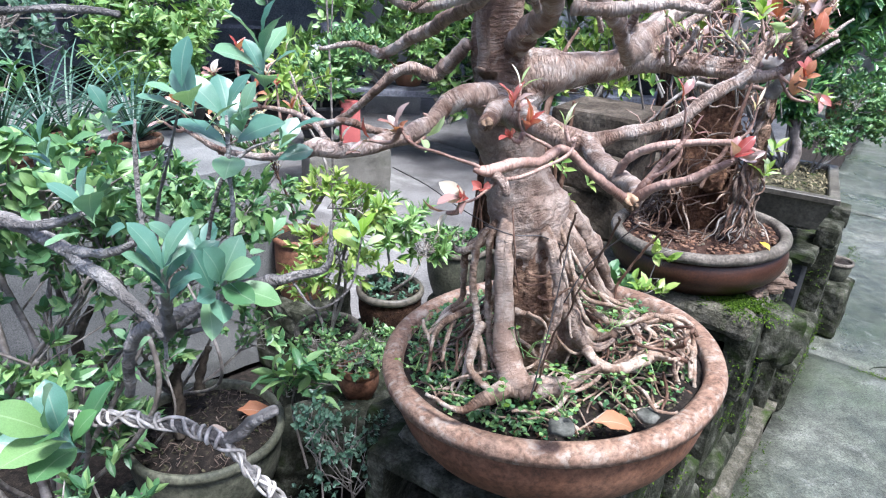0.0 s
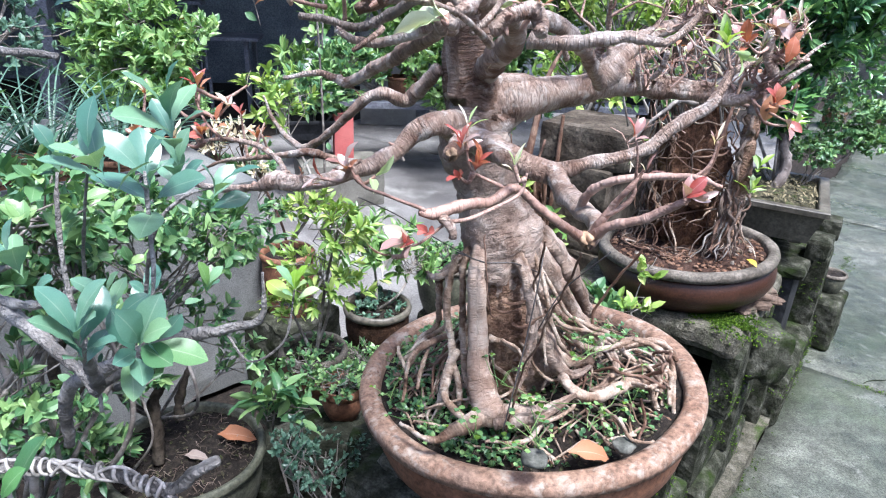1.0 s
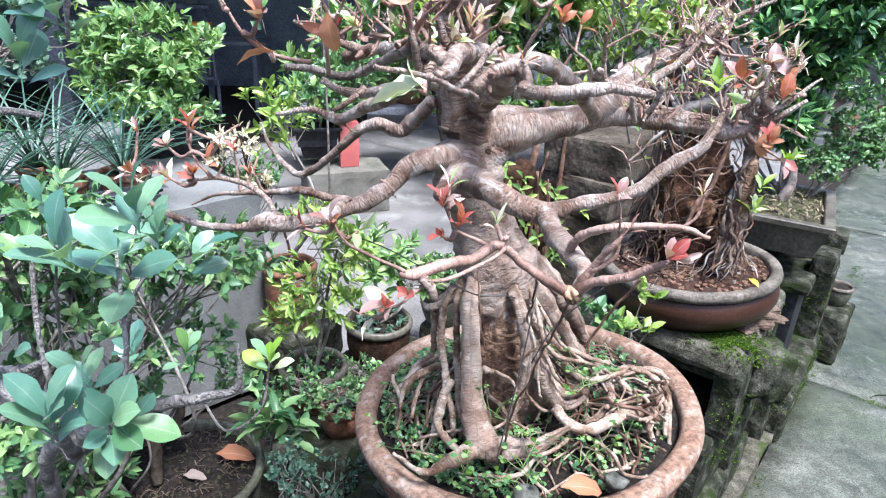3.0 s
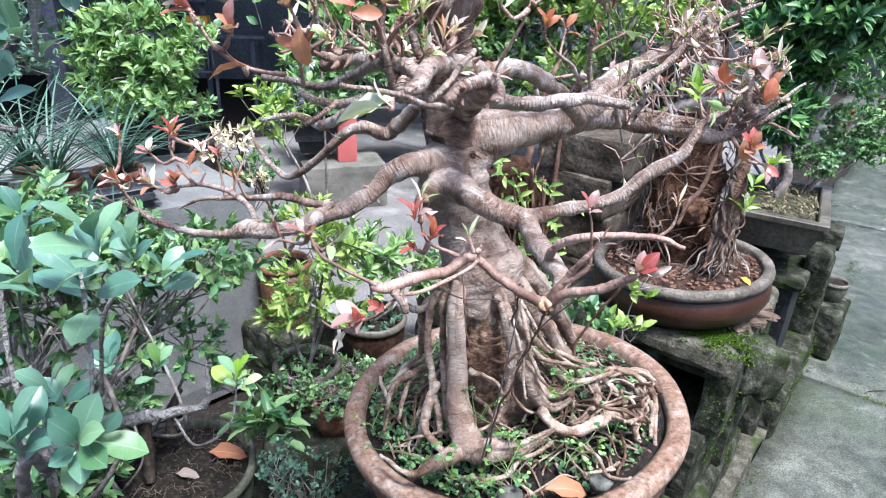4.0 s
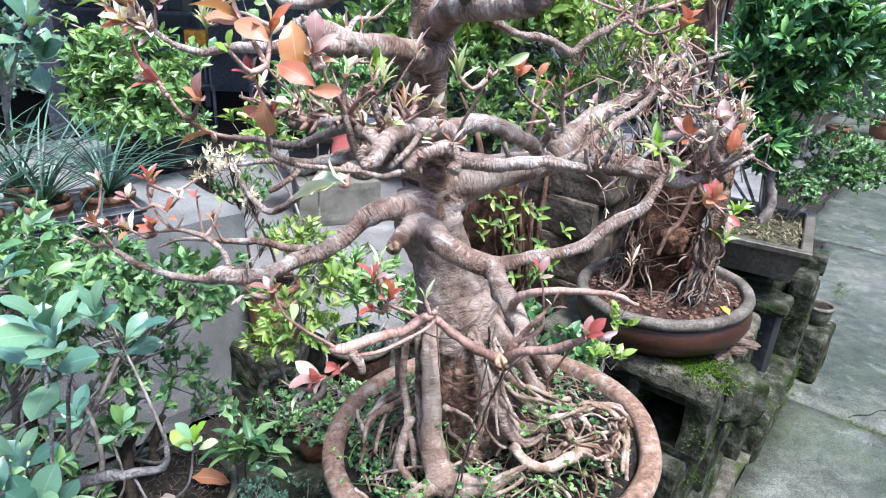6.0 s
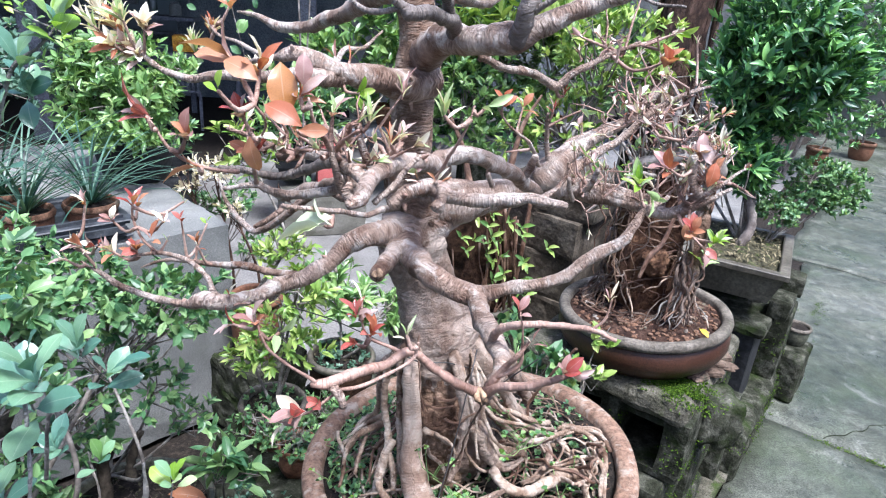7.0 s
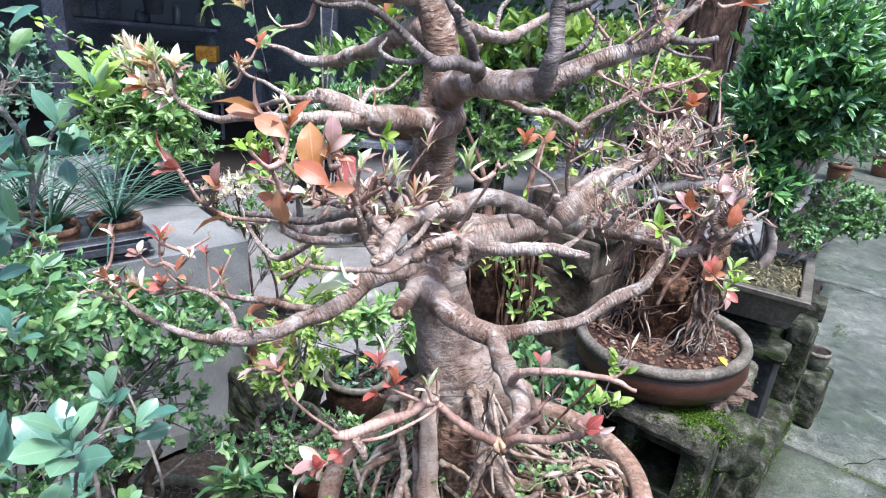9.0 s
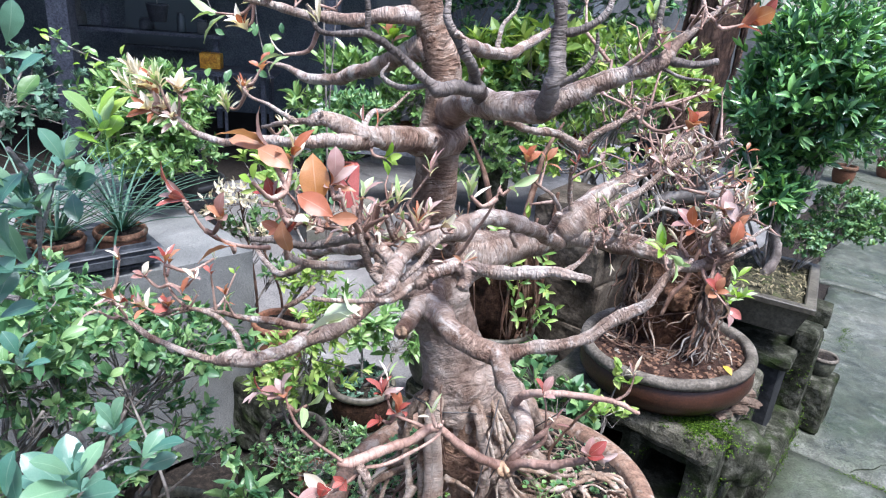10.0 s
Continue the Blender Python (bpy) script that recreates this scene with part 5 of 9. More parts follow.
part("branch", tube([(0.208, 0.700, 1.135, 0.0048), (0.214, 0.680, 1.167, 0.0043), (0.234, 0.660, 1.186, 0.0041), (0.269, 0.650, 1.194, 0.0035), (0.302, 0.640, 1.197, 0.0029), (0.323, 0.635, 1.192, 0.0021)], 8, 0.24, None, 84.5, 0.0022), PINKTWIG, fig)
part("twig", tube([(0.297, 0.640, 1.197, 0.0018), (0.310, 0.640, 1.211, 0.0013), (0.313, 0.640, 1.233, 0.0008)], 8, 0.24, None, 85.8, 0.0022), PINKTWIG, fig)
part("branch", tube([(0.049, 0.600, 1.368, 0.0023), (0.052, 0.600, 1.351, 0.0031), (0.057, 0.610, 1.328, 0.0037), (0.063, 0.620, 1.315, 0.0040)], 8, 0.24, None, 87.1, 0.0022), BARK, fig)
part("branch", tube([(0.068, 0.620, 1.381, 0.0031), (0.071, 0.625, 1.366, 0.0034), (0.078, 0.630, 1.346, 0.0037)], 8, 0.24, None, 88.4, 0.0022), BARK, fig)
part("twig", tube([(0.120, 0.640, 1.356, 0.0025), (0.108, 0.630, 1.341, 0.0025), (0.098, 0.620, 1.327, 0.0027), (0.086, 0.610, 1.316, 0.0027)], 8, 0.24, None, 89.7, 0.0022), BARK, fig)
part("branch", tube([(-0.025, 0.700, 1.326, 0.0051), (0.010, 0.680, 1.337, 0.0054), (0.039, 0.660, 1.340, 0.0055), (0.057, 0.640, 1.330, 0.0056), (0.070, 0.620, 1.316, 0.0055)], 8, 0.24, None, 91.0, 0.0022), BARK, fig)
part("branch", tube([(-0.037, 0.660, 1.310, 0.0032), (-0.020, 0.660, 1.301, 0.0040), (-0.000, 0.660, 1.300, 0.0046), (0.026, 0.650, 1.308, 0.0047), (0.049, 0.640, 1.319, 0.0046)], 8, 0.24, None, 92.3, 0.0022), BARK, fig)
part("twig", tube([(-0.003, 0.560, 1.303, 0.0020), (0.009, 0.560, 1.311, 0.0025), (0.018, 0.570, 1.320, 0.0030)], 8, 0.24, None, 93.6, 0.0022), BARK, fig)
part("branch", tube([(0.335, 0.980, 1.242, 0.0037), (0.342, 0.970, 1.257, 0.0040), (0.346, 0.960, 1.280, 0.0035)], 8, 0.24, None, 94.9, 0.0022), BARK, fig)
part("branch", tube([(0.320, 0.980, 1.226, 0.0037), (0.310, 0.960, 1.248, 0.0036), (0.305, 0.950, 1.267, 0.0027)], 8, 0.24, None, 96.2, 0.0022), BARK, fig)
part("branch", tube([(0.236, 0.920, 1.261, 0.0053), (0.244, 0.910, 1.282, 0.0056), (0.250, 0.900, 1.305, 0.0047)], 8, 0.24, None, 97.5, 0.0022), BARK, fig)
part("branch", tube([(0.432, 1.000, 1.216, 0.0075), (0.466, 0.980, 1.222, 0.0086), (0.488, 0.960, 1.252, 0.0079), (0.475, 0.955, 1.278, 0.0058), (0.468, 0.950, 1.314, 0.0046)], 12, 0.24, None, 98.8, 0.0022), BARK, fig)
part("twig", tube([(0.196, 0.840, 1.276, 0.0035), (0.188, 0.830, 1.292, 0.0030), (0.189, 0.830, 1.309, 0.0020)], 8, 0.24, None, 100.1, 0.0022), BARK, fig)
part("branch", tube([(0.488, 0.960, 1.252, 0.0048), (0.505, 0.950, 1.270, 0.0031), (0.527, 0.950, 1.292, 0.0023), (0.540, 0.950, 1.302, 0.0015)], 8, 0.24, None, 101.4, 0.0022), BARK, fig)
part("branch", tube([(0.077, 0.600, 1.326, 0.0048), (0.070, 0.590, 1.325, 0.0047), (0.065, 0.590, 1.331, 0.0042), (0.069, 0.590, 1.338, 0.0033)], 8, 0.24, None, 102.7, 0.0022), BARK, fig)
part("branch", tube([(0.038, 0.990, 1.239, 0.0096), (0.002, 1.020, 1.197, 0.0114), (-0.015, 1.020, 1.184, 0.0106), (-0.049, 1.020, 1.194, 0.0089), (-0.086, 1.030, 1.172, 0.0078), (-0.128, 1.050, 1.129, 0.0063), (-0.180, 1.080, 1.089, 0.0056), (-0.210, 1.100, 1.094, 0.0048), (-0.244, 1.120, 1.121, 0.0034), (-0.264, 1.130, 1.161, 0.0019)], 12, 0.24, None, 104.0, 0.0022), BARK, fig)
part("root", tube([(0.129, 0.960, 1.064, 0.0042), (0.121, 0.945, 1.033, 0.0083), (0.114, 0.918, 0.999, 0.0105), (0.111, 0.895, 0.965, 0.0122), (0.115, 0.885, 0.905, 0.0138), (0.121, 0.870, 0.847, 0.0150), (0.129, 0.850, 0.803, 0.0200), (0.143, 0.825, 0.770, 0.0262)], 24, 0.24, None, 105.3, 0.003, 0.035), COLUMN, fig)
part("root", tube([(0.140, 0.820, 0.775, 0.0164), (0.104, 0.800, 0.773, 0.0105), (0.074, 0.790, 0.753, 0.0052), (0.044, 0.800, 0.746, 0.0033), (0.012, 0.830, 0.743, 0.0025)], 16, 0.30, None, 106.6, 0.0045), ROOTM, fig)
part("root", tube([(0.149, 0.820, 0.771, 0.0197), (0.208, 0.820, 0.786, 0.0122), (0.244, 0.830, 0.801, 0.0077), (0.266, 0.840, 0.810, 0.0037)], 16, 0.30, None, 107.9, 0.004, 0.045), ROOTBIG, fig)
part("root", tube([(0.137, 0.770, 0.770, 0.0023), (0.191, 0.770, 0.776, 0.0035), (0.221, 0.790, 0.795, 0.0031), (0.260, 0.810, 0.814, 0.0028)], 8, 0.30, None, 109.2, 0.0045), ROOTM, fig)
part("root", tube([(0.121, 0.960, 1.027, 0.0025), (0.112, 0.935, 1.000, 0.0050), (0.100, 0.925, 0.978, 0.0050), (0.071, 0.930, 0.948, 0.0060), (0.047, 0.930, 0.939, 0.0051), (0.036, 0.940, 0.944, 0.0034)], 8, 0.30, None, 110.5, 0.0045), ROOTM, fig)
part("root", tube([(0.117, 0.950, 1.021, 0.0025), (0.096, 0.925, 0.992, 0.0050), (0.077, 0.925, 0.965, 0.0059), (0.069, 0.922, 0.932, 0.0060), (0.072, 0.910, 0.876, 0.0056), (0.088, 0.885, 0.812, 0.0056), (0.100, 0.860, 0.764, 0.0043)], 8, 0.30, None, 111.8, 0.0045), ROOTM, fig)
part("root", tube([(0.090, 0.890, 0.840, 0.0064), (0.075, 0.875, 0.803, 0.0073), (0.078, 0.855, 0.771, 0.0064), (0.105, 0.830, 0.763, 0.0050)], 12, 0.30, None, 113.1, 0.0045), ROOTM, fig)
part("root", tube([(0.113, 0.970, 1.003, 0.0035), (0.078, 0.960, 0.952, 0.0057), (0.053, 0.965, 0.913, 0.0058), (0.057, 0.965, 0.851, 0.0050), (0.030, 0.955, 0.812, 0.0055), (0.007, 0.940, 0.759, 0.0032)], 8, 0.30, None, 114.4, 0.0045), ROOTM, fig)
part("root", tube([(0.076, 0.940, 0.837, 0.0054), (0.042, 0.920, 0.825, 0.0058), (0.017, 0.910, 0.804, 0.0040), (0.012, 0.900, 0.773, 0.0022)], 8, 0.30, None, 115.7, 0.0045), ROOTM, fig)
part("root", tube([(0.122, 0.960, 1.018, 0.0026), (0.108, 0.928, 0.989, 0.0050), (0.091, 0.918, 0.965, 0.0050), (0.094, 0.920, 0.891, 0.0052), (0.101, 0.900, 0.824, 0.0048), (0.111, 0.870, 0.784, 0.0043)], 8, 0.30, None, 117.0, 0.0045), ROOTM, fig)
part("root", tube([(0.140, 0.965, 1.044, 0.0050), (0.152, 0.945, 1.017, 0.0085), (0.167, 0.918, 0.992, 0.0091), (0.183, 0.890, 0.964, 0.0082), (0.197, 0.880, 0.905, 0.0080), (0.197, 0.875, 0.850, 0.0064), (0.183, 0.860, 0.797, 0.0039)], 12, 0.30, None, 118.3, 0.004, 0.045), ROOTBIG, fig)
part("root", tube([(0.144, 0.970, 1.047, 0.0114), (0.173, 0.965, 1.010, 0.0169), (0.211, 0.955, 0.968, 0.0155), (0.241, 0.950, 0.927, 0.0113), (0.273, 0.960, 0.884, 0.0096), (0.305, 0.960, 0.845, 0.0089), (0.331, 0.950, 0.824, 0.0081), (0.343, 0.930, 0.805, 0.0068), (0.319, 0.900, 0.790, 0.0055), (0.298, 0.885, 0.786, 0.0031)], 16, 0.30, None, 119.6, 0.004, 0.045), ROOTBIG, fig)
part("root", tube([(0.157, 0.975, 1.046, 0.0115), (0.205, 0.985, 1.002, 0.0173), (0.256, 0.995, 0.944, 0.0138), (0.291, 1.020, 0.882, 0.0110), (0.308, 1.030, 0.840, 0.0086)], 16, 0.30, None, 120.9, 0.004, 0.045), ROOTBIG, fig)
part("root", tube([(0.160, 0.955, 1.004, 0.0077), (0.184, 0.935, 0.964, 0.0083), (0.209, 0.930, 0.925, 0.0071), (0.251, 0.950, 0.877, 0.0067), (0.293, 0.965, 0.840, 0.0055), (0.355, 0.990, 0.817, 0.0032)], 12, 0.30, None, 122.2, 0.004, 0.045), ROOTBIG, fig)
part("root", tube([(0.214, 0.910, 0.869, 0.0137), (0.243, 0.900, 0.827, 0.0121), (0.265, 0.885, 0.814, 0.0068), (0.295, 0.900, 0.822, 0.0039)], 16, 0.30, None, 123.5, 0.004, 0.045), ROOTBIG, fig)
part("root", tube([(0.227, 0.930, 0.836, 0.0080), (0.264, 0.920, 0.815, 0.0097), (0.296, 0.910, 0.825, 0.0078)], 12, 0.30, None, 124.8, 0.0045), ROOTM, fig)
part("root", tube([(0.245, 0.870, 0.820, 0.0076), (0.267, 0.855, 0.805, 0.0083), (0.299, 0.850, 0.802, 0.0083), (0.335, 0.870, 0.807, 0.0092), (0.363, 0.900, 0.801, 0.0100), (0.405, 0.930, 0.783, 0.0072), (0.437, 0.980, 0.782, 0.0065), (0.439, 1.010, 0.797, 0.0057), (0.422, 1.030, 0.793, 0.0049), (0.382, 1.030, 0.782, 0.0059), (0.359, 1.000, 0.773, 0.0048)], 12, 0.30, None, 126.1, 0.0045), ROOTM, fig)
part("root", tube([(0.426, 1.000, 0.797, 0.0043), (0.426, 0.950, 0.766, 0.0041), (0.423, 0.915, 0.720, 0.0036)], 8, 0.30, None, 127.4, 0.0045), ROOTM, fig)
part("root", tube([(0.407, 0.940, 0.771, 0.0041), (0.414, 0.910, 0.729, 0.0036)], 8, 0.30, None, 128.7, 0.0045), ROOTM, fig)
part("root", tube([(0.354, 0.980, 0.812, 0.0056), (0.380, 0.960, 0.796, 0.0041), (0.394, 0.920, 0.780, 0.0040), (0.409, 0.910, 0.745, 0.0031)], 8, 0.30, None, 130.0, 0.0045), ROOTM, fig)
part("root", tube([(0.247, 0.960, 0.881, 0.0045), (0.314, 0.980, 0.833, 0.0055), (0.347, 1.000, 0.823, 0.0042)], 8, 0.30, None, 131.3, 0.0045), ROOTM, fig)
part("root", tube([(0.302, 0.820, 0.805, 0.0020), (0.326, 0.810, 0.794, 0.0028), (0.341, 0.790, 0.778, 0.0024), (0.375, 0.800, 0.769, 0.0020)], 8, 0.30, None, 132.6, 0.0045), ROOTM, fig)
part("root", tube([(0.374, 0.880, 0.782, 0.0026), (0.382, 0.870, 0.748, 0.0026), (0.362, 0.820, 0.753, 0.0020)], 8, 0.30, None, 133.9, 0.0045), ROOTD, fig)
part("root", tube([(-0.004, 0.930, 0.814, 0.0032), (0.011, 0.910, 0.765, 0.0032), (0.008, 0.885, 0.740, 0.0027)], 8, 0.30, None, 135.2, 0.0045), ROOTM, fig)
part("root", tube([(0.137, 0.890, 0.864, 0.0059), (0.171, 0.880, 0.856, 0.0034), (0.184, 0.880, 0.851, 0.0017)], 8, 0.30, None, 136.5, 0.0045), ROOTM, fig)
part("root", tube([(0.153, 0.950, 0.772, 0.0278), (0.205, 0.940, 0.795, 0.0227), (0.258, 0.930, 0.797, 0.0161)], 16, 0.30, None, 137.8, 0.0045), ROOTM, fig)
part("root", tube([(0.202, 0.630, 1.120, 0.0014), (0.201, 0.680, 1.051, 0.0012), (0.193, 0.730, 0.982, 0.0013), (0.177, 0.770, 0.886, 0.0015), (0.167, 0.790, 0.794, 0.0016), (0.164, 0.785, 0.768, 0.0012)], 8, 0.30, None, 139.1, 0.0045), ROOTD, fig)
part("root", tube([(0.191, 0.800, 1.061, 0.0014), (0.193, 0.850, 1.012, 0.0015), (0.193, 0.880, 0.961, 0.0016), (0.190, 0.885, 0.921, 0.0012)], 8, 0.30, None, 140.4, 0.0045), ROOTD, fig)
part("root", tube([(0.119, 0.890, 1.030, 0.0012), (0.126, 0.870, 0.979, 0.0012), (0.133, 0.865, 0.918, 0.0012), (0.150, 0.870, 0.915, 0.0008)], 8, 0.30, None, 141.7, 0.0045), ROOTD, fig)
part("root", tube([(0.354, 0.930, 1.010, 0.0020), (0.324, 0.950, 0.944, 0.0021), (0.299, 0.960, 0.886, 0.0022), (0.305, 0.955, 0.848, 0.0022)], 8, 0.30, None, 143.0, 0.0045), ROOTD, fig)
part("root", tube([(0.246, 0.945, 0.880, 0.0048), (0.287, 0.950, 0.868, 0.0040), (0.332, 0.960, 0.847, 0.0032)], 8, 0.30, None, 144.3, 0.0045), ROOTM, fig)
part("root", tube([(0.261, 0.940, 0.854, 0.0053), (0.293, 0.930, 0.837, 0.0053), (0.329, 0.935, 0.834, 0.0044), (0.367, 0.970, 0.833, 0.0041)], 8, 0.30, None, 145.6, 0.0045), ROOTM, fig)
part("root", tube([(0.385, 1.000, 0.815, 0.0042), (0.424, 0.985, 0.809, 0.0047), (0.439, 0.960, 0.793, 0.0046), (0.440, 0.930, 0.771, 0.0040), (0.439, 0.910, 0.732, 0.0031)], 8, 0.30, None, 146.9, 0.0045), ROOTM, fig)
part("root", tube([(0.366, 1.010, 0.801, 0.0038), (0.397, 1.010, 0.812, 0.0043), (0.434, 0.990, 0.815, 0.0042), (0.450, 0.970, 0.798, 0.0037)], 8, 0.30, None, 148.2, 0.0045), ROOTM, fig)
part("root", tube([(0.328, 0.900, 0.804, 0.0039), (0.362, 0.920, 0.805, 0.0044), (0.405, 0.950, 0.797, 0.0045), (0.430, 0.945, 0.790, 0.0041), (0.432, 0.915, 0.749, 0.0036)], 8, 0.30, None, 149.5, 0.0045), ROOTM, fig)
part("root", tube([(0.170, 0.958, 1.022, 0.0025), (0.209, 0.915, 0.958, 0.0035), (0.224, 0.900, 0.905, 0.0035), (0.243, 0.895, 0.861, 0.0031), (0.267, 0.890, 0.836, 0.0023)], 8, 0.30, None, 150.8, 0.0045), ROOTM, fig)
part("root", tube([(0.180, 0.968, 1.002, 0.0023), (0.226, 0.925, 0.939, 0.0028), (0.257, 0.925, 0.891, 0.0026), (0.305, 0.935, 0.851, 0.0021), (0.334, 0.930, 0.815, 0.0019)], 8, 0.30, None, 152.1, 0.0045), ROOTM, fig)
part("root", tube([(0.164, 0.948, 1.012, 0.0018), (0.196, 0.885, 0.949, 0.0022), (0.214, 0.878, 0.889, 0.0023), (0.224, 0.868, 0.838, 0.0018)], 8, 0.30, None, 153.4, 0.0045), ROOTM, fig)
part("root", tube([(0.219, 0.915, 0.906, 0.0027), (0.256, 0.915, 0.877, 0.0033), (0.298, 0.930, 0.863, 0.0027), (0.353, 0.950, 0.829, 0.0022)], 8, 0.30, None, 154.7, 0.0045), ROOTM, fig)
part("root", tube([(0.149, 0.885, 0.931, 0.0020), (0.169, 0.880, 0.930, 0.0024), (0.188, 0.878, 0.939, 0.0016)], 8, 0.30, None, 156.0, 0.0045), ROOTD, fig)
part("root", tube([(0.135, 0.880, 0.921, 0.0016), (0.158, 0.878, 0.917, 0.0020), (0.177, 0.875, 0.926, 0.0012)], 8, 0.30, None, 157.3, 0.0045), ROOTD, fig)
part("root", tube([(0.168, 0.880, 0.898, 0.0025), (0.188, 0.873, 0.898, 0.0025), (0.212, 0.870, 0.921, 0.0016)], 8, 0.30, None, 158.6, 0.0045), ROOTD, fig)
part("root", tube([(0.154, 0.880, 0.868, 0.0029), (0.175, 0.872, 0.860, 0.0025), (0.187, 0.868, 0.844, 0.0017)], 8, 0.30, None, 159.9, 0.0045), ROOTM, fig)
part("root", tube([(-0.003, 0.930, 0.782, 0.0032), (0.023, 0.940, 0.810, 0.0036), (0.053, 0.945, 0.831, 0.0041), (0.074, 0.940, 0.868, 0.0035)], 8, 0.30, None, 161.2, 0.0045), ROOTM, fig)
part("root", tube([(0.029, 0.900, 0.758, 0.0031), (0.035, 0.915, 0.786, 0.0036), (0.044, 0.925, 0.817, 0.0031)], 8, 0.30, None, 162.5, 0.0045), ROOTM, fig)
part("root", tube([(0.066, 0.870, 0.747, 0.0052), (0.072, 0.880, 0.778, 0.0057), (0.090, 0.885, 0.807, 0.0052)], 8, 0.30, None, 163.8, 0.0045), ROOTM, fig)
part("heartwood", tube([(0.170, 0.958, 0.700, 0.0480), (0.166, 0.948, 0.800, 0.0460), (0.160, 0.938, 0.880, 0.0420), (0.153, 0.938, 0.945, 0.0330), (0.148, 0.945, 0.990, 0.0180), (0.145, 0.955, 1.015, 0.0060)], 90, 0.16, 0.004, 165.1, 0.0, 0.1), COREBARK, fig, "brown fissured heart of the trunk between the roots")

for rows, end in (((0.196, 0.570, 1.155), (-0.05, -1, -0.15)), ((0.069, 0.777, 1.170), (-0.3, -1, -0.2))):
    a, d = Vector(rows), Vector(end).normalized()
    disc = lathe([(0.0, 0.0016), (0.0035, 0.0014), (0.0062, 0.0009), (0.0072, -0.001), (0.0075, -0.004)], 18, 0.08, a.x * 40)
    part("cut_face", moved(disc, Matrix.Translation(a) @ d.to_track_quat("Z", "Y").to_matrix().to_4x4()), CUT, fig, "sawn limb end showing bare wood")
rng = np.random.default_rng(29)
for k in range(46):
    a, r0 = rng.uniform(-0.3, 4.0), rng.uniform(0.0012, 0.0042)
    right = 0.5 + 0.5 * math.cos(a)
    z0, reach = rng.uniform(0.82, 0.94) - 0.07 * right * (a < 1.2), rng.uniform(0.10, 0.15) + 0.09 * right * rng.random()
    rows, swing = [], rng.normal(0, 0.12)
    for i in range(9):
        u = i / 8
        a += swing + rng.normal(0, 0.16)
        rad = 0.045 + (reach - 0.045) * u**1.4 + rng.normal(0, 0.004)
        z = 0.772 + 0.03 * right * (1 - u) + (z0 - 0.772) * (1 - u) ** 1.5 - 0.016 * (i == 8) + 0.10 * math.cos(a) * rad
        rows.append((0.168 + math.cos(a) * rad * 1.05, 0.962 + math.sin(a) * rad * 0.95, z, r0 * (1 - 0.5 * u) * rng.uniform(0.8, 1.25)))
    part("root", tube(rows, 7, 0.3, 0.007, k * 1.7, 0.005), (ROOTM, ROOTD, ROOTM)[k % 3], fig)
for k in range(16):
    c, a, r0 = rng.uniform(0.02, 0.09), rng.uniform(0, 6.283), rng.uniform(0.0012, 0.0028)
    x, y, rows = rng.uniform(0.30, 0.43), rng.uniform(0.88, 1.06), []
    for i in range(8):
        rows.append((x, y, 0.772 + 0.11 * (x - 0.215) + c * math.sin(i / 7 * 3.1416) * 0.55, r0 * rng.uniform(0.75, 1.2)))
        a += rng.normal(0.1, 0.55)
        x, y = x + 0.019 * math.cos(a), y + 0.019 * math.sin(a)
        away = math.hypot(x - 0.215, y - 1.02)
        if away > 0.232:
            x, y, a = 0.215 + (x - 0.215) * 0.225 / away, 1.02 + (y - 1.02) * 0.225 / away, a + 1.2
    part("root", tube(rows, 7, 0.3, 0.006, 60 + k * 1.3, 0.004), (ROOTM, ROOTM, ROOTD)[k % 3], fig)
rng = np.random.default_rng(11)
fine = []
for k in range(240):
    a, q = rng.uniform(0, 6.28), 0.245 * math.sqrt(rng.uniform(0.12, 1))
    p = np.array((q * math.cos(a), q * math.sin(a)))
    d = rng.normal(size=2)
    rows = []
    r0 = rng.uniform(0.0012, 0.0032)
    for i in range(5):
        h = 0.168 + 0.035 * (1 - min(1, p @ p / 0.069)) + (0.012 * math.sin(i / 4 * math.pi) * rng.uniform(0.2, 1.6)) - 0.004 * (i in (0, 4))
        if p @ p < 0.062:
            w3 = M1 @ Vector((p[0], p[1], h))
            rows.append((*w3, r0 * (1 - 0.12 * i)))
        d = d + rng.normal(0, 0.55, 2)
        p = p + d / np.linalg.norm(d) * rng.uniform(0.012, 0.035)
    if len(rows) >= 3:
        fine.append(tube(rows, 5, 0.1, 0.01, k * 0.7))
tagged(part("surface_root", joined(fine), ROOTM, fig, "mat of thin pale surface roots"), kind="stuff")

def tip_twig(at, foot, way, seed):
    """A thin young twig from a limb up to a tuft of leaves."""
    a, b = Vector(foot), Vector(at)
    if (b - a).length > 0.008:
        d = Vector(way).normalized() * (b - a).length * 0.3
        part("twig", tube([(*a, 0.0026), (*(a.lerp(b, 0.5) - d * 0.5 + Vector((0, 0, -0.006))), 0.0021), (*b, 0.0013)], 6, 0.3, 0.008, seed), PINKTWIG, fig)


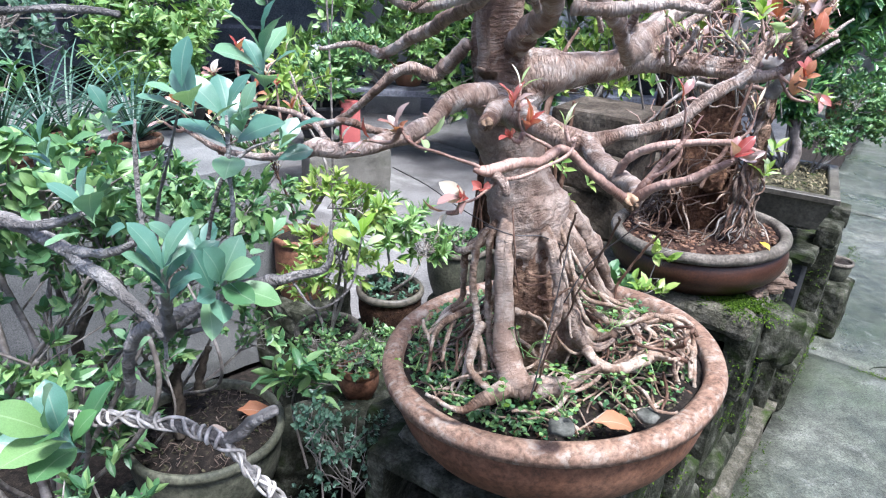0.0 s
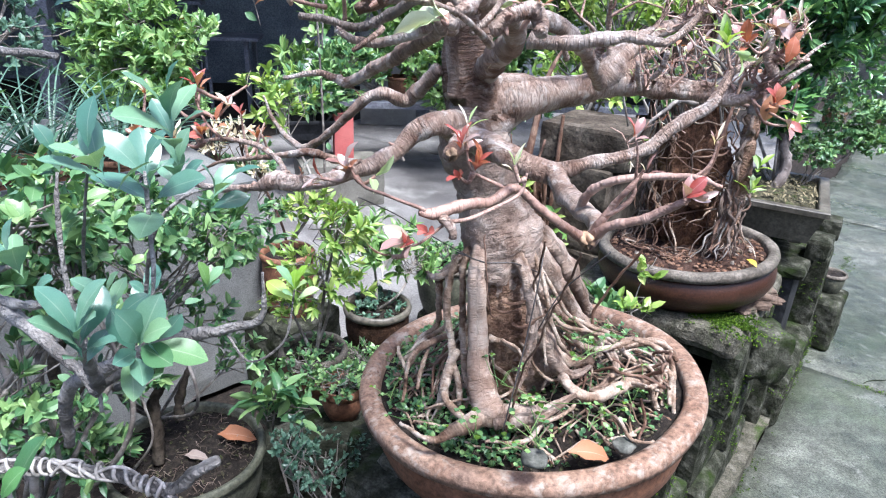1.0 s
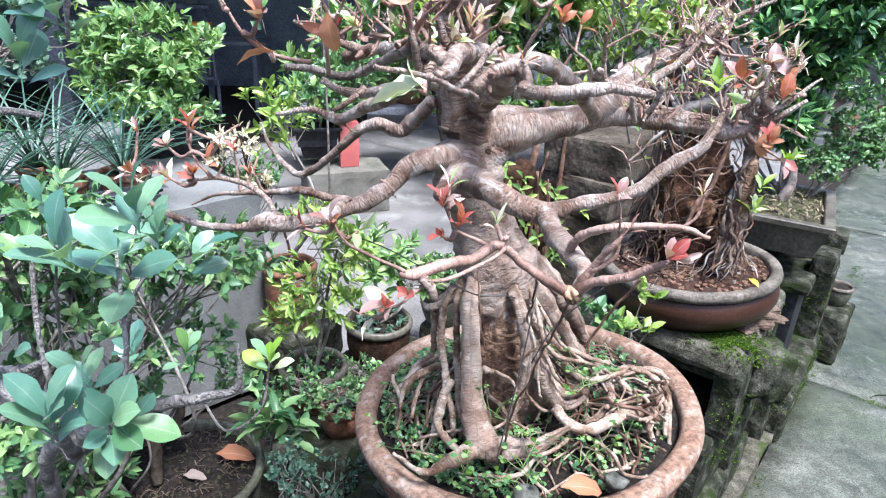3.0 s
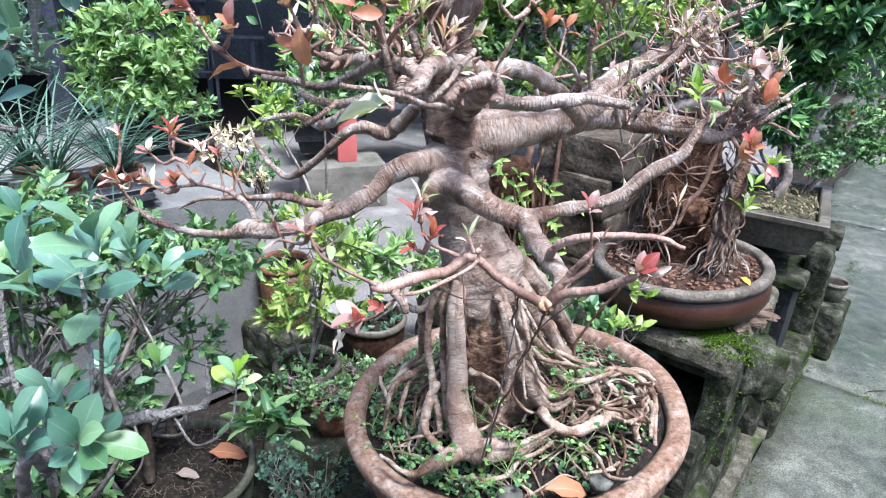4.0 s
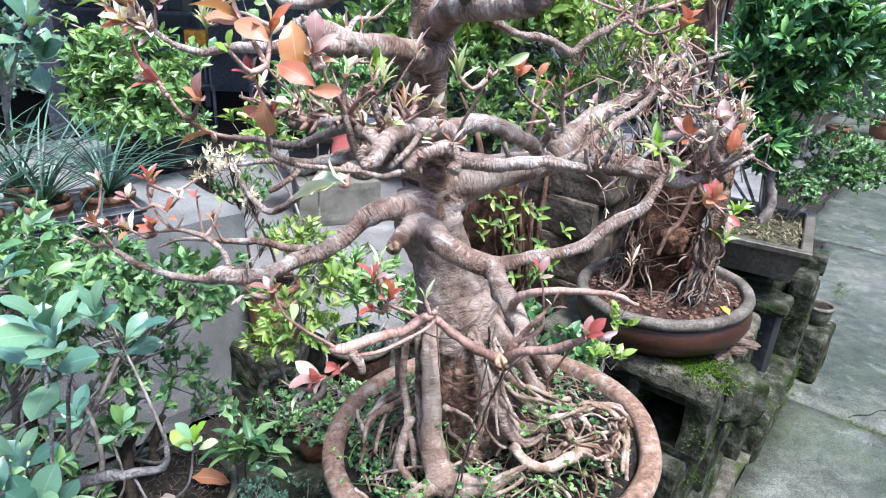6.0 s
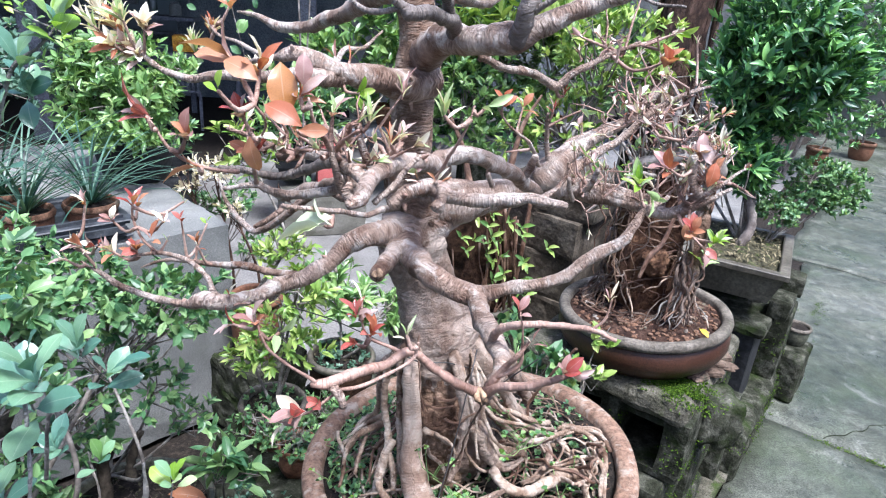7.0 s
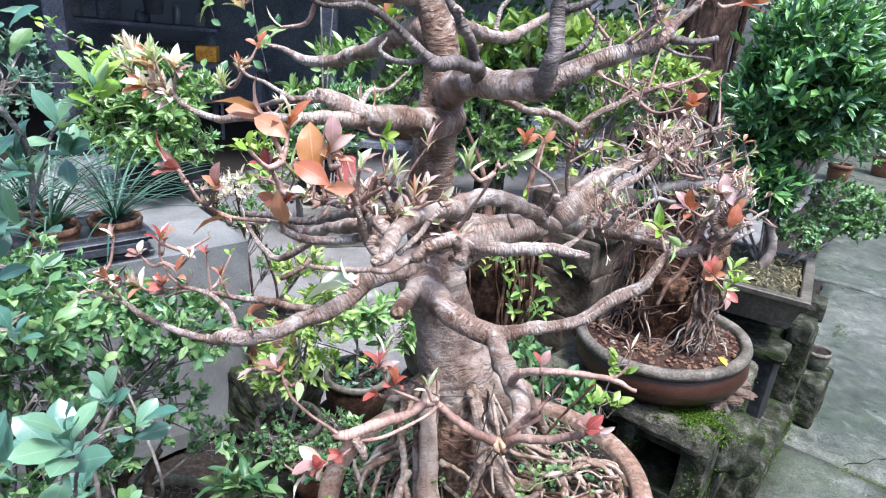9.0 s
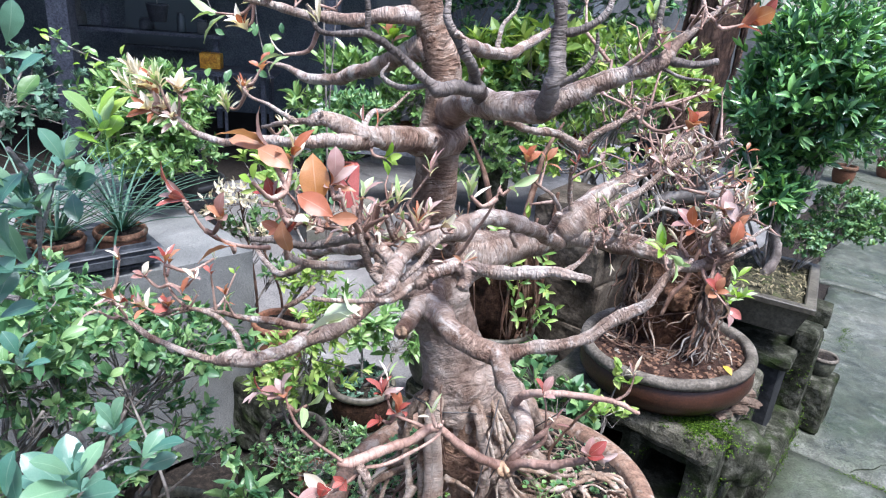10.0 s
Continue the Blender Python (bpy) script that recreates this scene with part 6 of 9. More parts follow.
for k, (at, foot, ax, n, size, mats, shape) in enumerate([
    ((-0.282, 0.840, 1.422), (-0.232, 0.843, 1.399), (-0.3, -0.5, 0.7), 14, 0.032, [LCREAM, LCREAM, LPALE], "bud"),
    ((-0.242, 0.830, 1.435), (-0.232, 0.843, 1.399), (0, -0.5, 0.8), 16, 0.032, [LCREAM, LPALE], "bud"),
    ((-0.217, 0.830, 1.425), (-0.223, 0.835, 1.395), (0.3, -0.5, 0.6), 14, 0.030, [LCREAM, LPINK, LCREAM], "long"),
    ((-0.250, 0.820, 1.405), (-0.232, 0.843, 1.399), (-0.1, -0.7, 0.4), 12, 0.029, [LCREAM, LCREAM, LORANGE], "long"),
    ((-0.227, 0.830, 1.393), (-0.223, 0.835, 1.395), (0.1, -0.6, 0.5), 9, 0.026, [LPINK, LCREAM], "long"),
    ((-0.295, 0.800, 1.217), (-0.310, 0.782, 1.171), (-0.2, -0.3, 0.8), 5, 0.018, [LPINK, LCREAM, LORANGE], "long"),
    ((-0.253, 0.780, 1.208), (-0.216, 0.770, 1.205), (0.1, -0.4, 0.8), 6, 0.019, [LCREAM, LPINK, LPINK], "oval"),
    ((-0.230, 0.800, 1.221), (-0.221, 0.770, 1.218), (0.2, -0.3, 1), 3, 0.019, [LORANGE, LRED], "oval"),
]):
    tip_twig(at, foot, ax, k)
    sprig(fig, at, ax, n, size, mats, shape, k + 200, (14, 62))

for k, (at, foot, ax, n, size, mats, shape) in enumerate([
    ((-0.189, 0.780, 1.212), (-0.216, 0.770, 1.205), (0, -0.4, 0.8), 5, 0.018, [LPINK, LCREAM], "long"),
    ((-0.172, 0.800, 1.232), (-0.220, 0.770, 1.230), (0.2, -0.3, 1), 3, 0.016, [LCREAM, LPALE], "bud"),
    ((-0.272, 0.770, 1.176), (-0.303, 0.788, 1.161), (-0.4, -0.4, 0.4), 6, 0.019, [LPINK, LCREAM, LRED], "oval"),
    ((-0.226, 0.770, 1.172), (-0.213, 0.762, 1.173), (0.2, -0.5, 0.5), 5, 0.018, [LCREAM, LORANGE], "long"),
    ((-0.325, 0.790, 1.145), (-0.304, 0.800, 1.135), (-0.7, -0.4, 0.3), 5, 0.019, [LPINK, LCREAM], "long"),
    ((-0.197, 0.800, 1.179), (-0.201, 0.770, 1.178), (0.3, -0.4, 0.8), 3, 0.016, [LPINK, LPALE], "bud"),
    ((-0.159, 0.800, 1.175), (-0.142, 0.812, 1.147), (0.3, -0.3, 1), 3, 0.015, [LORANGE, LCREAM], "bud"),
    ((-0.219, 0.770, 1.236), (-0.219, 0.770, 1.235), (0, -0.2, 1), 5, 0.024, [LRED, LRED, LORANGE], "long"),
]):
    tip_twig(at, foot, ax, k)
    sprig(fig, at, ax, n, size, mats, shape, k + 208, (14, 62))

for k, (at, foot, ax, n, size, mats, shape) in enumerate([
    ((-0.201, 0.770, 1.193), (-0.207, 0.770, 1.188), (0.1, -0.3, 1), 3, 0.026, [LORANGE, LPINK], "long"),
    ((-0.297, 0.780, 1.171), (-0.306, 0.785, 1.166), (-0.5, -0.3, 0.6), 8, 0.022, [LCREAM, LPINK, LORANGE], "long"),
    ((-0.245, 0.760, 1.176), (-0.213, 0.762, 1.173), (-0.3, -0.4, 0.6), 9, 0.023, [LPINK, LORANGE, LCREAM], "long"),
    ((-0.215, 0.760, 1.181), (-0.213, 0.762, 1.173), (0.2, -0.4, 0.8), 7, 0.022, [LPINK, LRED, LORANGE], "oval"),
    ((-0.201, 0.850, 1.188), (-0.196, 0.850, 1.131), (0, -0.2, 1), 3, 0.016, [LRED], "oval"),
    ((-0.182, 0.850, 1.159), (-0.185, 0.843, 1.134), (0, -0.2, 1), 3, 0.020, [LORANGE], "long"),
    ((-0.188, 0.900, 1.167), (-0.208, 0.855, 1.127), (0.2, -0.2, 1), 2, 0.014, [LLIME], "oval"),
    ((0.084, 0.550, 1.238), (0.088, 0.551, 1.234), (0, -0.3, 1), 6, 0.022, [LRED, LRED, LPINK], "long"),
]):
    tip_twig(at, foot, ax, k)
    sprig(fig, at, ax, n, size, mats, shape, k + 216, (14, 62))

for k, (at, foot, ax, n, size, mats, shape) in enumerate([
    ((0.098, 0.550, 1.222), (0.093, 0.554, 1.221), (0.3, -0.4, 0.8), 5, 0.024, [LRED, LORANGE], "long"),
    ((0.085, 0.550, 1.211), (0.095, 0.555, 1.215), (-0.3, -0.5, 0.3), 3, 0.016, [LRED], "oval"),
    ((0.088, 0.550, 1.254), (0.088, 0.551, 1.234), (0, -0.1, 1), 3, 0.016, [LPALE, LCREAM], "bud"),
    ((-0.013, 0.580, 1.204), (-0.008, 0.575, 1.207), (-0.1, -0.4, 0.8), 6, 0.026, [LPINK, LPINK, LORANGE], "oval"),
    ((-0.040, 0.600, 1.188), (-0.008, 0.575, 1.207), (-0.6, -0.5, 0.2), 3, 0.022, [LPINK, LRED], "long"),
    ((0.013, 0.570, 1.202), (-0.002, 0.565, 1.202), (0.6, -0.3, 0.4), 2, 0.026, [LPALE], "long"),
    ((0.051, 0.500, 1.174), (0.049, 0.501, 1.172), (-0.6, -0.6, 0.3), 6, 0.022, [LPINK, LRED, LCREAM], "oval"),
    ((0.037, 0.500, 1.161), (0.049, 0.501, 1.172), (-0.8, -0.5, -0.3), 3, 0.019, [LCREAM, LPINK], "long"),
]):
    tip_twig(at, foot, ax, k)
    sprig(fig, at, ax, n, size, mats, shape, k + 224, (14, 62))

for k, (at, foot, ax, n, size, mats, shape) in enumerate([
    ((0.063, 0.505, 1.180), (0.062, 0.508, 1.175), (-0.2, -0.6, 0.4), 3, 0.017, [LRED], "oval"),
    ((0.218, 0.560, 1.250), (0.220, 0.560, 1.246), (0.1, -0.2, 1), 3, 0.017, [LPINK, LRED, LPINK], "oval"),
    ((0.258, 0.535, 1.212), (0.259, 0.536, 1.208), (0.2, -0.5, 0.8), 4, 0.018, [LRED, LPINK, LRED, LPINK], "oval"),
    ((0.266, 0.535, 1.211), (0.259, 0.536, 1.208), (1, -0.3, 0.1), 3, 0.026, [LPINK], "long"),
    ((0.232, 0.560, 1.223), (0.228, 0.560, 1.220), (0.1, -0.3, 1), 3, 0.014, [LPINK, LCREAM], "bud"),
    ((0.311, 0.640, 1.233), (0.312, 0.640, 1.228), (0, -0.2, 1), 5, 0.016, [LCREAM, LPINK], "bud"),
    ((0.127, 0.550, 1.224), (0.136, 0.550, 1.214), (0.2, -0.3, 1), 5, 0.019, [LCREAM, LPALE], "bud"),
    ((0.032, 0.560, 1.385), (0.046, 0.575, 1.384), (0.8, -0.4, -0.2), 2, 0.032, [LORANGE], "oval"),
]):
    tip_twig(at, foot, ax, k)
    sprig(fig, at, ax, n, size, mats, shape, k + 232, (14, 62))

for k, (at, foot, ax, n, size, mats, shape) in enumerate([
    ((-0.031, 0.600, 1.428), (-0.005, 0.573, 1.399), (-0.5, -0.3, 0.4), 3, 0.036, [LORANGE, LPINK], "oval"),
    ((-0.008, 0.600, 1.423), (-0.005, 0.573, 1.399), (0.3, -0.3, 0.8), 5, 0.032, [LORANGE, LCREAM], "long"),
    ((-0.095, 0.580, 1.383), (-0.088, 0.581, 1.371), (-0.5, -0.4, 0.5), 5, 0.029, [LRED, LPINK], "long"),
    ((-0.065, 0.585, 1.367), (-0.079, 0.585, 1.354), (0, -0.4, 0.6), 5, 0.026, [LPINK, LORANGE], "oval"),
    ((-0.059, 0.590, 1.340), (-0.062, 0.600, 1.337), (-1, -0.3, 0.15), 2, 0.032, [LORANGE], "long"),
    ((-0.017, 0.600, 1.354), (-0.016, 0.600, 1.352), (0, -0.5, 0.3), 3, 0.019, [LORANGE, LRED], "oval"),
    ((-0.023, 0.550, 1.411), (-0.005, 0.573, 1.399), (0, -0.5, 0.9), 2, 0.014, [LLIME], "round"),
    ((0.067, 0.505, 1.331), (0.068, 0.520, 1.337), (-1, -0.3, 0.05), 2, 0.032, [LWHITE], "oval"),
]):
    tip_twig(at, foot, ax, k)
    sprig(fig, at, ax, n, size, mats, shape, k + 240, (14, 62))

for k, (at, foot, ax, n, size, mats, shape) in enumerate([
    ((0.032, 0.570, 1.409), (0.042, 0.562, 1.405), (0.5, -0.3, 0.7), 6, 0.024, [LPINK, LORANGE], "long"),
    ((-0.020, 0.590, 1.386), (-0.007, 0.590, 1.368), (-0.2, -0.4, 0.6), 6, 0.022, [LPINK, LRED], "oval"),
    ((0.051, 0.600, 1.393), (0.049, 0.600, 1.368), (0.3, -0.3, 0.8), 5, 0.022, [LPINK, LPALE], "long"),
    ((0.078, 0.620, 1.385), (0.068, 0.620, 1.381), (0.2, -0.3, 1), 7, 0.025, [LCREAM, LPALE], "bud"),
    ((0.095, 0.630, 1.365), (0.104, 0.643, 1.365), (0.1, -0.3, 1), 6, 0.022, [LCREAM, LORANGE], "bud"),
    ((0.139, 0.640, 1.392), (0.163, 0.650, 1.389), (0, -0.3, 1), 7, 0.026, [LPALE, LCREAM], "bud"),
    ((0.175, 0.650, 1.401), (0.164, 0.650, 1.397), (1, -0.2, 0.3), 2, 0.026, [LPALE], "long"),
    ((-0.263, 0.860, 1.420), (-0.232, 0.843, 1.399), (-0.3, -0.3, 0.8), 26, 0.032, [LCREAM, LCREAM, LORANGE], "long"),
]):
    tip_twig(at, foot, ax, k)
    sprig(fig, at, ax, n, size, mats, shape, k + 248, (14, 62))

for k, (at, foot, ax, n, size, mats, shape) in enumerate([
    ((-0.243, 0.850, 1.397), (-0.232, 0.843, 1.399), (-0.2, -0.4, 0.4), 22, 0.030, [LCREAM, LPINK], "long"),
    ((-0.293, 0.880, 1.433), (-0.232, 0.843, 1.399), (-0.5, -0.2, 0.8), 26, 0.032, [LCREAM], "bud"),
    ((-0.190, 0.900, 1.401), (-0.157, 0.885, 1.426), (0, -0.3, 1), 24, 0.027, [LCREAM, LPALE], "bud"),
    ((-0.167, 0.900, 1.423), (-0.162, 0.890, 1.430), (0.3, -0.3, 1), 20, 0.026, [LCREAM, LORANGE], "bud"),
    ((-0.115, 0.900, 1.383), (-0.124, 0.865, 1.389), (0, -0.2, 1), 12, 0.024, [LCREAM], "bud"),
    ((0.392, 0.900, 1.434), (0.331, 0.935, 1.434), (0.2, -0.4, 0.8), 5, 0.032, [LORANGE, LRED], "oval"),
    ((0.493, 0.950, 1.289), (0.473, 0.954, 1.287), (0, -0.4, 0.8), 3, 0.033, [LORANGE], "oval"),
    ((0.480, 0.960, 1.309), (0.470, 0.951, 1.305), (-0.3, -0.3, 1), 5, 0.029, [LPINK], "oval"),
]):
    tip_twig(at, foot, ax, k)
    sprig(fig, at, ax, n, size, mats, shape, k + 256, (14, 62))

for k, (at, foot, ax, n, size, mats, shape) in enumerate([
    ((0.429, 0.920, 1.299), (0.472, 0.952, 1.296), (-0.4, -0.4, 0.5), 5, 0.032, [LORANGE, LPINK], "oval"),
    ((0.455, 0.860, 1.236), (0.483, 0.960, 1.237), (0, -0.4, 0.6), 5, 0.026, [LORANGE, LRED], "oval"),
    ((0.474, 0.860, 1.215), (0.471, 0.970, 1.225), (0.2, -0.5, -0.2), 3, 0.024, [LPINK, LRED], "oval"),
    ((0.524, 0.950, 1.193), (0.471, 0.970, 1.225), (0.4, -0.3, 0.8), 7, 0.026, [LLIME, LPALE], "long"),
    ((0.360, 0.800, 1.307), (0.376, 0.800, 1.278), (-0.3, -0.4, 0.8), 7, 0.030, [LLIME, LPALE], "long"),
    ((0.375, 0.800, 1.295), (0.383, 0.805, 1.281), (0.4, -0.5, -0.3), 3, 0.029, [LPALE], "long"),
    ((0.281, 1.030, 1.345), (0.276, 1.035, 1.329), (0, -0.3, 1), 7, 0.022, [LRED, LPINK], "bud"),
    ((0.204, 0.970, 1.355), (0.204, 0.972, 1.343), (0.1, -0.3, 0.8), 6, 0.024, [LORANGE], "oval"),
]):
    tip_twig(at, foot, ax, k)
    sprig(fig, at, ax, n, size, mats, shape, k + 264, (14, 62))

for k, (at, foot, ax, n, size, mats, shape) in enumerate([
    ((0.234, 1.000, 1.349), (0.229, 0.985, 1.315), (0.3, -0.3, 0.8), 3, 0.024, [LORANGE], "oval"),
    ((0.325, 1.050, 1.345), (0.278, 1.040, 1.318), (0.5, -0.4, -0.2), 2, 0.029, [LPALE], "long"),
    ((0.217, 1.000, 1.283), (0.256, 1.012, 1.288), (0, -0.5, -0.9), 2, 0.024, [LLIME], "long"),
    ((0.412, 0.950, 1.466), (0.355, 0.945, 1.446), (0.7, -0.3, -0.1), 3, 0.029, [LLIME], "long"),
    ((0.399, 0.820, 1.552), (0.364, 0.820, 1.556), (0.6, -0.3, 0.4), 5, 0.036, [LRED, LORANGE], "oval"),
    ((0.302, 0.800, 1.552), (0.304, 0.790, 1.547), (0, -0.3, 1), 5, 0.029, [LPALE, LLIME], "long"),
    ((-0.183, 0.950, 1.498), (-0.169, 0.950, 1.530), (-0.3, -0.3, 0.5), 14, 0.029, [LCREAM, LCREAM, LORANGE], "long"),
    ((-0.221, 0.950, 1.512), (-0.169, 0.950, 1.530), (-1, -0.3, 0.2), 3, 0.050, [LPALE], "long"),
]):
    tip_twig(at, foot, ax, k)
    sprig(fig, at, ax, n, size, mats, shape, k + 272, (14, 62))

for k, (at, foot, ax, n, size, mats, shape) in enumerate([
    ((-0.051, 0.710, 1.490), (-0.015, 0.700, 1.516), (-0.7, -0.3, 0.1), 3, 0.025, [LPALE, LCREAM], "long"),
    ((-0.015, 0.700, 1.526), (-0.018, 0.700, 1.521), (0, -0.3, 1), 5, 0.025, [LCREAM], "bud"),
    ((-0.143, 0.900, 1.455), (-0.167, 0.895, 1.434), (0, -0.3, 1), 3, 0.023, [LORANGE], "oval"),
    ((0.279, 0.930, 1.380), (0.265, 0.920, 1.392), (0, -0.4, 0.6), 5, 0.020, [LRED, LPINK], "bud"),
    ((0.037, 0.800, 1.379), (0.011, 0.830, 1.390), (0.8, -0.3, 0.2), 5, 0.024, [LLIME], "oval"),
    ((0.003, 1.000, 1.498), (0.012, 1.000, 1.473), (0, -0.3, 1), 7, 0.029, [LLIME, LORANGE], "oval"),
]):
    tip_twig(at, foot, ax, k)
    sprig(fig, at, ax, n, size, mats, shape, k + 280, (14, 62))

for mat, at, way, face, size in [(LAMBER, (0.024, 0.560, 1.395), (-0.1, -0.05, 1), (0.25, -1, 0.1), 0.038), (LORANGE, (0.038, 0.550, 1.391), (-1, -0.1, 0.65), (-0.1, -1, 0.9), 0.030), (LORANGE, (-0.011, 0.580, 1.371), (0.12, -0.1, -1), (-0.2, -1, 0.2), 0.028), (LWHITE, (0.070, 0.510, 1.336), (-1, -0.1, -0.25), (0.1, -0.6, 1), 0.031), (LPINK, (0.037, 0.560, 1.419), (0.1, -0.1, 1), (0.5, -1, 0.2), 0.022), (LORANGE, (-0.004, 0.580, 1.417), (-1, 0, 0.6), (0, -1, 0.8), 0.03), (LORANGE, (0.487, 0.930, 1.278), (0.2, -0.1, 1), (0.1, -1, 0.1), 0.032), (LORANGE, (0.466, 0.900, 1.242), (0, -0.1, -1), (-0.2, -1, 0.2), 0.035), (LPINK, (0.498, 0.950, 1.302), (-0.6, -0.1, 0.8), (0.3, -1, 0.3), 0.035)]:
    put_leaf(fig, mat, "broad", at, way, face, size)

rng = np.random.default_rng(17)
for k, (a, b, n, spread) in enumerate([
    ((0.392, 1.120, 1.293), (0.510, 1.100, 1.382), 18, 0.022), ((0.442, 1.000, 1.224), (0.529, 0.940, 1.287), 22, 0.022),
    ((0.426, 1.100, 1.329), (0.512, 1.000, 1.309), 16, 0.022), ((0.321, 1.050, 1.230), (0.434, 0.980, 1.238), 16, 0.02),
    ((0.049, 0.640, 1.349), (-0.026, 0.620, 1.351), 16, 0.018), ((0.098, 0.660, 1.334), (0.053, 0.620, 1.360), 14, 0.018),
    ((0.265, 0.795, 1.490), (0.388, 0.830, 1.570), 13, 0.022), ((0.288, 0.920, 1.412), (0.366, 0.950, 1.450), 12, 0.02),
    ((0.385, 1.155, 1.300), (0.470, 1.200, 1.360), 14, 0.026), ((-0.060, 0.960, 1.520), (-0.175, 0.950, 1.531), 9, 0.02),
]):
    """Short budding twigs along a limb."""
    a, b = np.array(a), np.array(b)
    for i in range(n):
        p = a + (b - a) * rng.random() + rng.normal(0, 0.006, 3)
        q = p + np.array((rng.normal(0, spread), rng.normal(0, spread), abs(rng.normal(0.3, 1)) * spread * 1.3))
        part("twig", stick(p, q, rng.uniform(0.0014, 0.003), 6, 0.008, rng), PINKTWIG, fig)
        if i % 3 != 2:
            sprig(fig, q, q - p, 4, rng.uniform(0.014, 0.028), [LCREAM, LPINK, LPALE][i % 3:] + [LCREAM], ("bud", "long")[i % 2], int(i + k * 50), (10, 40))
        for j in range(2):
            part("twig", stick(q, q + rng.normal(0, 0.35, 3) * spread + np.array((0, 0, spread * 0.4)), 0.0012, 4, 0.003, rng), PINKTWIG, fig)

rng = np.random.default_rng(83)
stubs = [(0.124, 0.870, 1.280, 0.0150), (0.113, 0.700, 1.333, 0.0095), (0.087, 0.580, 1.346, 0.0068), (0.109, 0.600, 1.327, 0.0062), (0.135, 0.610, 1.336, 0.0072), (0.065, 0.610, 1.344, 0.0058), (-0.003, 0.680, 1.336, 0.0043), (0.034, 0.720, 1.297, 0.0071), (-0.064, 0.850, 1.235, 0.0061), (0.049, 0.870, 1.187, 0.0152), (0.001, 0.830, 1.159, 0.0116), (-0.054, 0.790, 1.137, 0.0102), (-0.096, 0.730, 1.140, 0.0085), (-0.148, 0.730, 1.132, 0.0045), (-0.259, 0.790, 1.115, 0.0038), (0.075, 0.930, 1.375, 0.0210), (0.011, 0.830, 1.394, 0.0133), (-0.041, 0.820, 1.413, 0.0085), (0.128, 0.790, 1.476, 0.0066), (0.107, 0.740, 1.521, 0.0046)]
for k in range(46):
    p = stubs[k % len(stubs)]
    a, c, r = np.array(p[:3]) + rng.normal(0, 0.25, 3) * p[3], rng.normal(0, 1, 3) + np.array((0, -0.3, 0.5)), p[3]
    c /= np.linalg.norm(c)
    h = r * 0.9 + rng.uniform(0.002, 0.012)
    part("twig", tube([(*a, 0.0036), (*(a + c * h * 0.6), 0.0026), (*(a + c * h), 0.0016 * rng.uniform(0.5, 1.1))], 7, 0.35, 0.004, k), (PINKTWIG, BARK, PINKTWIG)[k % 3], fig)
    if k % 4 == 0:
        sprig(fig, a + c * h, c, 3, rng.uniform(0.012, 0.022), [LCREAM, LORANGE, LPINK], "bud", k + 900, (10, 45))

wire = [tube(r, 5, 0.0, 0.02) for r in (
    [(*(0.204, 0.900, 1.010), 0.0011), (*(0.196, 0.860, 0.972), 0.0011), (*(0.180, 0.820, 0.877), 0.0011), (*(0.159, 0.770, 0.788), 0.0011)],
    [(*(0.288, 0.860, 1.028), 0.001), (*(0.241, 0.880, 0.965), 0.001), (*(0.223, 0.870, 0.942), 0.001), (*(0.203, 0.860, 0.900), 0.001)],
    [(*(0.079, 0.900, 0.997), 0.0011), (*(0.124, 0.878, 0.992), 0.0011), (*(0.160, 0.885, 0.992), 0.0011), (*(0.215, 0.930, 0.955), 0.0011)],
    [(*(-0.043, 0.800, 1.104), 0.0008), (*(-0.001, 0.840, 1.070), 0.0008), (*(0.040, 0.880, 1.029), 0.0008), (*(0.104, 0.900, 0.988), 0.0008)])]
for w in wire:
    part("tie_wire", w, WIRE, fig, "rusty tie wire")


def weed(at, n, size, seed, mat=LBRIGHT, spread=0.03):
    """A small weed: thin stalks with round leaves."""
    r = np.random.default_rng(seed)
    ob = thing("weed", at, "small bright green clover-like weed growing in the bowl", "weed", "bowl weeds")
    for i in range(n):
        top = np.array(at) + r.normal(0, spread, 3) * (1, 1, 0) + (0, 0, r.uniform(0.012, 0.035))
        part("stalk", stick(np.array(at) + r.normal(0, 0.004, 3) * (1, 1, 0), top, 0.0008, 4, 0.004, r), LBRIGHT, ob)
        for j in range(3):
            a = r.uniform(0, 6.28)
            put_leaf(ob, (mat, LSHRUB, LMOSS)[(i + j) % 3], "round", top, (math.cos(a), math.sin(a), r.uniform(-0.1, 0.35)), (0, 0, 1), size * r.uniform(0.4, 0.66))


for k, (at, n, size) in enumerate([((0.288, 0.880, 0.856), 9, 0.017), ((0.276, 0.920, 0.858), 6, 0.014), ((0.121, 0.765, 0.781), 5, 0.018), ((0.205, 0.770, 0.786), 4, 0.017), ((0.276, 0.790, 0.791), 4, 0.016), ((0.299, 0.800, 0.809), 3, 0.014), ((0.157, 0.840, 0.817), 5, 0.014), ((0.183, 0.760, 0.773), 5, 0.015), ((0.352, 0.860, 0.791), 3, 0.012), ((-0.011, 0.920, 0.788), 4, 0.014), ((0.026, 0.850, 0.738), 4, 0.012), ((0.223, 0.830, 0.806), 3, 0.012), ((-0.016, 0.900, 0.737), 4, 0.012), ((0.210, 0.760, 0.769), 4, 0.015)]):
    weed(at, n, size, k + 40)
rng = np.random.default_rng(5)
tips, axes = [], []
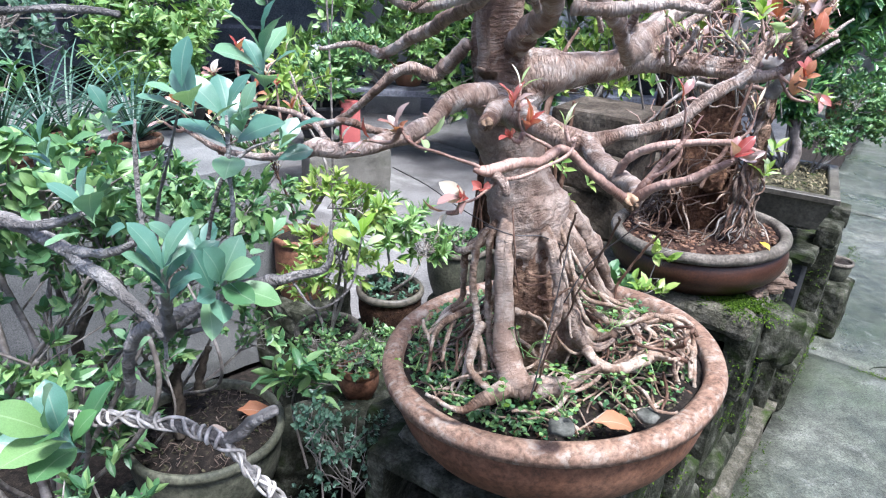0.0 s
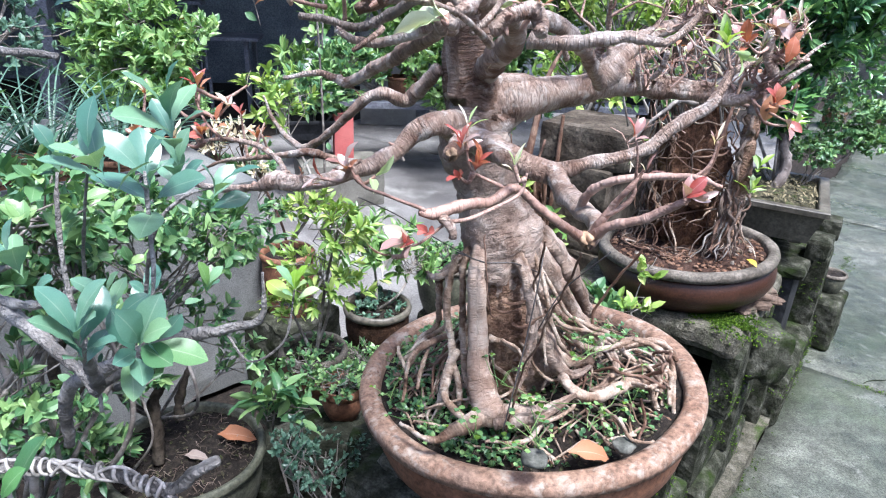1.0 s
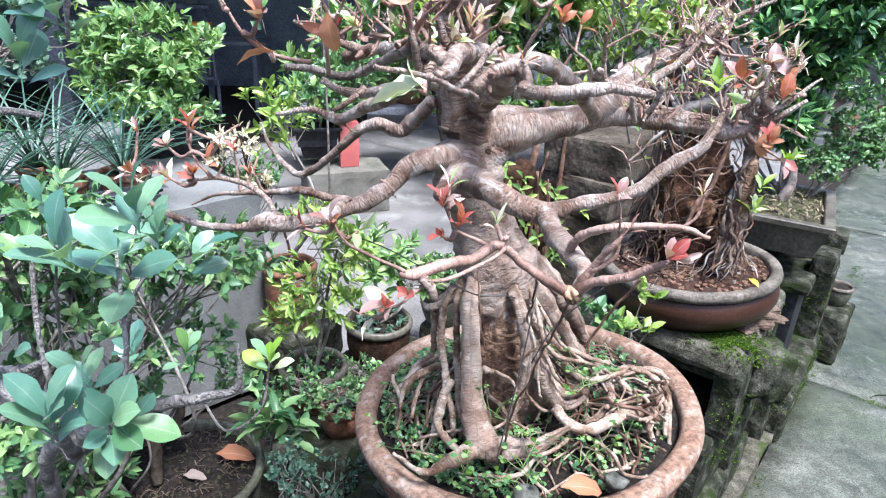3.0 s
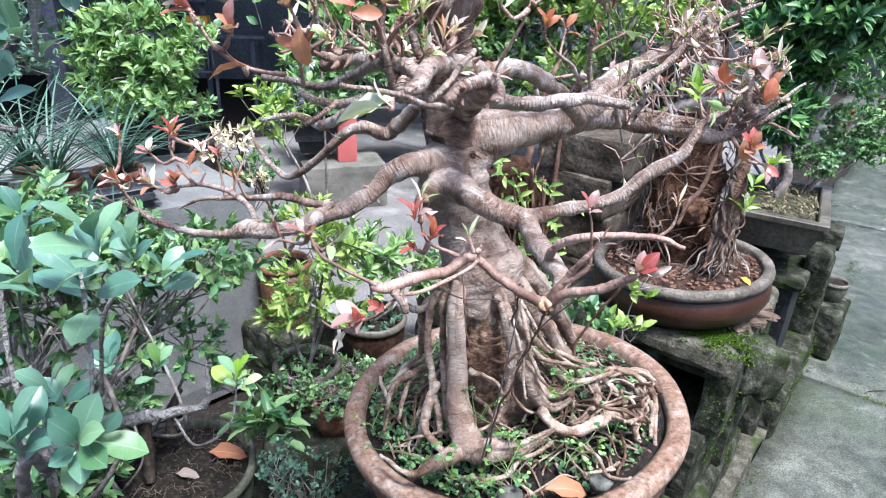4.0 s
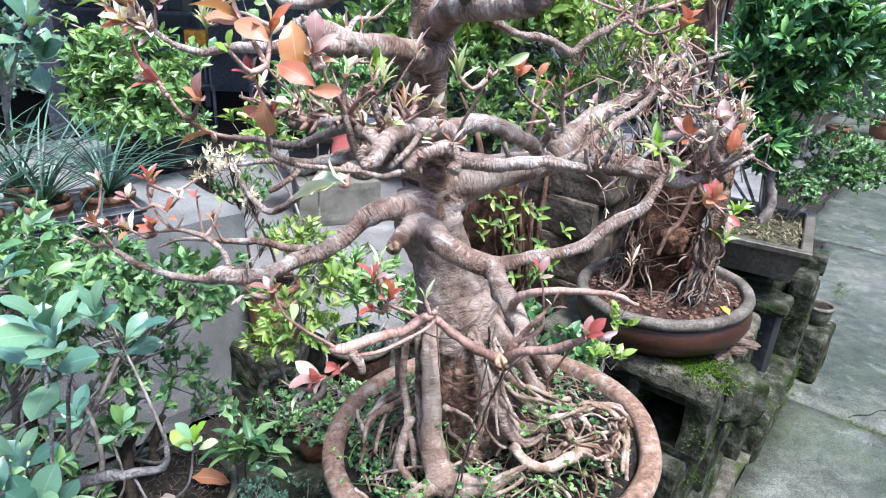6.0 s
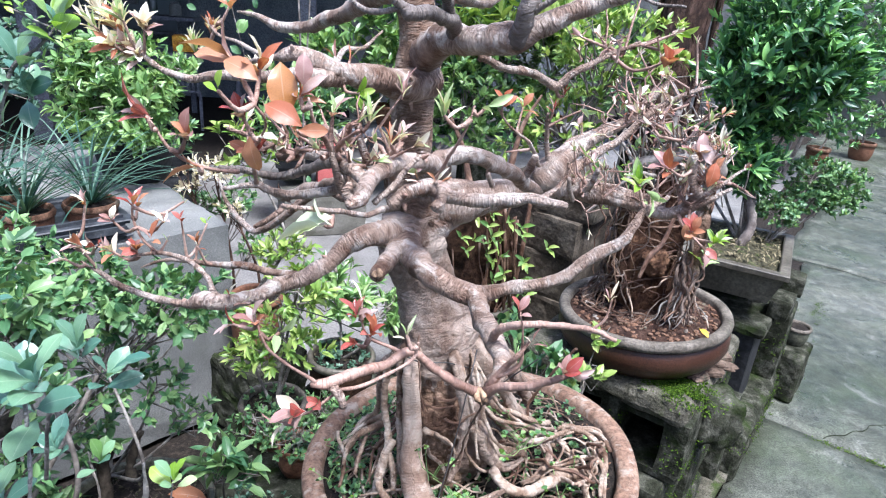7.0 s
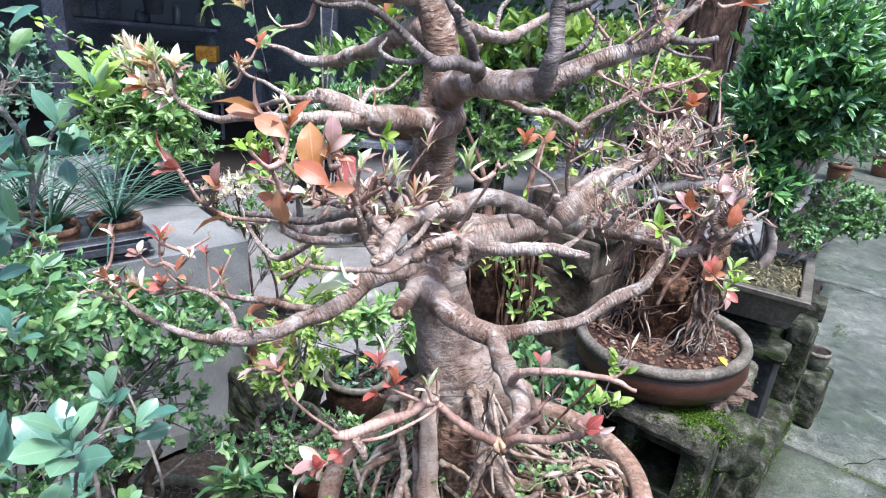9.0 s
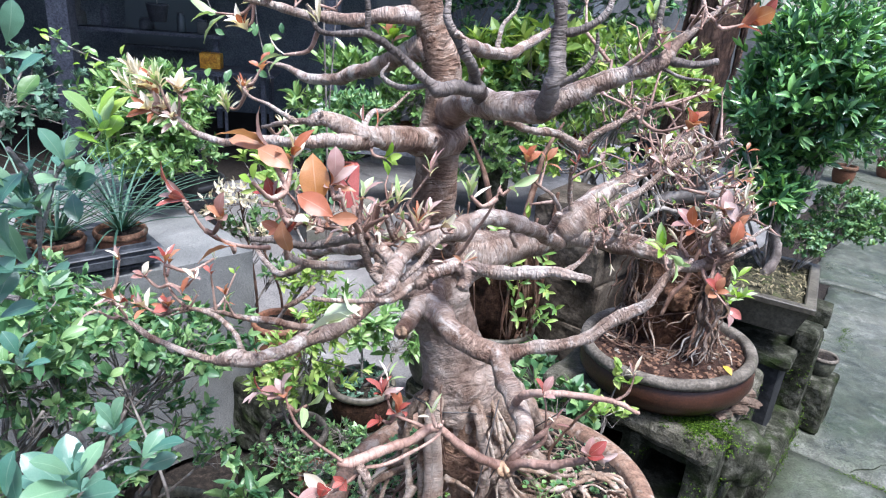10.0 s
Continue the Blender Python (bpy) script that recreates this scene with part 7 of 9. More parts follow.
for k in range(1500):
    a, q = rng.uniform(1.7, 4.6) if rng.random() < 0.62 else rng.uniform(0, 6.28), 0.25 * math.sqrt(rng.uniform(0.1, 1))
    w3 = M1 @ Vector((q * math.cos(a), q * math.sin(a), 0.172 + 0.03 * (1 - q * q / 0.0625) + rng.uniform(0, 0.018)))
    tips.append(w3)
    axes.append((rng.normal(0, 0.4), rng.normal(0, 0.4), 1))
axes = np.array(axes) / np.linalg.norm(axes, axis=1)[:, None]
cover = hang("creeping_weeds", mesh_of("creeping_weeds", *leaf_cloud(*rosettes(rng, np.array(tips), axes, 4, 0.0095, (0.5, 1.4)), 0.75), LSHRUB, smooth=False))
tagged(cover, "low mat of tiny green weeds over the bowl's soil", "weeds", "", "stuff")
debris = []
for k in range(1300):
    a, q = rng.uniform(0, 6.28), 0.252 * math.sqrt(rng.uniform(0.05, 1))
    s = rng.uniform(0.002, 0.0075)
    debris.append(moved(rock((s * 1.6, s * rng.uniform(0.4, 1), s * 0.5), k * 0.7, 0.3, 1, 0.4), M1 @ Matrix.Translation((q * math.cos(a), q * math.sin(a), 0.166 + 0.033 * (1 - q * q / 0.069))) @ pose(0, 0, 0, rng.uniform(-30, 30), rng.uniform(-30, 30), rng.uniform(0, 360))))
tagged(hang("soil_crumbs", mesh_of("soil_crumbs", *joined(debris[:900])[:2], DRYSOIL, smooth=False)), "crumbs of earth and bark litter on the bowl's soil", "litter", "", "stuff")
tagged(hang("bark_bits", mesh_of("bark_bits", *joined(debris[900:])[:2], BRICKM, smooth=False)), "brown bits of bark and dry leaf on the bowl's soil", "litter", "", "stuff")
for k, (at, size) in enumerate([((0.201, 0.735, 0.777), (0.036, 0.03, 0.016)), ((0.331, 0.790, 0.766), (0.036, 0.026, 0.014))]):
    tagged(hang("pebble", mesh_of("pebble", *moved(rock(size, k * 5 + 2, 0.15, 3, 0.2), Matrix.Translation(at) @ pose(0, 0, -0.006, 8, 4, 30 * k)), STONE)), "flat grey pebble on the bowl's soil", "pebble", "bowl pebbles")
tagged(put_leaf(None, LDEAD, "dead", (0.254, 0.770, 0.763), (1, 0.15, 0.02), (0, -0.4, 1), 0.062), "fallen orange-brown dry leaf lying in the bowl", "fallen leaf")

# ---- the second bonsai: roots over rock in a brown bowl ----
TILT2 = Vector((0, 0, 1)).rotation_difference(Vector((-0.084, 0.013, 1))).to_matrix().to_4x4()
foot2 = Vector((0.700, 1.727, 0.721)) - TILT2 @ Vector((0, 0, 0.128))
pot("brown_bowl", foot2, 0.236, 0.128, GLAZE, GREYRIM, "wide brown glazed bowl, grey weathered rim, on the mossy slab", 0.82, 0.03, 0.024, TILT2, "", 0.006, 0.07, 96, 4.0, 0.02)
M2 = Matrix.Translation(foot2) @ TILT2
soil_disc("soil", M2, 0.205, 0.108, REDSOIL, "reddish gritty soil with brick chips in the brown bowl", 0.02, 0.006, 7.0)
rng = np.random.default_rng(21)
chips = []
for k in range(620):
    a, q = rng.uniform(0, 6.28), 0.195 * math.sqrt(rng.uniform(0.05, 1))
    s = rng.uniform(0.004, 0.015)
    chips.append(moved(rock((s, s * rng.uniform(0.6, 1), s * 0.6), k * 1.3, 0.3, 1, 0.4), M2 @ Matrix.Translation((q * math.cos(a), q * math.sin(a), 0.107 + 0.018 * (1 - q * q / 0.042))) @ pose(0, 0, 0, rng.uniform(-20, 20), rng.uniform(-20, 20), rng.uniform(0, 360))))
grit = hang("brick_chips", mesh_of("brick_chips", *joined(chips[:585])[:2], BRICKM, smooth=False))
tagged(hang("pale_grit", mesh_of("pale_grit", *joined(chips[585:])[:2], GRIT, smooth=False)), "pale stone chips scattered on the reddish soil", "grit", "", "stuff")
tagged(grit, "scattered brick chips and grit on the soil", "grit", "", "stuff")
rof = thing("root_over_rock_bonsai", (0.70, 1.74, 0.72), "bonsai whose brown roots grip a tall rock, sparse twigs above", "bonsai tree")
core_at = Vector((0.685, 1.76, 0.70))
rv, rf = rock((0.175, 0.16, 0.40), 8.0, 0.4, 5, 0.15)
part("rock", moved((rv, rf), Matrix.Translation(core_at)), ROCKB, rof, "tall brown rock held in the roots")
for k in range(96):
    a, z = rng.uniform(0, 6.28), 0.42 * rng.uniform(0.1, 1.05)
    rows, r0, drop, swing = [], rng.uniform(0.0009, 0.0032), rng.uniform(0.006, 0.06), rng.normal(0, 0.3)
    for i in range(9):
        a += swing + rng.normal(0, 0.3)
        z = max(0.002, z - drop + rng.normal(0, 0.012))
        swell = (0.104 + 0.016 * rng.random()) * (1 - 0.3 * min(1, z / 0.42) ** 2) + 0.05 * max(0, 0.06 - z) / 0.06 * rng.random()
        rows.append((core_at.x + math.cos(a) * swell * 1.02, core_at.y + math.sin(a) * swell * 0.95, core_at.z + z + 0.01, r0 * (1 - 0.04 * i) * rng.uniform(0.8, 1.2)))
    part("root", tube(rows, 5, 0.25, 0.012, k * 1.1, 0.008), (ROOTD, STEMROOT, ROOTD, ROOTM, COREBARK)[k % 5], rof)
part("rock", moved(rock((0.075, 0.06, 0.07), 3.0, 0.4, 4, 0.2), Matrix.Translation((0.682, 1.672, 0.845))), ROCKB, rof, "pale ochre stone held in the roots")
column = [(0.771, 1.660, 1.090), (0.777, 1.655, 1.000), (0.772, 1.640, 0.901), (0.761, 1.620, 0.831), (0.755, 1.600, 0.774)]
part("trunk", tube([(*p, r) for p, r in zip(column, (0.016, 0.017, 0.018, 0.019, 0.016))], 12, 0.35, None, 4.0), COREBARK, rof, "stem of fused brown roots")
for k in range(12):
    a0, r0, rows = k * 0.52, 0.002 + 0.003 * ((k * 7) % 5) / 4, []
    for i, p in enumerate(column):
        a = a0 + i * 0.6 * (-1) ** k + rng.normal(0, 0.4)
        spread = (0.014, 0.0165, 0.0185, 0.022, 0.05)[i] * (1 + 0.15 * rng.normal())
        rows.append((p[0] + math.cos(a) * spread, p[1] + math.sin(a) * spread, p[2] - (0.022 if i == 4 else 0), r0 * (1 if i < 4 else 0.5)))
    part("root", tube(rows, 6, 0.35, 0.01, k * 2.1, 0.018), (STEMROOT, STEMROOT, ROOTD)[k % 3], rof)
for k in range(20):
    a, p, rows = rng.uniform(2.6, 6.6), np.array((0.762 + rng.normal(0, 0.015), 1.612 + rng.normal(0, 0.01), rng.uniform(0.79, 0.88))), []
    reach = rng.uniform(0.02, 0.085)
    for i in range(6):
        u = i / 5
        a += rng.normal(0, 0.25)
        q = p + np.array((math.cos(a) * reach * u, math.sin(a) * reach * 0.7 * u, 0))
        rows.append((q[0], q[1], p[2] + (0.738 + 0.1 * (q[0] - 0.70) - p[2]) * u**0.7 - 0.01 * (i == 5), rng.uniform(0.0016, 0.0034) * (1 - 0.45 * u)))
    part("root", tube(rows, 6, 0.3, 0.008, k * 1.9, 0.01), (STEMROOT, ROOTM, GREYTWIG)[k % 3], rof)
for rows in ([(*column[0], 0.017), (*(0.783, 1.640, 1.136), 0.016), (*(0.757, 1.650, 1.168), 0.017), (*(0.693, 1.680, 1.153), 0.018), (*(0.611, 1.720, 1.120), 0.016), (*(0.571, 1.750, 1.058), 0.014)], [(*(0.693, 1.680, 1.153), 0.01), (*(0.665, 1.700, 1.211), 0.009), (*(0.676, 1.720, 1.280), 0.007), (*(0.630, 1.740, 1.356), 0.004)], [(*(0.717, 1.620, 1.213), 0.003), (*(0.662, 1.560, 0.991), 0.005), (*(0.623, 1.530, 0.942), 0.006), (*(0.605, 1.520, 0.888), 0.004)]):
    part("branch", tube(rows, 10, 0.18, None, rows[0][0] * 9), GREYTWIG if rows[0][3] > 0.006 else ROOTD, rof)
for k in range(5):
    top, x = Vector((0.546, 1.660, 1.038)), rng.uniform(-0.03, 0.07)
    part("root", tube([(top.x + x, top.y + rng.normal(0, 0.02), top.z + 0.02, 0.002), (top.x + x + rng.normal(0, 0.01), top.y, top.z - 0.1, 0.0018), (top.x + x + rng.normal(0, 0.015), top.y, top.z - rng.uniform(0.14, 0.24), 0.0012)], 5, 0.2, 0.012, k, 0.022), (ROOTD, COREBARK)[k % 2], rof)
for k in range(52):
    a = rng.uniform(0, 6.28)
    p = np.array((core_at.x + rng.normal(0, 0.07), core_at.y + rng.normal(0, 0.05), core_at.z + rng.uniform(0.3, 0.42)))
    q = p + np.array((rng.normal(-0.02, 0.045), rng.normal(0, 0.05), rng.uniform(0.05, 0.2)))
    part("twig", stick(p, q, rng.uniform(0.002, 0.0045), 5, 0.02, rng), GREYTWIG, rof)
    if k % 2:
        sprig(rof, q, q - p, rng.integers(3, 6), 0.03, [[LBRIGHT, LLIME], [LPINK, LCREAM], [LORANGE, LBRIGHT]][k % 3], "oval", k)
for k in range(9):
    start = np.array((0.66 + rng.normal(0, 0.05), 1.72 + rng.normal(0, 0.03), 1.10))
    limb, d = [], rng.normal(0, 0.4, 3) + np.array((-0.15, 0, 0.9))
    p = start
    for i in range(6):
        limb.append((*p, 0.0065 * (1 - 0.13 * i)))
        d = d / np.linalg.norm(d) + rng.normal(0, 0.45, 3) + np.array((0, 0, 0.05))
        p = p + d / np.linalg.norm(d) * rng.uniform(0.03, 0.055)
    part("branch", tube(limb, 7, 0.3, 0.01, k * 3.3, 0.004), (GREYTWIG, PINKTWIG)[k % 2], rof)
    for i in range(14):
        a = np.array(limb[rng.integers(1, 6)][:3])
        b = a + rng.normal(0, 0.032, 3) + np.array((0, 0, 0.022))
        part("twig", stick(a, b, rng.uniform(0.0012, 0.0026), 5, 0.008, rng), (PINKTWIG, GREYTWIG)[k % 2], rof)
        if i % 3 == 0:
            sprig(rof, b, b - a, 4, rng.uniform(0.016, 0.03), [[LPINK, LCREAM], [LORANGE, LPINK], [LCREAM, LPALE], [LBRIGHT, LLIME]][(i + k) % 4], ("bud", "long")[k % 2], 700 + k * 20 + i, (10, 50))
for k, (at, ax, n, L, mats) in enumerate([((0.786, 1.600, 0.916), (0.1, -0.3, 1), 7, 0.055, [LLIME, LPALE]), ((0.792, 1.600, 0.974), (0.3, -0.2, 1), 5, 0.05, [LLIME, LBRIGHT]), ((0.497, 1.700, 1.093), (-0.2, -0.5, 0.6), 5, 0.04, [LBRIGHT, LYELLOW]), ((0.568, 1.700, 1.087), (0.2, -0.5, 0.4), 5, 0.04, [LBRIGHT])]):
    sprig(rof, at, ax, n, L, mats, "long", k + 300)
tagged(put_leaf(None, LYELL, "oval", (0.801, 1.570, 0.741), (0.4, -1, 0.05), (0, -0.2, 1), 0.035), "small fallen yellow leaf on the reddish soil", "fallen leaf")

# ---- the trough with a clipped dark tree ----
trough = thing("trough", B(2.62, -0.33, 0.585), "dark brown rectangular glazed trough with a thick rim, on the bench", "plant trough")


def tray_shape(w, l, h, wall, lip, flare=0.02, first=0, last=10):
    """A rectangular open trough: outer wall, lip, inner wall and bottom."""
    rows = [(0.0, 0.0, 0.0), (w / 2 - flare, l / 2 - flare, 0.0), (w / 2, l / 2, h - lip), (w / 2 + 0.012, l / 2 + 0.012, h - lip + 0.003), (w / 2 + 0.012, l / 2 + 0.012, h - 0.003), (w / 2 + 0.009, l / 2 + 0.009, h), (w / 2 - wall, l / 2 - wall, h), (w / 2 - wall - 0.004, l / 2 - wall - 0.004, h - 0.004), (w / 2 - wall - 0.005, l / 2 - wall - 0.005, h * 0.4), (0.0, 0.0, h * 0.4)]
    rows = rows[first:last]
    vs, fs, n = [], [], len(rows)
    for cx, cy in ((1, 1), (-1, 1), (-1, -1), (1, -1)):
        vs += [(a * cx, b * cy, z) for a, b, z in rows]
    for i in range(4):
        for j in range(n - 1):
            fs.append((i * n + j, ((i + 1) % 4) * n + j, ((i + 1) % 4) * n + j + 1, i * n + j + 1))
    return np.array(vs, float), fs


MT = pose(1.196, 2.339, 0.598, 0, 0, BENCH + 9)
part("body", moved(tray_shape(0.33, 0.48, 0.125, 0.018, 0.022, 0.03, 0, 3), MT), TROUGHM, trough, smooth=False)
part("rim", moved(tray_shape(0.33, 0.48, 0.125, 0.018, 0.022, 0.03, 2, 8), MT), TROUGHM, trough, "thick moulded rim", smooth=False)
part("inner_wall", moved(tray_shape(0.33, 0.48, 0.125, 0.018, 0.022, 0.03, 7, 10), MT), TROUGHM, trough, smooth=False)
for dx, dy in ((-0.1, -0.18), (0.1, -0.18), (-0.1, 0.18), (0.1, 0.18)):
    fv = box_grid((0.05, 0.06, 0.014), 0.02, 0.001, dx)
    part("foot", moved((np.array([tuple(q) for q in fv[0]]), fv[1]), MT @ Matrix.Translation((dx, dy, -0.013))), TROUGHM, trough, smooth=False)
sv, sf = [], []
for i in range(25):
    for j in range(33):
        x, y = -0.15 + 0.3 * i / 24, -0.225 + 0.45 * j / 32
        sv.append((x, y, 0.1 + 0.02 * (1 - (x / 0.15) ** 2) + 0.009 * noise.noise(Vector((x * 30, y * 30, 1))) + 0.006 * noise.noise(Vector((x * 80, y * 80, 4)))))
sf = [(i * 33 + j, (i + 1) * 33 + j, (i + 1) * 33 + j + 1, i * 33 + j + 1) for i in range(24) for j in range(32)]
tagged(hang("soil", mesh_of("soil", *moved((sv, sf), MT), DRYSOIL)), "soil under dry litter and moss in the dark trough", "soil")
litter = []
for k in range(320):
    x, y = rng.uniform(-0.14, 0.14), rng.uniform(-0.21, 0.21)
    litter.append(moved(blade(3, 0.35, 0.3, 0.4)[0:2], MT @ Matrix.Translation((x, y, 0.115 + 0.02 * (1 - (x / 0.15) ** 2))) @ pose(0, 0, 0, rng.uniform(-20, 20), rng.uniform(-30, 30), rng.uniform(0, 360)) @ Matrix.Scale(rng.uniform(0.01, 0.022), 4)))
tagged(hang("leaf_litter", mesh_of("leaf_litter", *joined(litter)[:2], LSTRAW)), "dry straw-coloured leaf litter on the trough's soil", "leaf litter", "", "stuff")
shrub("clipped_tree", B(2.66, -0.36, 0.69), [((1.227, 2.420, 1.334), (0.22, 0.2, 0.19), 300), ((1.044, 2.380, 1.321), (0.12, 0.14, 0.14), 110), ((1.380, 2.450, 1.344), (0.14, 0.15, 0.16), 150), ((1.209, 2.450, 1.505), (0.2, 0.18, 0.13), 190), ((1.083, 2.400, 1.128), (0.08, 0.1, 0.08), 60), ((1.236, 2.450, 1.16), (0.13, 0.12, 0.06), 60), ((1.15, 2.35, 1.04), (0.1, 0.1, 0.09), 80), ((1.192, 2.420, 0.95), (0.08, 0.07, 0.08), 60), ((1.12, 2.4, 1.22), (0.1, 0.1, 0.08), 50)], 0.054, 0.28, 10, LDARK, GREYTWIG, "clipped tree with dense small dark green glossy leaves, in the trough", "tree", 0.006, 31, "", True, (0.3, 1.1), 60, 0.7, 290, "long")
shrub("small_leaved_shrub", (1.33, 2.42, 0.70), [((1.499, 2.500, 0.879), (0.13, 0.1, 0.09), 190), ((1.344, 2.450, 0.833), (0.1, 0.09, 0.07), 130), ((1.62, 2.550, 0.91), (0.11, 0.1, 0.11), 180), ((1.48, 2.5, 0.99), (0.11, 0.1, 0.05), 110)], 0.021, 0.55, 7, LSHRUB, GREYTWIG, "small-leaved shrub with rounded bluish green leaves, in the trough", "shrub", 0.004, 33, "", True, (0.35, 1.25), 60, 0.45, 200, "oval")
for rows in ([(0.0, 0.0, 0.11, 0.02), (0.02, 0.02, 0.2, 0.017), (-0.03, 0.05, 0.34, 0.016), (0.0, 0.03, 0.5, 0.012)],):
    q = [(*(MT @ Vector(r[:3])), r[3]) for r in rows]
    ob = hang("bare_stump", mesh_of("bare_stump", *tube(q, 10, 0.2, None, 3)[:2], BARKD))
    tagged(ob, "grey gnarled stem rising from the trough", "tree stem", "trough stems")

# the small pot on the ledge
pot("small_pot", (1.63, 2.56, 0.22), 0.058, 0.085, POTGREEN, GREYRIM, "small grey clay pot full of dark soil, on the ledge", 0.72, 0.012, 0.014, None, "", 0.01, 0.01, 40, 0)
soil_disc("soil", Matrix.Translation((1.63, 2.56, 0.22)), 0.045, 0.073, SOIL, "dark soil in the small ledge pot", 0.006, 0.004, 0, 8, 28)

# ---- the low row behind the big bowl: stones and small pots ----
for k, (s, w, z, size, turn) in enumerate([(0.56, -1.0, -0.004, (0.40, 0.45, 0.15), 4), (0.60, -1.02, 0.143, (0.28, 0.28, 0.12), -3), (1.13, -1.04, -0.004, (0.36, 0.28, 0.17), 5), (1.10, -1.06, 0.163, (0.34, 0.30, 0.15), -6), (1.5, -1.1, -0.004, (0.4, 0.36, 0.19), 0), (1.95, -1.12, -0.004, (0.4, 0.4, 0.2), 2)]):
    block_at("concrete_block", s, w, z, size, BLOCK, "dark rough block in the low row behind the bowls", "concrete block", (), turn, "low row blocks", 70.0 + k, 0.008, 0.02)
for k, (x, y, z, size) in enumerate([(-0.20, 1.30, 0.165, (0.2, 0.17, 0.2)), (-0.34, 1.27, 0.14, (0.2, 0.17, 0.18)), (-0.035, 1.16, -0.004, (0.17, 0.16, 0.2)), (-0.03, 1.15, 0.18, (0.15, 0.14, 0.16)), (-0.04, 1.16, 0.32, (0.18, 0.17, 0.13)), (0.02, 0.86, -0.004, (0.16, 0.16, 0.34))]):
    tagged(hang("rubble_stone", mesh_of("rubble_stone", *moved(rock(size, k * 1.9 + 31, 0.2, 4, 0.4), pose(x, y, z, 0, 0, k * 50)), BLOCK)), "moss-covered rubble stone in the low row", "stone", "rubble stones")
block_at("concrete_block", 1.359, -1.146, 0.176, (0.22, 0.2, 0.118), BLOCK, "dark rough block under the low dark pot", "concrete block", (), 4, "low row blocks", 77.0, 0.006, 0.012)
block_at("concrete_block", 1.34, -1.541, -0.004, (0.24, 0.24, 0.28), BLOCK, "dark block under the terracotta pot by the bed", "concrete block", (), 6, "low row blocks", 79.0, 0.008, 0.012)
for name, x, y, z, r, h, body, rim_mat, foot, lab in [
    ("planter_pot", -0.47, 1.10, 0.262, 0.165, 0.16, POTGREEN, POTGREEN, 0.78, "wide olive-grey clay pot of dark soil with a thick rim"),
    ("small_clay_pot", -0.185, 1.345, 0.345, 0.052, 0.09, CLAY, CLAY, 0.72, "small red clay pot on a mossy stone"),
    ("clay_pot", -0.295, 1.50, 0.312, 0.092, 0.125, CLAY, GREYRIM, 0.7, "round brown clay pot with crumbling soil"),
    # Pot body takes a near-black colour in place of the shade under its rim.
    ("shaded_pot", -0.165, 1.77, 0.292, 0.105, 0.143, FIBRESHADE, TROUGHM, 0.75, "hollow clay pot with an offshoot, body near-black to show shade"),
    ("square_clay_pot", -0.50, 1.98, 0.272, 0.092, 0.228, CLAY, CLAY, 0.78, "tall terracotta pot beside the raised bed"),
    ("olive_bowl", 0.03, 2.22, 0.195, 0.125, 0.21, POTGREEN, GREYRIM, 0.7, "deep olive clay bowl of creeping green plants")]:
    pot(name, (x, y, z), r, h, body, rim_mat, lab, foot, 0.017 if r > 0.08 else 0.01, 0.02, None, "small pots", 0.012, 0.02, 56, x * 7)
    soil_disc("soil", Matrix.Translation((x, y, z)), r - 0.014, h - 0.022, SOIL, "dark soil in a clay pot", 0.01, 0.006, x * 3, 12, 40)
rng = np.random.default_rng(61)
for x, y, z, r, n, mat in [(-0.47, 1.10, 0.403, 0.148, 0, LSHRUB), (-0.185, 1.345, 0.415, 0.04, 14, LBLUE), (-0.295, 1.50, 0.418, 0.075, 16, LSHRUB), (-0.165, 1.77, 0.417, 0.088, 60, LBLUE), (0.03, 2.22, 0.388, 0.11, 50, LSHRUB)]:
    bits = []
    for k in range(int(1800 * r)):
        a, q, s = rng.uniform(0, 6.28), r * math.sqrt(rng.random()), rng.uniform(0.002, 0.008)
        bits.append(moved(rock((s * 1.7, s * rng.uniform(0.3, 1), s * 0.5), k * 0.7, 0.3, 1, 0.4), pose(x + q * math.cos(a), y + q * math.sin(a), z - 0.002 + 0.009 * (1 - q * q / r / r), rng.uniform(-30, 30), rng.uniform(-30, 30), rng.uniform(0, 360))))
    tagged(hang("soil_crumbs", mesh_of("soil_crumbs", *joined(bits)[:2], DRYSOIL, smooth=False)), "crumbs of earth and dry litter on a pot's soil", "litter", "", "stuff")
    if n:
        tips = np.array([(x + math.cos(a) * q, y + math.sin(a) * q, z + 0.012 + 0.03 * rng.random()) for a, q in zip(rng.uniform(0, 6.28, n), r * np.sqrt(rng.random(n)))])
        axes = rng.normal(0, 0.35, (n, 3)) + np.array((0, -0.1, 1))
        tagged(hang("creeping_weeds", mesh_of("creeping_weeds", *leaf_cloud(*rosettes(rng, tips, axes / np.linalg.norm(axes, axis=1)[:, None], 7, 0.017, (0.5, 1.4)), 0.6), mat, smooth=False)), "low weeds spreading over a small pot's soil", "weeds", "", "stuff")
tagged(put_leaf(None, LDEAD, "dead", (-0.412, 1.140, 0.430), (1, 0.1, 0.06), (0, -0.4, 1), 0.075), "fallen brown leaf on the planter pot's rim", "fallen leaf")
tagged(put_leaf(None, LPAPER, "dead", (-0.461, 1.080, 0.420), (1, 0.1, 0.03), (0, -0.3, 1), 0.045), "pinkish dry leaf on the planter pot's soil", "fallen leaf")
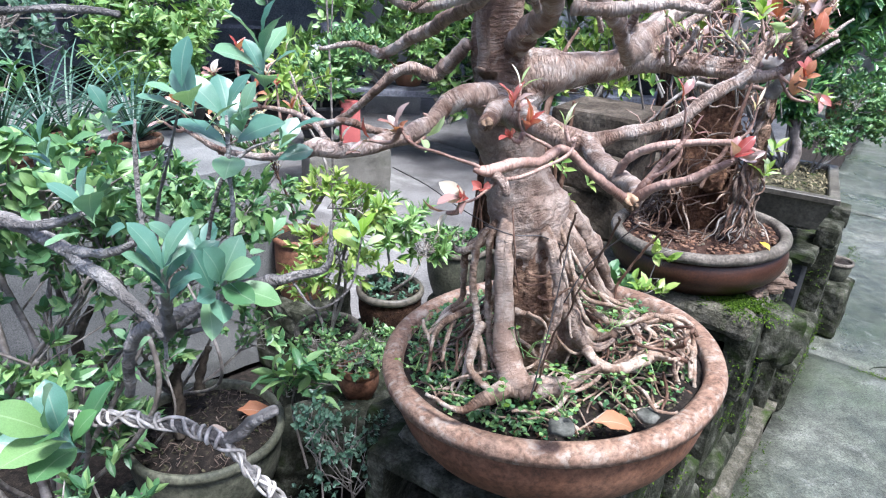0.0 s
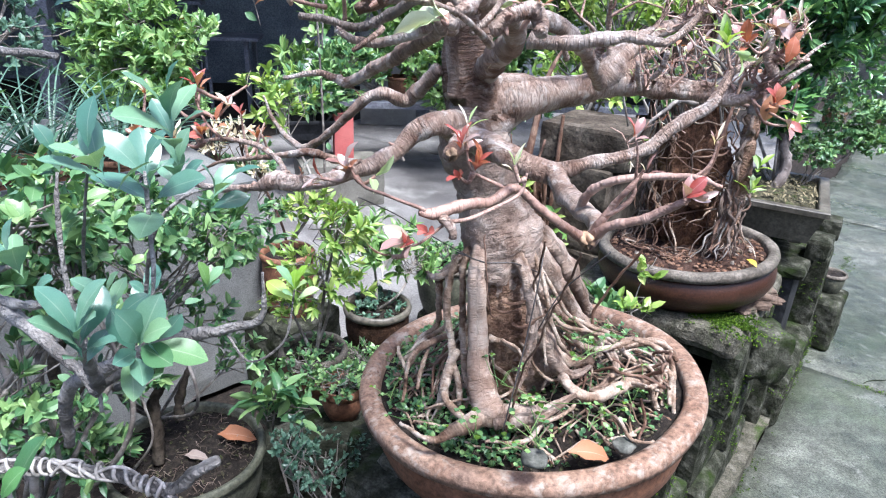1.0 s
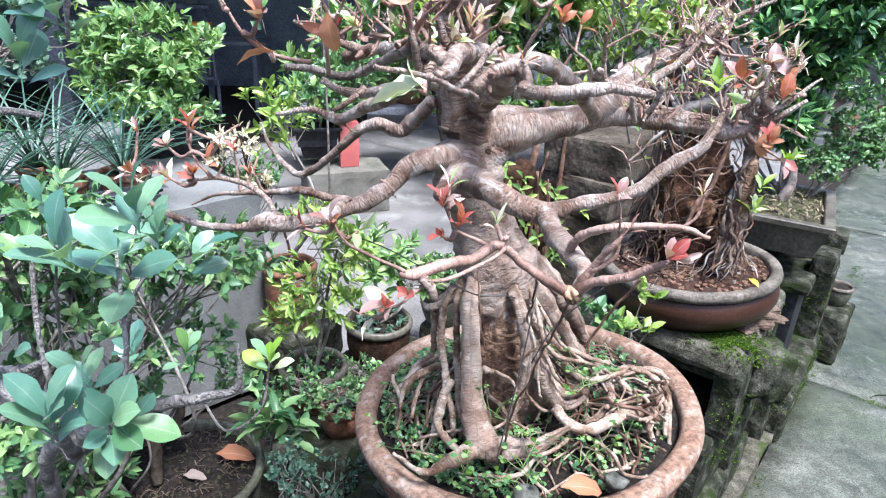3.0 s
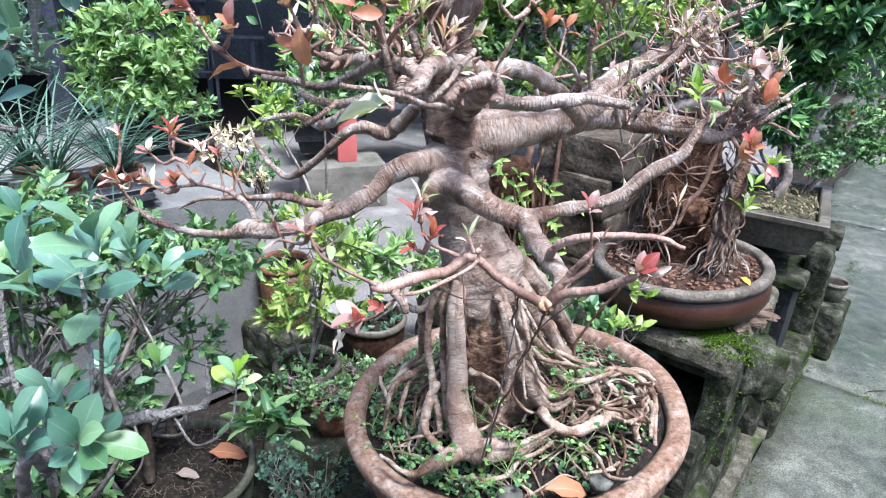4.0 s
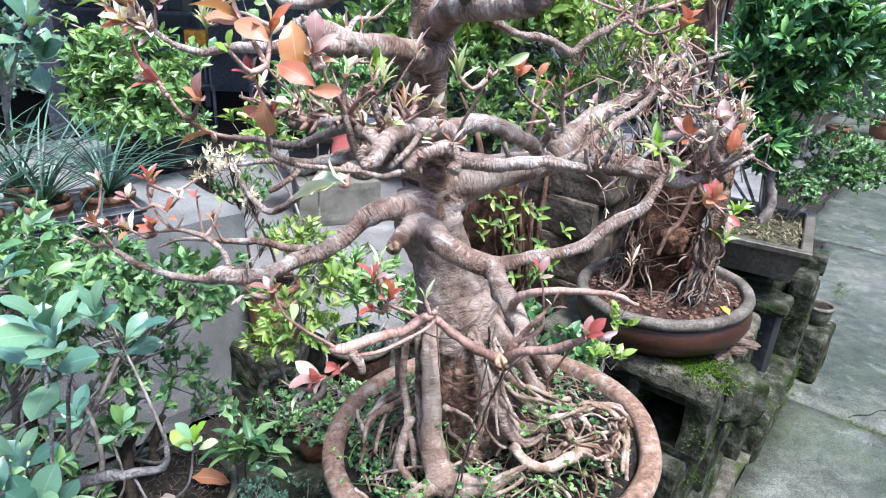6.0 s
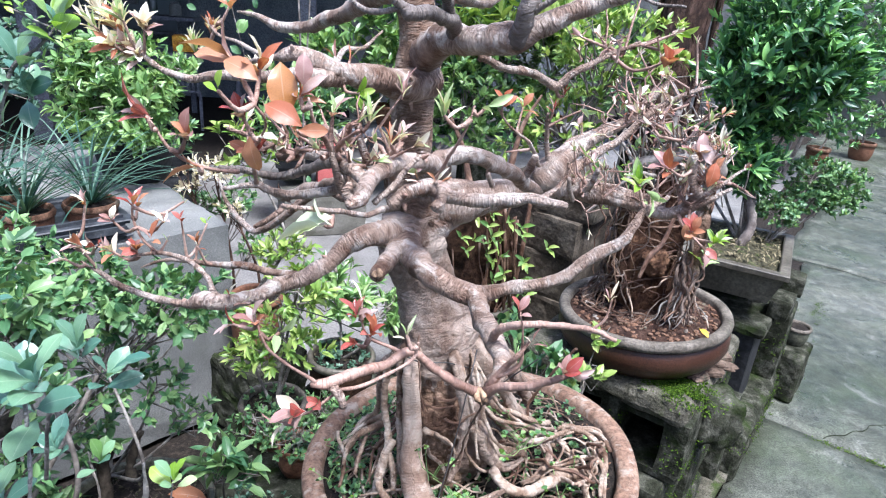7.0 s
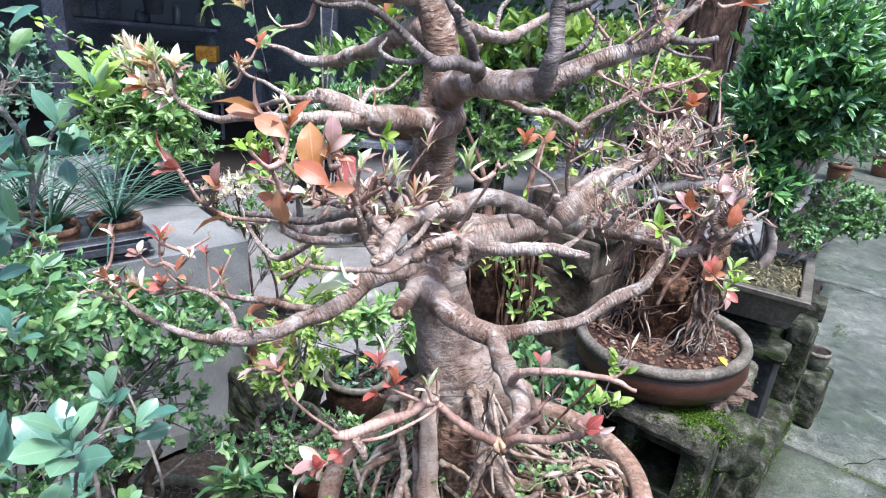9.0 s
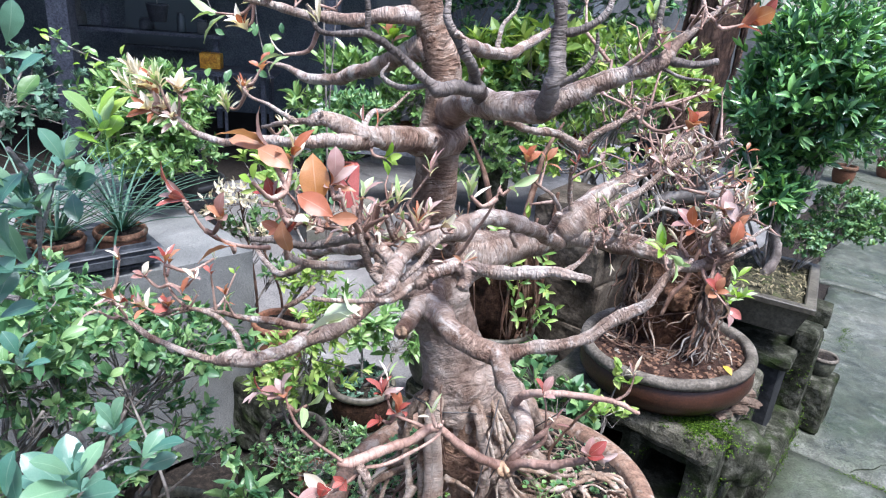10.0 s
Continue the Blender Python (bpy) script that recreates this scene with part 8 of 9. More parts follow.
shrub("privet_shrub", (-0.58, 1.2, 0.405), [((-0.36, 1.13, 0.92), (0.13, 0.11, 0.07), 75), ((-0.52, 1.08, 0.92), (0.13, 0.11, 0.08), 70), ((-0.66, 1.08, 0.84), (0.13, 0.12, 0.1), 65), ((-0.54, 1.14, 0.76), (0.13, 0.11, 0.05), 24), ((-0.43, 1.16, 0.70), (0.09, 0.08, 0.06), 22), ((-0.37, 1.2, 0.6), (0.07, 0.07, 0.05), 15), ((-0.55, 1.1, 0.62), (0.1, 0.08, 0.08), 28)], 0.027, 0.42, 8, LSHRUB, GREYTWIG, "loose shrub with glossy mid-green leaves in the olive pot", "shrub", 0.004, 41, "", True, (0.4, 1.3), 90, 0.4, 280)
shrub("broad_leaf_shrub", (-0.66, 0.86, 0.30), [((-0.55, 0.86, 1.02), (0.14, 0.13, 0.10), 60), ((-0.74, 0.95, 0.9), (0.14, 0.14, 0.12), 55), ((-0.6, 0.84, 0.74), (0.12, 0.11, 0.1), 24), ((-0.5, 0.78, 0.48), (0.12, 0.1, 0.1), 40), ((-0.9, 1.1, 1.1), (0.16, 0.16, 0.14), 60)], 0.034, 0.42, 8, LSHRUB, GREYTWIG, "shrub with glossy dark green leaves beside the raised bed", "shrub", 0.009, 43, "", True, (0.35, 1.25), 60, 0.45, 280)
shrub("privet_shrub", (-0.72, 0.95, 0.30), [((-0.686, 1.150, 0.979), (0.1, 0.1, 0.06), 70), ((-0.528, 1.100, 0.960), (0.1, 0.09, 0.05), 60), ((-0.598, 1.000, 0.955), (0.1, 0.09, 0.06), 60), ((-0.417, 1.100, 0.923), (0.08, 0.08, 0.04), 44), ((-0.358, 1.150, 0.869), (0.06, 0.06, 0.05), 36), ((-0.493, 1.050, 0.741), (0.06, 0.06, 0.03), 16), ((-0.558, 0.950, 0.845), (0.1, 0.08, 0.05), 34), ((-0.549, 0.850, 0.705), (0.1, 0.08, 0.05), 30)], 0.024, 0.42, 7, LSHRUB, GREYTWIG, "loose spreading shrub with small glossy green leaves by the bed", "shrub", 0.006, 44, "", True, (0.4, 1.3), 110, 0.4, 300)
for rows in ([(*(-0.508, 1.060, 0.415), 0.013), (*(-0.506, 1.070, 0.493), 0.012), (*(-0.510, 1.080, 0.555), 0.011), (*(-0.486, 1.100, 0.591), 0.007)], [(*(-0.494, 1.140, 0.462), 0.011), (*(-0.494, 1.150, 0.506), 0.01), (*(-0.473, 1.160, 0.573), 0.006)], [(*(-0.705, 1.080, 0.458), 0.014), (*(-0.700, 1.080, 0.536), 0.013), (*(-0.701, 1.080, 0.623), 0.011), (*(-0.674, 1.100, 0.685), 0.007)], [(*(-0.676, 1.100, 0.467), 0.013), (*(-0.674, 1.100, 0.538), 0.012), (*(-0.638, 1.120, 0.583), 0.008)]):
    tagged(hang("bare_stump", mesh_of("bare_stump", *tube(rows, 12, 0.3, None, rows[0][0] * 50)[:2], STACKM)), "dark mossy old stem standing in the olive pot", "plant stem", "olive pot stems")
straws = []
for k in range(190):
    a, q, c = rng.uniform(0, 6.28), 0.145 * math.sqrt(rng.random()), rng.uniform(0, 6.28)
    f = np.array((-0.47 + q * math.cos(a), 1.10 + q * math.sin(a), 0.412 + 0.01 * rng.random()))
    h = rng.uniform(0.006, 0.03)
    straws.append(stick(f, f + np.array((math.cos(c) * h, math.sin(c) * h, rng.normal(0.002, 0.005))), rng.uniform(0.0004, 0.0011), 4, 0.005, rng))
tagged(hang("dry_twigs", mesh_of("dry_twigs", *joined(straws)[:2], STEMROOT)), "short dry twigs scattered on the olive pot's soil", "litter", "", "stuff")
shrub("young_plant", (-0.55, 1.02, 0.415), [((-0.567, 1.020, 0.500), (0.06, 0.05, 0.03), 16), ((-0.620, 0.980, 0.561), (0.07, 0.06, 0.04), 22), ((-0.587, 0.970, 0.473), (0.06, 0.05, 0.02), 14), ((-0.664, 0.950, 0.510), (0.07, 0.05, 0.04), 20), ((-0.511, 1.040, 0.610), (0.04, 0.04, 0.03), 8)], 0.036, 0.36, 6, LSHRUB, GREYTWIG, "low shoots with narrow glossy leaves in the olive pot", "plant", 0.003, 58, "", True, (0.5, 1.3), 40, 0.3, 160, "long")
shrub("yellow_green_shrub", (-0.29, 1.5, 0.42), [((-0.26, 1.46, 0.68), (0.13, 0.11, 0.10), 70), ((-0.2, 1.40, 0.82), (0.08, 0.08, 0.06), 30), ((-0.36, 1.52, 0.56), (0.08, 0.08, 0.06), 30)], 0.032, 0.3, 7, LYELLOW, GREYTWIG, "young shrub with narrow yellow-green leaves in a clay pot", "shrub", 0.005, 45, "", True, (0.35, 1.25), 60, 0.4, 280, "long")
shrub("fern_like_plant", (-0.165, 1.77, 0.41), [((-0.2, 1.84, 0.62), (0.16, 0.14, 0.08), 70), ((-0.06, 1.86, 0.55), (0.09, 0.1, 0.05), 26)], 0.045, 0.3, 6, LBRIGHT, GREYTWIG, "leafy green plant with narrow leaves in the dark pot", "plant", 0.005, 47, "", True, (0.35, 1.25), 60, 0.4, 200, "long")
shrub("trailing_plant", (-0.185, 1.345, 0.425), [((-0.19, 1.34, 0.455), (0.09, 0.08, 0.035), 70), ((-0.28, 1.36, 0.46), (0.08, 0.07, 0.04), 60)], 0.016, 0.55, 6, LSHRUB, GREYTWIG, "fine-leaved trailing plant spilling from a small clay pot", "plant", 0.002, 49)
shrub("fine_leaved_shrub", (-0.24, 0.97, 0.0), [((-0.22, 1.0, 0.24), (0.09, 0.09, 0.12), 110), ((-0.17, 1.1, 0.44), (0.1, 0.07, 0.04), 60), ((-0.14, 1.0, 0.43), (0.09, 0.07, 0.05), 46), ((-0.2, 0.9, 0.3), (0.1, 0.08, 0.1), 80), ((-0.204, 1.000, 0.550), (0.05, 0.05, 0.04), 50), ((-0.172, 0.980, 0.505), (0.06, 0.05, 0.04), 56)], 0.012, 0.6, 6, LBLUE, GREYTWIG, "low bush of tiny grey-green leaves between the pots", "shrub", 0.003, 51)
shrub("low_weed", (-0.13, 1.62, 0.17), [((-0.12, 1.6, 0.30), (0.11, 0.08, 0.08), 70), ((-0.2, 1.6, 0.36), (0.07, 0.06, 0.05), 30)], 0.024, 0.45, 6, LSHRUB, GREYTWIG, "low dull green weed growing before the dark pot", "weed", 0.002, 52)
shrub("creeping_plant", (0.03, 2.22, 0.39), [((0.03, 2.2, 0.42), (0.12, 0.11, 0.045), 90)], 0.02, 0.6, 7, LSHRUB, GREYTWIG, "creeping small-leaved plant filling the olive bowl", "plant", 0.002, 53)
shrub("slender_shrub", (-0.50, 1.98, 0.49), [((-0.42, 2.02, 0.66), (0.1, 0.1, 0.06), 40), ((-0.55, 2.05, 0.98), (0.13, 0.12, 0.12), 40)], 0.04, 0.32, 6, LYELLOW, GREYTWIG, "slender shrub with bare stems and pale young leaves", "shrub", 0.006, 55, "", True, (0.35, 1.25), 60, 0.4, 150, "long")
shrub("young_plant", (-0.26, 1.12, 0.3), [((-0.27, 1.1, 0.55), (0.07, 0.06, 0.05), 11)], 0.06, 0.34, 5, LSHRUB, GREYTWIG, "young plant with long soft green leaves", "plant", 0.003, 57, "", True, (0.6, 1.3), 30, 0.3, 55, "long")


# ---- moss on the blocks and stones ----
rng = np.random.default_rng(91)
sites, ways = [], []
for ob in list(scene.objects):
    if ob.type == "MESH" and ob.name.split(".")[0] in ("concrete_block", "bench_slab", "footing_block", "rubble_stone", "ledge_block", "kerb"):
        for v in ob.data.vertices:
            p, n = v.co, v.normal
            if 0.05 < p.x < 2.0 and 0.6 < p.y < 2.9 and p.z > 0.015 and n.z > -0.2 and (n.x > 0.25 or n.y < -0.25 or n.z > 0.6) and noise.noise(p * 7) + 0.5 * noise.noise(p * 26) > 0.2 + 0.5 * (n.z > 0.6) and rng.random() < 0.75:
                sites.append(np.array(p) + rng.normal(0, 0.005, 3) * (1 - abs(np.array(n))))
                ways.append(np.array(n) + np.array((0, 0, 0.4)) + rng.normal(0, 0.3, 3))
for k in range(1700):
    p = Vector(B(1.69 + rng.normal(0, 0.032), -0.245 + rng.normal(0, 0.042), 0.589))
    if noise.noise(p * 22) > -0.2:
        sites.append(np.array(p) + rng.normal(0, 0.002, 3))
        ways.append(np.array((0, 0, 1)) + rng.normal(0, 0.35, 3))
for k in range(900):
    s, w = rng.uniform(0.6, 4.2), -0.15 + abs(rng.normal(0, 0.025))
    if k % 3 == 0:
        s, w = 2.726 + rng.normal(0, 0.008), rng.uniform(-0.13, 0.8)
    p = Vector(B(s, w, 0.001))
    if noise.noise(p * 6) > -0.15:
        sites.append(np.array(p))
        ways.append(np.array((0, 0, 1)) + rng.normal(0, 0.3, 3))
ways = np.array(ways) / np.linalg.norm(ways, axis=1)[:, None]
tagged(hang("moss", mesh_of("moss", *leaf_cloud(*rosettes(rng, np.repeat(np.array(sites), 3, 0) + rng.normal(0, 0.006, (3 * len(sites), 3)) * np.array((1, 1, 0.25)), np.repeat(ways, 3, 0), 5, 0.0042, (0.5, 1.5)), 0.7), LMOSS, smooth=False)), "bright and dark green moss tufts on the damp blocks", "moss", "", "stuff")


# ---- on the raised bed ----
def spiky(at, n, length, seed, mat, label):
    """A clump of long narrow arching blades."""
    r = np.random.default_rng(seed)
    ob = thing("spiky_plant", at, label, "plant", "spiky plants")
    shapes = []
    for k in range(n):
        a, rise, L = r.uniform(0, 6.28), r.uniform(0.5, 1.4), length * r.uniform(0.6, 1.1)
        d = np.array((math.cos(a), math.sin(a), 0))
        side = np.array((-d[1], d[0], 0))
        vs = []
        for i in range(7):
            u = i / 6
            c = np.array(at) + d * (L * u * math.cos(rise) + 0.25 * L * u * u) + np.array((0, 0, L * (u * math.sin(rise) - 0.35 * u * u)))
            w = 0.0036 * (1 - u) ** 0.7 + 0.0006
            vs += [c - side * w + np.array((0, 0, w * 0.7)), c, c + side * w + np.array((0, 0, w * 0.7))]
        shapes.append((np.array(vs), [q for i in range(6) for q in ((i * 3, i * 3 + 1, i * 3 + 4, i * 3 + 3), (i * 3 + 1, i * 3 + 2, i * 3 + 5, i * 3 + 4))]))
    for s in shapes:
        part("blade", s, mat, ob)


tray = thing("nursery_tray", (-1.15, 1.5, 0.737), "long black ribbed plastic nursery tray holding clay pots", "tray")
MB = Matrix.Translation((-0.59, 2.0, 0.737)) @ pose(0, 0, 0, 0, 0, bed_turn)
for i in range(4):
    g = tray_shape(1.25 - 0.012 * i, 0.26 - 0.012 * i, 0.018, 0.012, 0.006, 0.004) if i < 3 else tray_shape(1.27, 0.275, 0.016, 0.02, 0.006, 0.002)
    part("rib" if i < 3 else "rim", moved(g, MB @ Matrix.Translation((0.93, -0.155, 0.017 * i))), TRAYP, tray, smooth=False)
for i in range(3):
    sb = box_grid((1.24, 0.012, 0.022), 0.1, 0.0008, i, (), 0.002)
    part("slat", moved((np.array([tuple(c) for c in sb[0]]), sb[1]), MB @ Matrix.Translation((0.93, -0.004 - 0.014 * i, 0.03 + 0.013 * i))), TRAYP, tray, smooth=False)
for k, (u, v, r) in enumerate([(0.37, 0.13, 0.076), (0.535, 0.135, 0.074), (0.70, 0.13, 0.07), (0.86, 0.135, 0.07), (1.03, 0.13, 0.068), (0.55, 0.33, 0.055)]):
    p = MB @ Vector((u, -v + 0.022, 0.012))
    pot("clay_flowerpot", p, r, 0.095, CLAY, BRICKM, "small terracotta flowerpot with a spiky plant, in the black tray", 0.7, 0.012, 0.018, None, "tray pots", 0.01, 0.008, 40, k)
    soil_disc("soil", Matrix.Translation(p), r - 0.013, 0.08, SOIL, "dark soil in a tray flowerpot", 0.006, 0.004, k, 8, 28)
    spiky((p.x, p.y, p.z + 0.08), 40, 0.45, 70 + k, LSPIKE, "clump of narrow arching grey-green blades in a flowerpot")
pot("black_tub", (-1.1, 2.4, 0.737), 0.15, 0.19, BLACKP, BLACKP, "large black plastic tub with a bushy plant", 0.75, 0.014, 0.02, None, "", 0.004, 0.01, 56, 1.0)
soil_disc("soil", Matrix.Translation((-1.1, 2.4, 0.737)), 0.137, 0.165, SOIL, "dark soil in the black tub", 0.01, 0.005, 2.0, 12, 40)
shrub("light_green_bush", (-1.1, 2.4, 0.89), [((-1.12, 2.35, 1.03), (0.21, 0.2, 0.14), 220), ((-1.25, 2.42, 1.12), (0.14, 0.14, 0.1), 100), ((-1.0, 2.35, 1.07), (0.12, 0.13, 0.09), 90), ((-1.05, 2.22, 0.94), (0.2, 0.1, 0.06), 90), ((-1.16, 2.42, 1.21), (0.17, 0.14, 0.06), 90), ((-0.93, 2.45, 1.16), (0.1, 0.1, 0.04), 36)], 0.045, 0.33, 7, LBRIGHT, GREYTWIG, "dense bush with light green soft leaves in the black tub", "shrub", 0.012, 61, "", True, (0.5, 1.35), 60, 0.5, 290, "long")
shrub("flowering_bush", (-1.9, 2.4, 0.735), [((-1.75, 2.5, 1.08), (0.3, 0.3, 0.2), 220), ((-1.95, 2.2, 1.2), (0.3, 0.3, 0.25), 200)], 0.035, 0.5, 8, LBLUE, GREYTWIG, "grey-green bush at the back of the raised bed", "shrub", 0.012, 63)
shrub("dark_bush", (-1.5, 1.2, 0.735), [((-1.35, 1.35, 1.05), (0.2, 0.2, 0.17), 120), ((-1.5, 1.1, 1.25), (0.25, 0.25, 0.25), 160)], 0.045, 0.45, 7, LDARK, GREYTWIG, "dark leafy bush at the end of the raised bed", "shrub", 0.012, 65)

# ---- the middle of the yard ----
plain_box("concrete_plinth", -0.75, 3.97, 0, (0.52, 0.34, 0.275), PALEC, "pale weathered concrete plinth standing on the yard floor", "plinth", 24, None, "", 0.04, 0.012, 0.004, 9.0)
plain_box("red_tin", -0.72, 3.97, 0.276, (0.12, 0.11, 0.28), REDP, "faded red tin standing on the plinth", "tin", 20, None, "", 0.04, 0.006, 0.001)
pv, pf = tray_shape(0.27, 0.27, 0.2, 0.012, 0.02, 0.05)
bp = thing("square_black_pot", (-0.93, 3.98, 0.326), "square black plastic pot of leafy green plants", "plant pot")
part("body", moved((pv, pf), pose(-0.93, 3.98, 0.326, 0, 0, 20)), BLACKP, bp, smooth=False)
shrub("potted_shrub", (-0.92, 3.98, 0.38), [((-0.9, 3.98, 0.68), (0.24, 0.22, 0.17), 180), ((-0.7, 4.1, 0.86), (0.22, 0.2, 0.14), 130)], 0.06, 0.35, 8, LSHRUB, GREYTWIG, "leafy green shrub growing in the square black pot", "shrub", 0.01, 67)
pot("black_bowl", (-1.74, 3.7, 0.0), 0.3, 0.43, BLACKP, BLACKP, "wide black plastic tub on the yard floor", 0.75, 0.02, 0.03, None, "", 0.004, 0.02, 48, 3.0)
shrub("tub_plant", (-1.74, 3.75, 0.38), [((-1.72, 3.78, 0.58), (0.26, 0.22, 0.14), 110)], 0.05, 0.4, 7, LSHRUB, GREYTWIG, "low leafy plant filling the black tub", "shrub", 0.008, 69)
shelf = thing("plant_shelf", (0.2, 4.9, 0), "dark low shelf carrying potted plants", "shelf")
sb = box_grid((3.0, 0.35, 0.05), 0.2, 0.002, 2.0)
part("board", moved((np.array([tuple(q) for q in sb[0]]), sb[1]), pose(0.2, 4.9, 0.48, 0, 0, 10)), SHEDPOST, shelf, smooth=False)
for x in (-1.1, 0.2, 1.5):
    sp = box_grid((0.19, 0.3, 0.48), 0.1, 0.003, x)
    part("pier", moved((np.array([tuple(q) for q in sp[0]]), sp[1]), pose(x, 4.9 + (x - 0.2) * 0.17, 0, 0, 0, 10)), BLOCK, shelf, smooth=False)
bottle = thing("white_bottle", (-0.98, 4.70, 0.53), "white plastic bottle upturned among the plants", "bottle")
part("body", moved(lathe([(0.0, 0.0), (0.055, 0.0), (0.06, 0.01), (0.06, 0.12), (0.045, 0.17), (0.02, 0.2), (0.02, 0.23), (0.0, 0.23)], 28), Matrix.Translation((-0.98, 4.70, 0.53))), WHITEP, bottle)
for k, (x, y, z, R, n, mat, L) in enumerate([(-0.45, 4.75, 0.85, (0.3, 0.25, 0.28), 200, LBRIGHT, 0.07), (0.15, 4.85, 0.95, (0.32, 0.25, 0.32), 220, LSHRUB, 0.08), (0.75, 4.95, 1.0, (0.35, 0.28, 0.34), 230, LBRIGHT, 0.075), (1.35, 5.05, 0.95, (0.34, 0.28, 0.3), 200, LSHRUB, 0.07)]):
    zp = 0.532
    pot("shelf_pot", (x, y + 0.1, zp), 0.12, 0.15, (CLAY, BLACKP)[k % 2], (CLAY, BLACKP)[k % 2], ("terracotta pot", "black plastic pot")[k % 2] + " on the low shelf", 0.75, 0.014, 0.02, None, "shelf pots", 0.006, 0.01, 36, k)
    shrub("shelf_plant", (x, y + 0.1, zp + 0.12), [((x, y, z), R, n), ((x + 0.12, y + 0.2, z + 0.28), tuple(q * 0.7 for q in R), n // 2)], L, 0.33, 8, mat, GREYTWIG, "bushy green plant on the low shelf", "plant", 0.01, 80 + k, "shelf plants")

# ---- the low row beyond: block stack and a second root bonsai ----
for k, (s, w, z, size, turn) in enumerate([(2.47, -1.02, -0.004, (0.36, 0.36, 0.2), 3), (2.46, -1.0, 0.193, (0.34, 0.34, 0.19), -2), (2.47, -1.02, 0.38, (0.34, 0.36, 0.19), 4), (2.46, -1.01, 0.567, (0.33, 0.34, 0.155), -3), (2.48, -1.0, 0.72, (0.35, 0.36, 0.15), 5), (2.86, -0.85, -0.004, (0.36, 0.36, 0.3), 5), (2.86, -0.85, 0.293, (0.36, 0.36, 0.3), 5)]):
    block_at("concrete_block", s, w, z, size, STACKM, "weathered brown-grey block in the tall stack behind the bowls", "concrete block", (), turn, "tall stack blocks", 90.0 + k, 0.0035, 0.007)
pot("dark_bowl", (0.24, 2.42, 0.20), 0.17, 0.16, TROUGHM, TROUGHM, "dark clay bowl under a brown root mass", 0.75, 0.02, 0.02, None, "", 0.01, 0.02, 48, 6.0)
rb = thing("root_ball_bonsai", (0.24, 2.42, 0.33), "second bonsai with a brown root mass and trailing green shoots", "bonsai tree")
part("rock", moved(rock((0.28, 0.25, 0.46), 17.0, 0.3, 4, 0.2), Matrix.Translation((0.24, 2.42, 0.335))), FIBRESHADE, rb, "brown fibrous root mass")
rng = np.random.default_rng(77)
for k in range(46):
    a, top = rng.uniform(0, 6.28), rng.uniform(0.2, 0.5)
    rows = []
    for i in range(5):
        a += rng.normal(0, 0.14)
        u = i / 4
        rows.append((0.24 + math.cos(a) * (0.145 + 0.02 * u), 2.42 + math.sin(a) * (0.13 + 0.02 * u), 0.35 + top * (1 - u), rng.uniform(0.002, 0.006)))
    part("root", tube(rows, 5, 0.12, 0.03, k), ROOTD, rb)
for rows in ([(0.3, 2.42, 0.72, 0.016), (0.33, 2.46, 0.9, 0.013), (0.36, 2.5, 1.05, 0.009), (0.42, 2.55, 1.16, 0.005)], [(0.2, 2.44, 0.72, 0.02), (0.15, 2.5, 0.92, 0.011), (0.07, 2.52, 1.08, 0.006)], [(0.40, 2.5, 0.3, 0.009), (0.42, 2.48, 0.6, 0.01), (0.43, 2.5, 0.9, 0.007)]):
    part("branch", tube(rows, 8, 0.12, None, rows[0][0]), ROOTD, rb)
tips, axes = [], []
for k in range(38):
    p = (0.24 + rng.uniform(-0.1, 0.26), 2.28 + rng.uniform(-0.04, 0.1), rng.uniform(0.36, 0.8))
    tips.append(p)
    axes.append((rng.normal(0, 0.5), -0.7, 0.5))
axes = np.array(axes) / np.linalg.norm(axes, axis=1)[:, None]
for p, a in zip(tips, axes):
    sprig(rb, p, a, 4, 0.05, [LBRIGHT, LYELLOW], "long", int(p[2] * 1000))
spiky((0.42, 2.2, 0.2), 26, 0.16, 91, LSHRUB, "small tuft of narrow green blades below the block stack")
shrub("heart_leaved_weed", (0.42, 1.62, 0.2), [((0.44, 1.56, 0.56), (0.09, 0.08, 0.09), 26), ((0.4, 1.7, 0.42), (0.1, 0.1, 0.1), 30), ((0.36, 1.9, 0.45), (0.12, 0.12, 0.1), 40)], 0.045, 0.6, 5, LSHRUB, GREYTWIG, "weed with heart-shaped green leaves between the bowls", "weed", 0.003, 93)
shrub("pale_weed", (0.5, 1.44, 0.585), [((0.50, 1.44, 0.64), (0.05, 0.05, 0.04), 10), ((0.54, 1.50, 0.73), (0.03, 0.03, 0.03), 5)], 0.032, 0.55, 5, LYELLOW, GREYTWIG, "pale green weed sprouting behind the bowl", "weed", 0.002, 95)

# ---- trees and plants that close the background ----
trunk2 = thing("shade_tree", (1.2, 3.6, 0), "thick red-brown fibrous trunk of a tree beyond the benches", "tree")
part("trunk", tube([(1.25, 3.62, -0.02, 0.16), (1.2, 3.58, 0.6, 0.13), (1.17, 3.55, 1.2, 0.12), (1.22, 3.56, 1.9, 0.13), (1.3, 3.6, 2.6, 0.11)], 20, 0.16, None, 3), BROWNTRUNK, trunk2)
for k in range(26):
    a = k * 0.6
    rows = [(1.2 + math.cos(a + rng.normal(0, 0.2)) * 0.145, 3.58 + math.sin(a) * 0.145, z, 0.009) for z in (0.7, 1.1, 1.5, 2.0)]
    part("aerial_root", tube(rows, 5, 0.2, 0.06, k, 0.01), BROWNTRUNK, trunk2)
rngc = np.random.default_rng(3)
